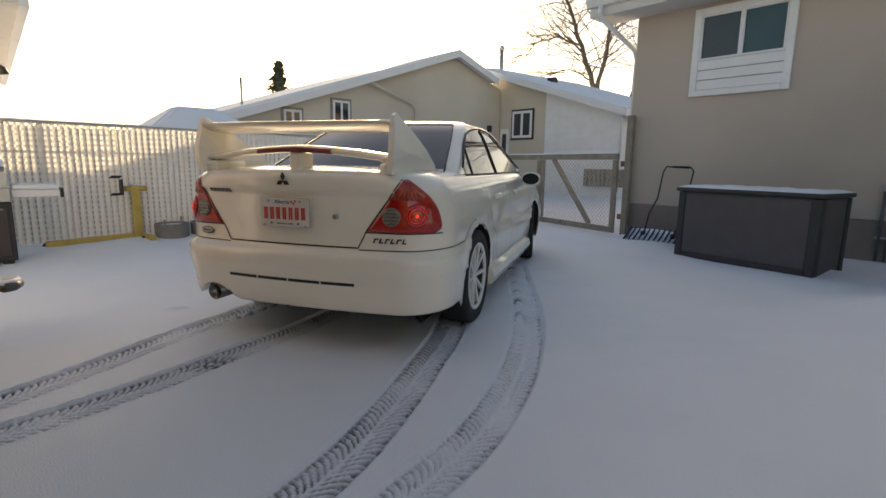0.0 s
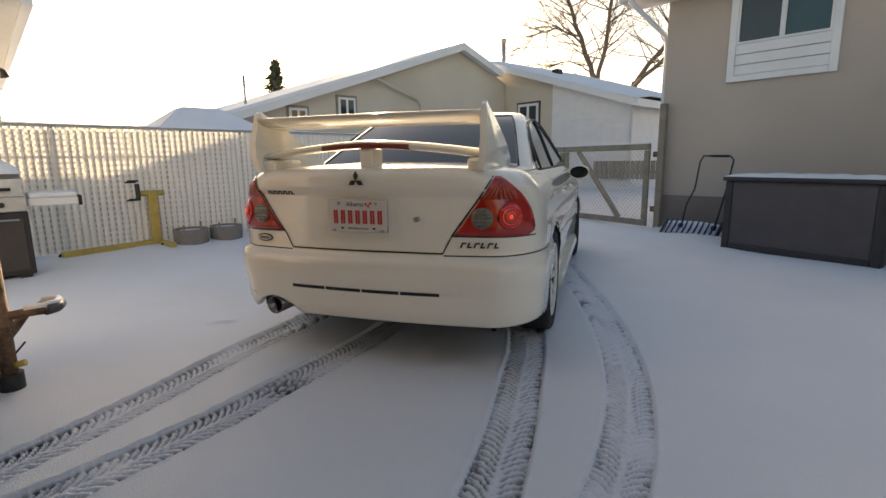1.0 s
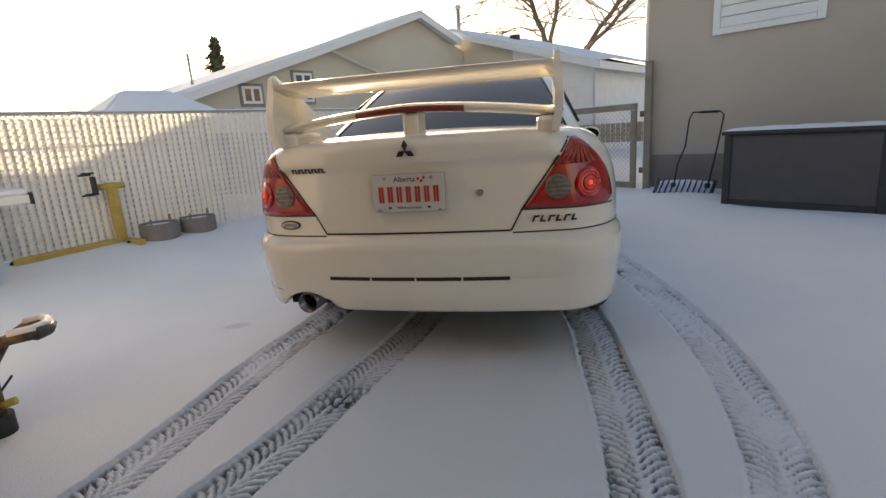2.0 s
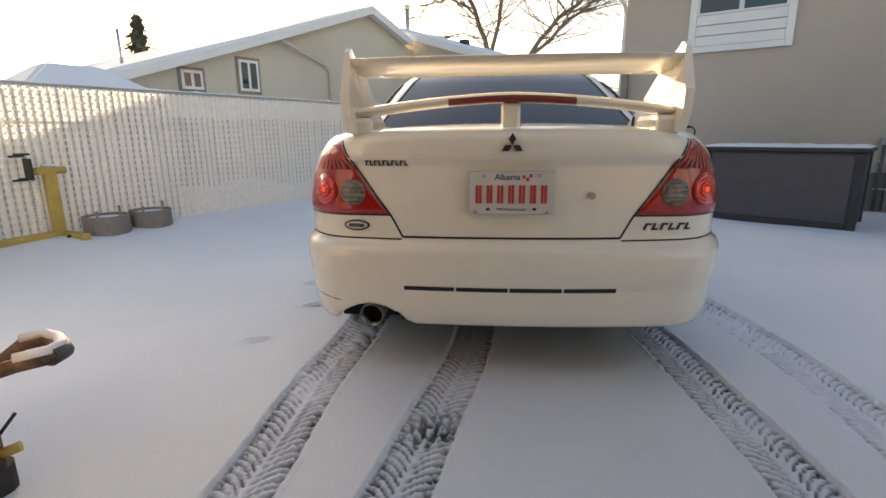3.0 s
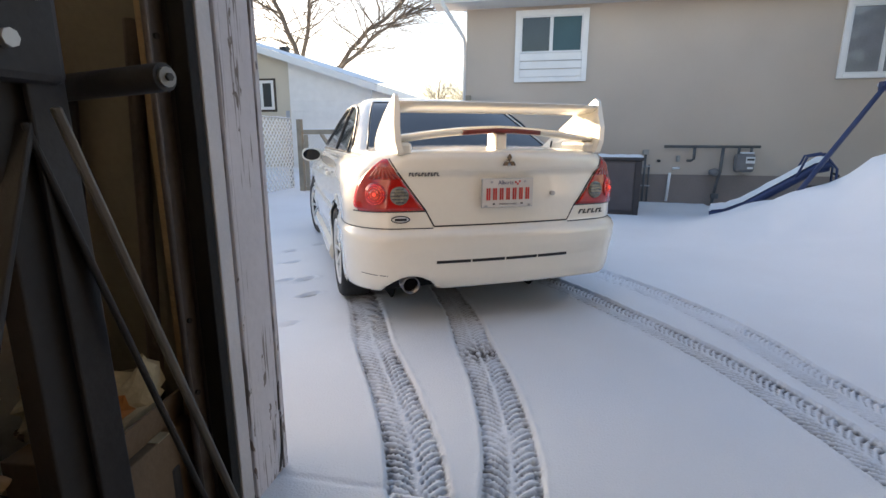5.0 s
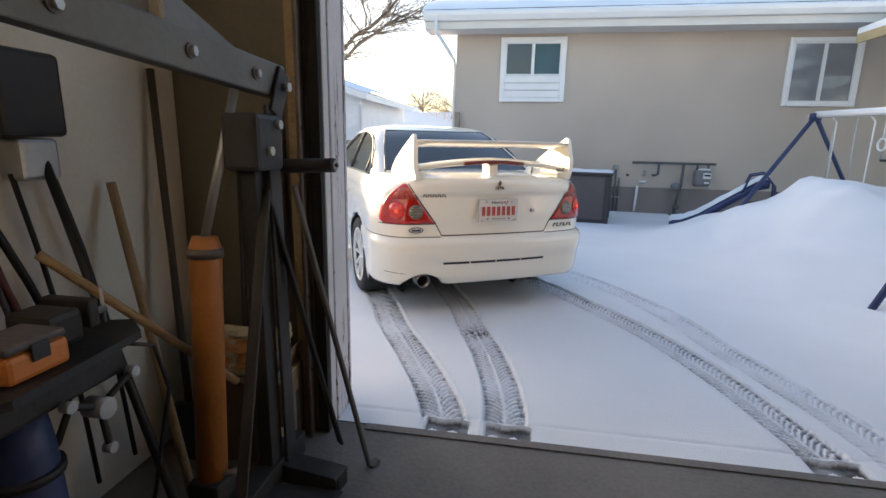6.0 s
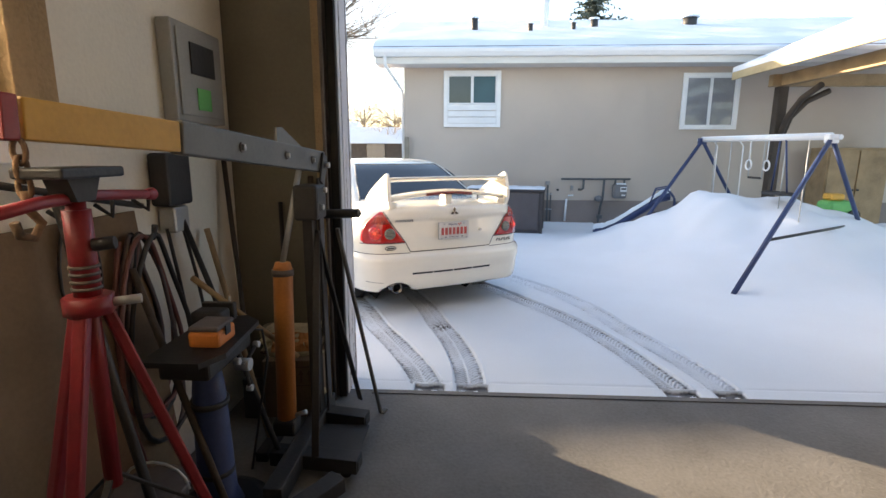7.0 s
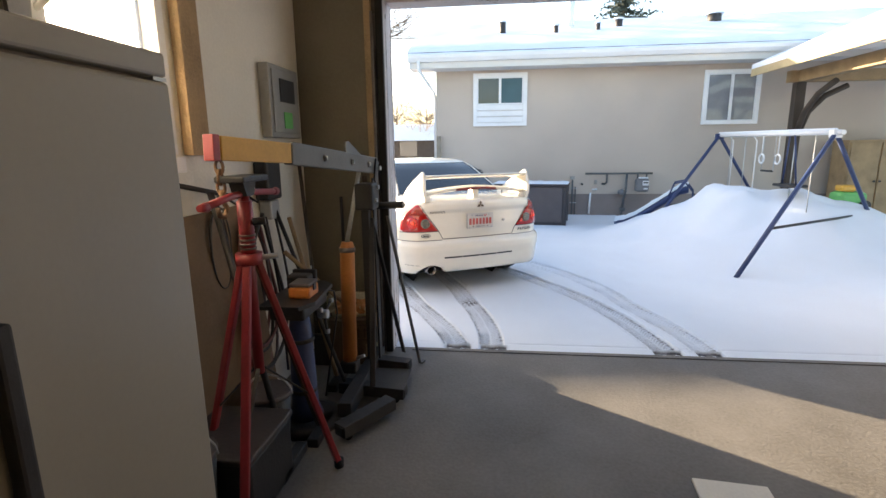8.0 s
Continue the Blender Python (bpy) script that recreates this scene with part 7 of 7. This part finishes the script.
def build_red_stand():
    s = thing("roller_stand", "red tripod roller stand with a black pad", "work stand")
    x, y = -3.04, -1.76
    part("pad", bm_box(x - 0.06, x + 0.06, y - 0.10, y + 0.10, 1.425, 1.45, bevel=0.006), "black", s)
    part("pad_bracket", bm_prism([(y - 0.05, 1.424), (y + 0.05, 1.424), (y + 0.028, 1.37), (y - 0.028, 1.37)], "x", x - 0.03, x + 0.03), "dark_steel", s)
    part("column", bm_tube([(x, y, 0.62), (x, y, 1.372)], 0.021, sides=12), "red_paint", s)
    part("sleeve", bm_tube([(x, y, 1.141), (x, y, 1.35)], 0.030, sides=14), "red_paint", s)
    for k in range(4):
        part("thread", bm_tube([(x, y, 1.155 + 0.018 * k), (x, y, 1.163 + 0.018 * k)], 0.033, sides=14), "dull_track", s)
    part("collar", bm_tube([(x, y, 1.095), (x, y, 1.14)], 0.055, sides=8), "red_paint", s)
    part("lock_knob", bm_tube([(x + 0.03, y + 0.02, 1.115), (x + 0.10, y + 0.05, 1.12)], 0.012, sides=8), "steel", s)
    part("lock_knob", bm_tube([(x + 0.03, y + 0.0, 1.265), (x + 0.075, y + 0.015, 1.27)], 0.016, sides=8), "black", s)
    for a in (-80, 48, 176):
        f = Vector((x + 0.34 * math.cos(radians(a)), y + 0.36 * math.sin(radians(a)), 0.012))
        f.x = max(f.x, GX0 + 0.03)
        top = Vector((x, y, 1.11)) + (f - Vector((x, y, 0))).normalized() * 0.03
        leg = part("leg", bm_beam(top, f, 0.034, 0.028, bevel=0.006), "red_paint", s)
        part("foot", bm_tube([f + Vector((0, 0, -0.012)), f + Vector((0, 0, 0.028))], 0.024, sides=10), "rubber", leg)
        part("stay", bm_beam((x, y, 0.66), lerp(top, f, 0.62), 0.018, 0.008, bevel=0.002), "dark_steel", leg)
    arm = part("arm", bm_tube([(x, y - 0.27, 1.355), (x, y - 0.10, 1.375), (x, y + 0.05, 1.38), (x, y + 0.26, 1.365)], 0.014, sides=10), "red_paint", s, "red cross arm with knobbed ends")
    for yy, z in ((-0.28, 1.354), (0.27, 1.364)):
        part("end_knob", bm_tube([(x, y + yy - 0.02, z), (x, y + yy + 0.02, z)], 0.024, sides=10, radii=[0.012, 0.019]), "red_paint", arm)


def build_tool_table():
    t = thing("drill_stand", "black pedestal tool table with a blue column", "tool stand")
    x, y = -3.13, -1.06
    bm = bm_prism([(x - 0.13, y - 0.26), (x + 0.09, y - 0.26), (x + 0.14, y - 0.16), (x + 0.11, y + 0.20), (x + 0.03, y + 0.27), (x - 0.13, y + 0.22)], "z", 0.742, 0.762)
    part("top", bm, "black", t, "thin black steel table top")
    part("apron", bm_box(x - 0.10, x + 0.09, y - 0.20, y + 0.16, 0.665, 0.741, bevel=0.012), "dark_steel", t)
    part("column", bm_tube([(x, y - 0.05, 0.05), (x, y - 0.05, 0.12), (x, y - 0.05, 0.56), (x, y - 0.05, 0.665)], 0.05, sides=18, radii=[0.10, 0.075, 0.062, 0.05]), "denim", t, "blue cylinder column")
    for z in (0.20, 0.50):
        part("band", bm_tube([(x, y - 0.05, z), (x, y - 0.05, z + 0.02)], 0.074, sides=18), "dark_steel", t)
    part("base", bm_tube([(x, y - 0.05, 0.0), (x, y - 0.05, 0.035), (x, y - 0.05, 0.05)], 0.2, sides=20, radii=[0.20, 0.20, 0.16]), "black", t)
    for k in range(3):
        a = radians(30 + 120 * k)
        c = part("crank", bm_tube([(x + 0.10, y + 0.06, 0.62), (x + 0.115, y + 0.06 + 0.11 * math.cos(a), 0.62 + 0.11 * math.sin(a))], 0.008, sides=8), "dark_steel", t)
        part("crank_ball", bm_tube([(x + 0.103, y + 0.06 + 0.105 * math.cos(a), 0.62 + 0.105 * math.sin(a)), (x + 0.127, y + 0.06 + 0.105 * math.cos(a), 0.62 + 0.105 * math.sin(a))], 0.014, sides=10), "steel", c)
    part("hub", bm_tube([(x + 0.07, y + 0.06, 0.62), (x + 0.125, y + 0.06, 0.62)], 0.026, sides=12), "steel", t)
    part("cable", bm_tube([(x + 0.06, y + 0.16, 0.74), (x + 0.10, y + 0.25, 0.70), (x + 0.10, y + 0.29, 0.55), (x + 0.06, y + 0.26, 0.30), (x + 0.02, y + 0.22, 0.02)], 0.006, sides=6), "black", t)
    v = thing("vise", "small dark bench vise on the black table", "vise")
    part("body", bm_box(x - 0.10, x + 0.03, y + 0.03, y + 0.12, 0.764, 0.85, bevel=0.015), "dark_steel", v)
    part("jaw", bm_box(x - 0.10, x + 0.04, y + 0.125, y + 0.155, 0.79, 0.862, bevel=0.006), "dark_steel", v)
    part("screw", bm_tube([(x - 0.03, y + 0.15, 0.80), (x - 0.03, y + 0.24, 0.80)], 0.010, sides=8), "steel", v)
    part("handle", bm_tube([(x - 0.03, y + 0.235, 0.76), (x - 0.03, y + 0.235, 0.86)], 0.005, sides=6), "steel", v)
    o = thing("tool_box", "small orange tool case on the black table", "tool case")
    part("case", bm_box(x - 0.02, x + 0.10, y - 0.13, y + 0.01, 0.764, 0.825, bevel=0.012), "orange", o)
    part("lid", bm_box(x - 0.018, x + 0.098, y - 0.128, y + 0.008, 0.826, 0.846, bevel=0.008), "resin", o)
    part("clip", bm_box(x + 0.101, x + 0.106, y - 0.08, y - 0.04, 0.80, 0.838, bevel=0.002), "black", o)


def build_leaning():
    bar = thing("pry_bar", "long grey steel bar leaning on the hoist", "steel bar")
    part("tip", bm_beam((-2.597, -0.266, 0.0), (-2.575, -0.232, 0.012), 0.03, 0.012), "bar_grey", bar)
    part("shaft", bm_beam((-2.752, -0.505, 1.12), (-2.60, -0.27, 0.004), 0.022, 0.014), "bar_grey", bar)
    stick = thing("broom_stick", "bare wooden stick leaning across the corner", "stick")
    part("shaft", bm_tube([(-3.30, -0.86, 0.95), (-2.98, -0.52, 0.45)], 0.013, sides=8), "brown_wood", stick)
    for k, (a, b, r, mt) in enumerate((((-3.05, -1.52, 0), (-3.40, -1.40, 1.35), 0.016, "dark_steel"), ((-3.0, -1.22, 0), (-3.38, -1.12, 1.05), 0.014, "dark_wood"), ((-2.95, -0.82, 0), (-3.42, -0.70, 1.2), 0.013, "black"), ((-3.1, -0.62, 0), (-3.44, -0.45, 1.1), 0.015, "brown_wood"))):
        h = thing("rake", "dark long-handled rake leaning on the wall", "rake", group="tools on the wall")
        part("shaft", bm_tube([a, b], r, sides=8), mt, h)
        part("head", bm_box(a[0] - 0.03, a[0] + 0.03, a[1] - 0.14, a[1] + 0.14, 0.0, 0.05, bevel=0.006), "dark_steel", h)
    cr = thing("crate", "black plastic crate under the tool table", "crate")
    part("body", bm_box(-3.40, -3.02, -1.95, -1.55, 0, 0.30, bevel=0.015), "black", cr)
    part("rim", bm_box(-3.41, -3.01, -1.96, -1.54, 0.301, 0.33, bevel=0.008), "resin_dark", cr)
    bd = thing("hardboard_sheet", "brown hardboard sheet leaning on the wall", "board")
    part("sheet", bm_prism([(-3.36, 0.0), (-3.352, 0.0), (-3.462, 1.25), (-3.47, 1.25)], "y", -1.73, -0.95), "cardboard", bd)
    for k, (a, b, r) in enumerate((((-3.3, -0.35, 0), (-3.45, -0.20, 1.5), 0.014), ((-3.15, -0.2, 0), (-3.2, -0.06, 1.2), 0.012), ((-3.0, -0.16, 0.0), (-3.02, -0.04, 1.35), 0.018))):
        h = thing("shovel", "dark long-handled shovel leaning in the corner", "shovel", group="tools in the corner")
        part("shaft", bm_tube([a, b], r, sides=8), ("dark_wood", "dark_steel", "dark_wood")[k], h)
        part("blade", bm_box(a[0] - 0.06, a[0] + 0.06, a[1] - 0.02, a[1] + 0.012, 0.0, 0.24, bevel=0.008), "dark_steel", h)
    for x, y, h, turn in ((-3.2, -1.4, 0.34, 0), (-3.22, -2.05, 0.42, 8)):
        b = thing("bucket", "black bucket on the floor", "bucket", pose(x, y, 0, 0, 0, turn))
        part("pail", bm_tube([(0, 0, 0), (0, 0, h)], 0.1, sides=18, radii=[0.085, 0.115]), "black", b)
        part("rim", bm_tube([(0, 0, h - 0.02), (0, 0, h + 0.004)], 0.12, sides=18), "resin", b)
        part("handle", bm_tube([(0.12 * math.cos(q), 0.02, h - 0.02 + 0.1 * math.sin(q)) for q in np.linspace(0, math.pi, 9)], 0.005, sides=6), "steel", b)
    # cardboard carton with a printed frame and two arrows, a crumpled printed sack on it
    c = thing("carton", "brown cardboard carton with arrow marks, flaps folded", "carton", pose(-3.10, -0.215, 0, 0, 0, 6))
    part("body", bm_box(-0.16, 0.16, -0.12, 0.14, 0.0, 0.34, bevel=0.004), "cardboard", c)
    part("flap", bm_prism([(0.128, 0.336), (0.134, 0.34), (0.16, 0.43), (0.154, 0.432)], "y", -0.11, 0.13), "cardboard", c)
    part("tape", bm_box(-0.162, 0.162, -0.018, 0.03, 0.341, 0.3425), "bag_cream", c)
    for x0, x1, z0, z1 in ((0.02, 0.13, 0.30, 0.306), (0.02, 0.13, 0.19, 0.196), (0.02, 0.026, 0.196, 0.30), (0.124, 0.13, 0.196, 0.30)):
        part("print", bm_box(x0, x1, -0.1225, -0.1202, z0, z1), "letter_ink", c)
    for x in (0.052, 0.098):
        part("arrow", bm_prism([(x - 0.006, 0.21), (x + 0.006, 0.21), (x + 0.006, 0.255), (x + 0.017, 0.255), (x, 0.288), (x - 0.017, 0.255), (x - 0.006, 0.255)], "y", -0.1225, -0.1202), "letter_ink", c)
    k = thing("paper_sack", "crumpled printed paper sack on the cardboard carton", "sack", pose(-3.13, -0.20, 0.343, 0, 0, 10))

    def crumple(i, j):
        a = 2 * math.pi * i / 28
        t = j / 12
        r = (1 - 0.35 * t ** 2) * (1 if 0 < j else 0.92)
        px, py = 0.15 * math.copysign(abs(math.cos(a)) ** 0.6, math.cos(a)) * (1 + 0.12 * t), 0.085 * math.copysign(abs(math.sin(a)) ** 0.6, math.sin(a)) * r * (1 - 0.75 * t ** 3)
        w = 0.022 * noise.noise((px * 16 + 3, py * 16, t * 4)) + 0.012 * noise.noise((px * 45, py * 45, t * 11))
        return (px + w, py + w, 0.17 * t + 0.02 * t * math.sin(a * 3 + 1) + (0.03 * t * math.cos(a) if t > 0.7 else 0))
    part("bag", bm_grid(crumple, 28, 12, close_u=True, smooth=False), "bag_cream", k, "cream printed paper")
    part("print_patch", bm_grid(lambda i, j: Vector(crumple(19 + i / 2, 2 + j)) + Vector((0, -0.004, 0)), 10, 7, smooth=False), "bag_orange", k, "orange printed patch")
    part("print_band", bm_grid(lambda i, j: Vector(crumple(14 + i / 2, 1 + j / 2)) + Vector((-0.002, -0.003, 0)), 8, 3, smooth=False), "letter_ink", k, "dark printed band")
    o = thing("wood_offcut", "pale wood offcut on the floor", "offcut", pose(-2.96, -0.30, 0, 0, 0, -15))
    part("block", bm_box(-0.045, 0.045, -0.03, 0.03, 0, 0.16, bevel=0.004), "amber_wood", o)


M["hose_red"] = material("red_brown_hose", (0.13, 0.045, 0.04), 0.5, vary=0.2, scale=12, bump=0.15)
M["orange_wood"] = material("worn_orange_paint", (0.44, 0.165, 0.04), 0.5, vary=0.2, scale=6, bump=0.2)


def build_wall_fittings():
    e = thing("breaker_panel", "grey electrical panel with a green label", "electrical panel")
    part("case", bm_box(GX0 + 0.002, GX0 + 0.07, -0.66, -0.22, 1.62, 2.06, bevel=0.008), "grey_box", e)
    d = part("door", bm_box(GX0 + 0.071, GX0 + 0.08, -0.63, -0.25, 1.65, 2.03, bevel=0.004), "grey_box", e)
    part("breaker_row", bm_box(GX0 + 0.081, GX0 + 0.088, -0.54, -0.33, 1.84, 1.98), "black", d)
    part("label", bm_box(GX0 + 0.081, GX0 + 0.085, -0.50, -0.38, 1.68, 1.78), "green", d, "green sticker")
    c = thing("charger", "black battery charger hung on the wall", "charger")
    part("case", bm_box(GX0 + 0.002, GX0 + 0.09, -0.82, -0.63, 1.25, 1.48, bevel=0.015), "black", c)
    part("adapter", bm_box(GX0 + 0.002, GX0 + 0.08, -0.78, -0.66, 1.13, 1.245, bevel=0.012), "steel", c)
    part("cable", bm_tube([(GX0 + 0.04, -0.78, 1.15), (GX0 + 0.05, -0.74, 0.9), (GX0 + 0.06, -0.70, 0.6), (GX0 + 0.05, -0.66, 0.1)], 0.008, sides=6), "black", c)
    part("cable", bm_tube([(GX0 + 0.04, -0.66, 1.15), (GX0 + 0.05, -0.6, 0.9), (GX0 + 0.06, -0.55, 0.6), (GX0 + 0.05, -0.5, 0.1)], 0.008, sides=6), "black", c)
    h = thing("garden_hose", "grey and red-brown hoses hanging in loops on a hook", "hose")
    part("hook", bm_tube([(GX0, -1.0, 1.15), (GX0 + 0.12, -1.0, 1.15), (GX0 + 0.13, -1.0, 1.20)], 0.012, sides=8), "dark_steel", h)
    rng = random.Random(2)
    for k in range(9):
        w, dr, cy = 0.07 + 0.016 * k, 0.70 + 0.035 * rng.randint(0, 6), -1.0 - 0.018 * (k % 4)
        off = GX0 + 0.02 + 0.012 * k
        pts = []
        for q in np.linspace(0, 2 * math.pi, 26):
            pinch = 0.35 + 0.65 * (1 - math.cos(q)) / 2          # narrow at the hook, wide below
            pts.append((off + 0.01 * math.sin(3 * q + k), cy + w * pinch * math.sin(q) * 1.5, 1.165 - dr / 2 + dr / 2 * math.cos(q)))
        part("loop", bm_tube(pts, 0.0085 + 0.001 * (k % 3), sides=8), ("hose", "hose_red", "black")[k % 3], h)
    part("tail", bm_tube([(GX0 + 0.06, -1.12, 1.15), (GX0 + 0.07, -1.20, 0.9), (GX0 + 0.09, -1.22, 0.5), (GX0 + 0.10, -1.16, 0.22), (GX0 + 0.10, -1.03, 0.20), (GX0 + 0.09, -0.96, 0.36)], 0.010, sides=8), "hose_red", h)
    w = thing("wire_coil", "thin black cord coiled on a nail", "cord")
    part("nail", bm_tube([(GX0, -1.30, 1.24), (GX0 + 0.07, -1.30, 1.25)], 0.005, sides=6), "steel", w)
    for k in range(3):
        part("turn", bm_tube([(GX0 + 0.03 + 0.01 * k, -1.30 + (0.07 + 0.01 * k) * math.sin(q), 1.06 + (0.18 + 0.015 * k) * math.cos(q)) for q in np.linspace(0, 2 * math.pi, 20)], 0.005, sides=6), "black", w)
    r = thing("wall_rail", "dark steel rail with hooks on the wall", "rail")
    part("bar", bm_tube([(GX0 + 0.05, -1.6, 1.40), (GX0 + 0.05, -0.95, 1.27)], 0.012, sides=8), "dark_steel", r)
    for y in (-1.4, -1.2, -1.0):
        part("hook", bm_tube([(GX0 + 0.05, y, 1.30), (GX0 + 0.11, y, 1.26), (GX0 + 0.12, y, 1.34)], 0.008, sides=6), "dark_steel", r)
    k = thing("floor_board", "pale offcut lying on the garage floor", "board", pose(-0.98, -1.62, 0.0, 0, 0, -6))
    part("sheet", bm_box(-0.16, 0.16, -0.17, 0.17, -0.003, 0.012, bevel=0.003), "drywall", k)


build_cabinet(), build_freezer_top(), build_hoist(), build_red_stand(), build_tool_table(), build_leaning(), build_wall_fittings()
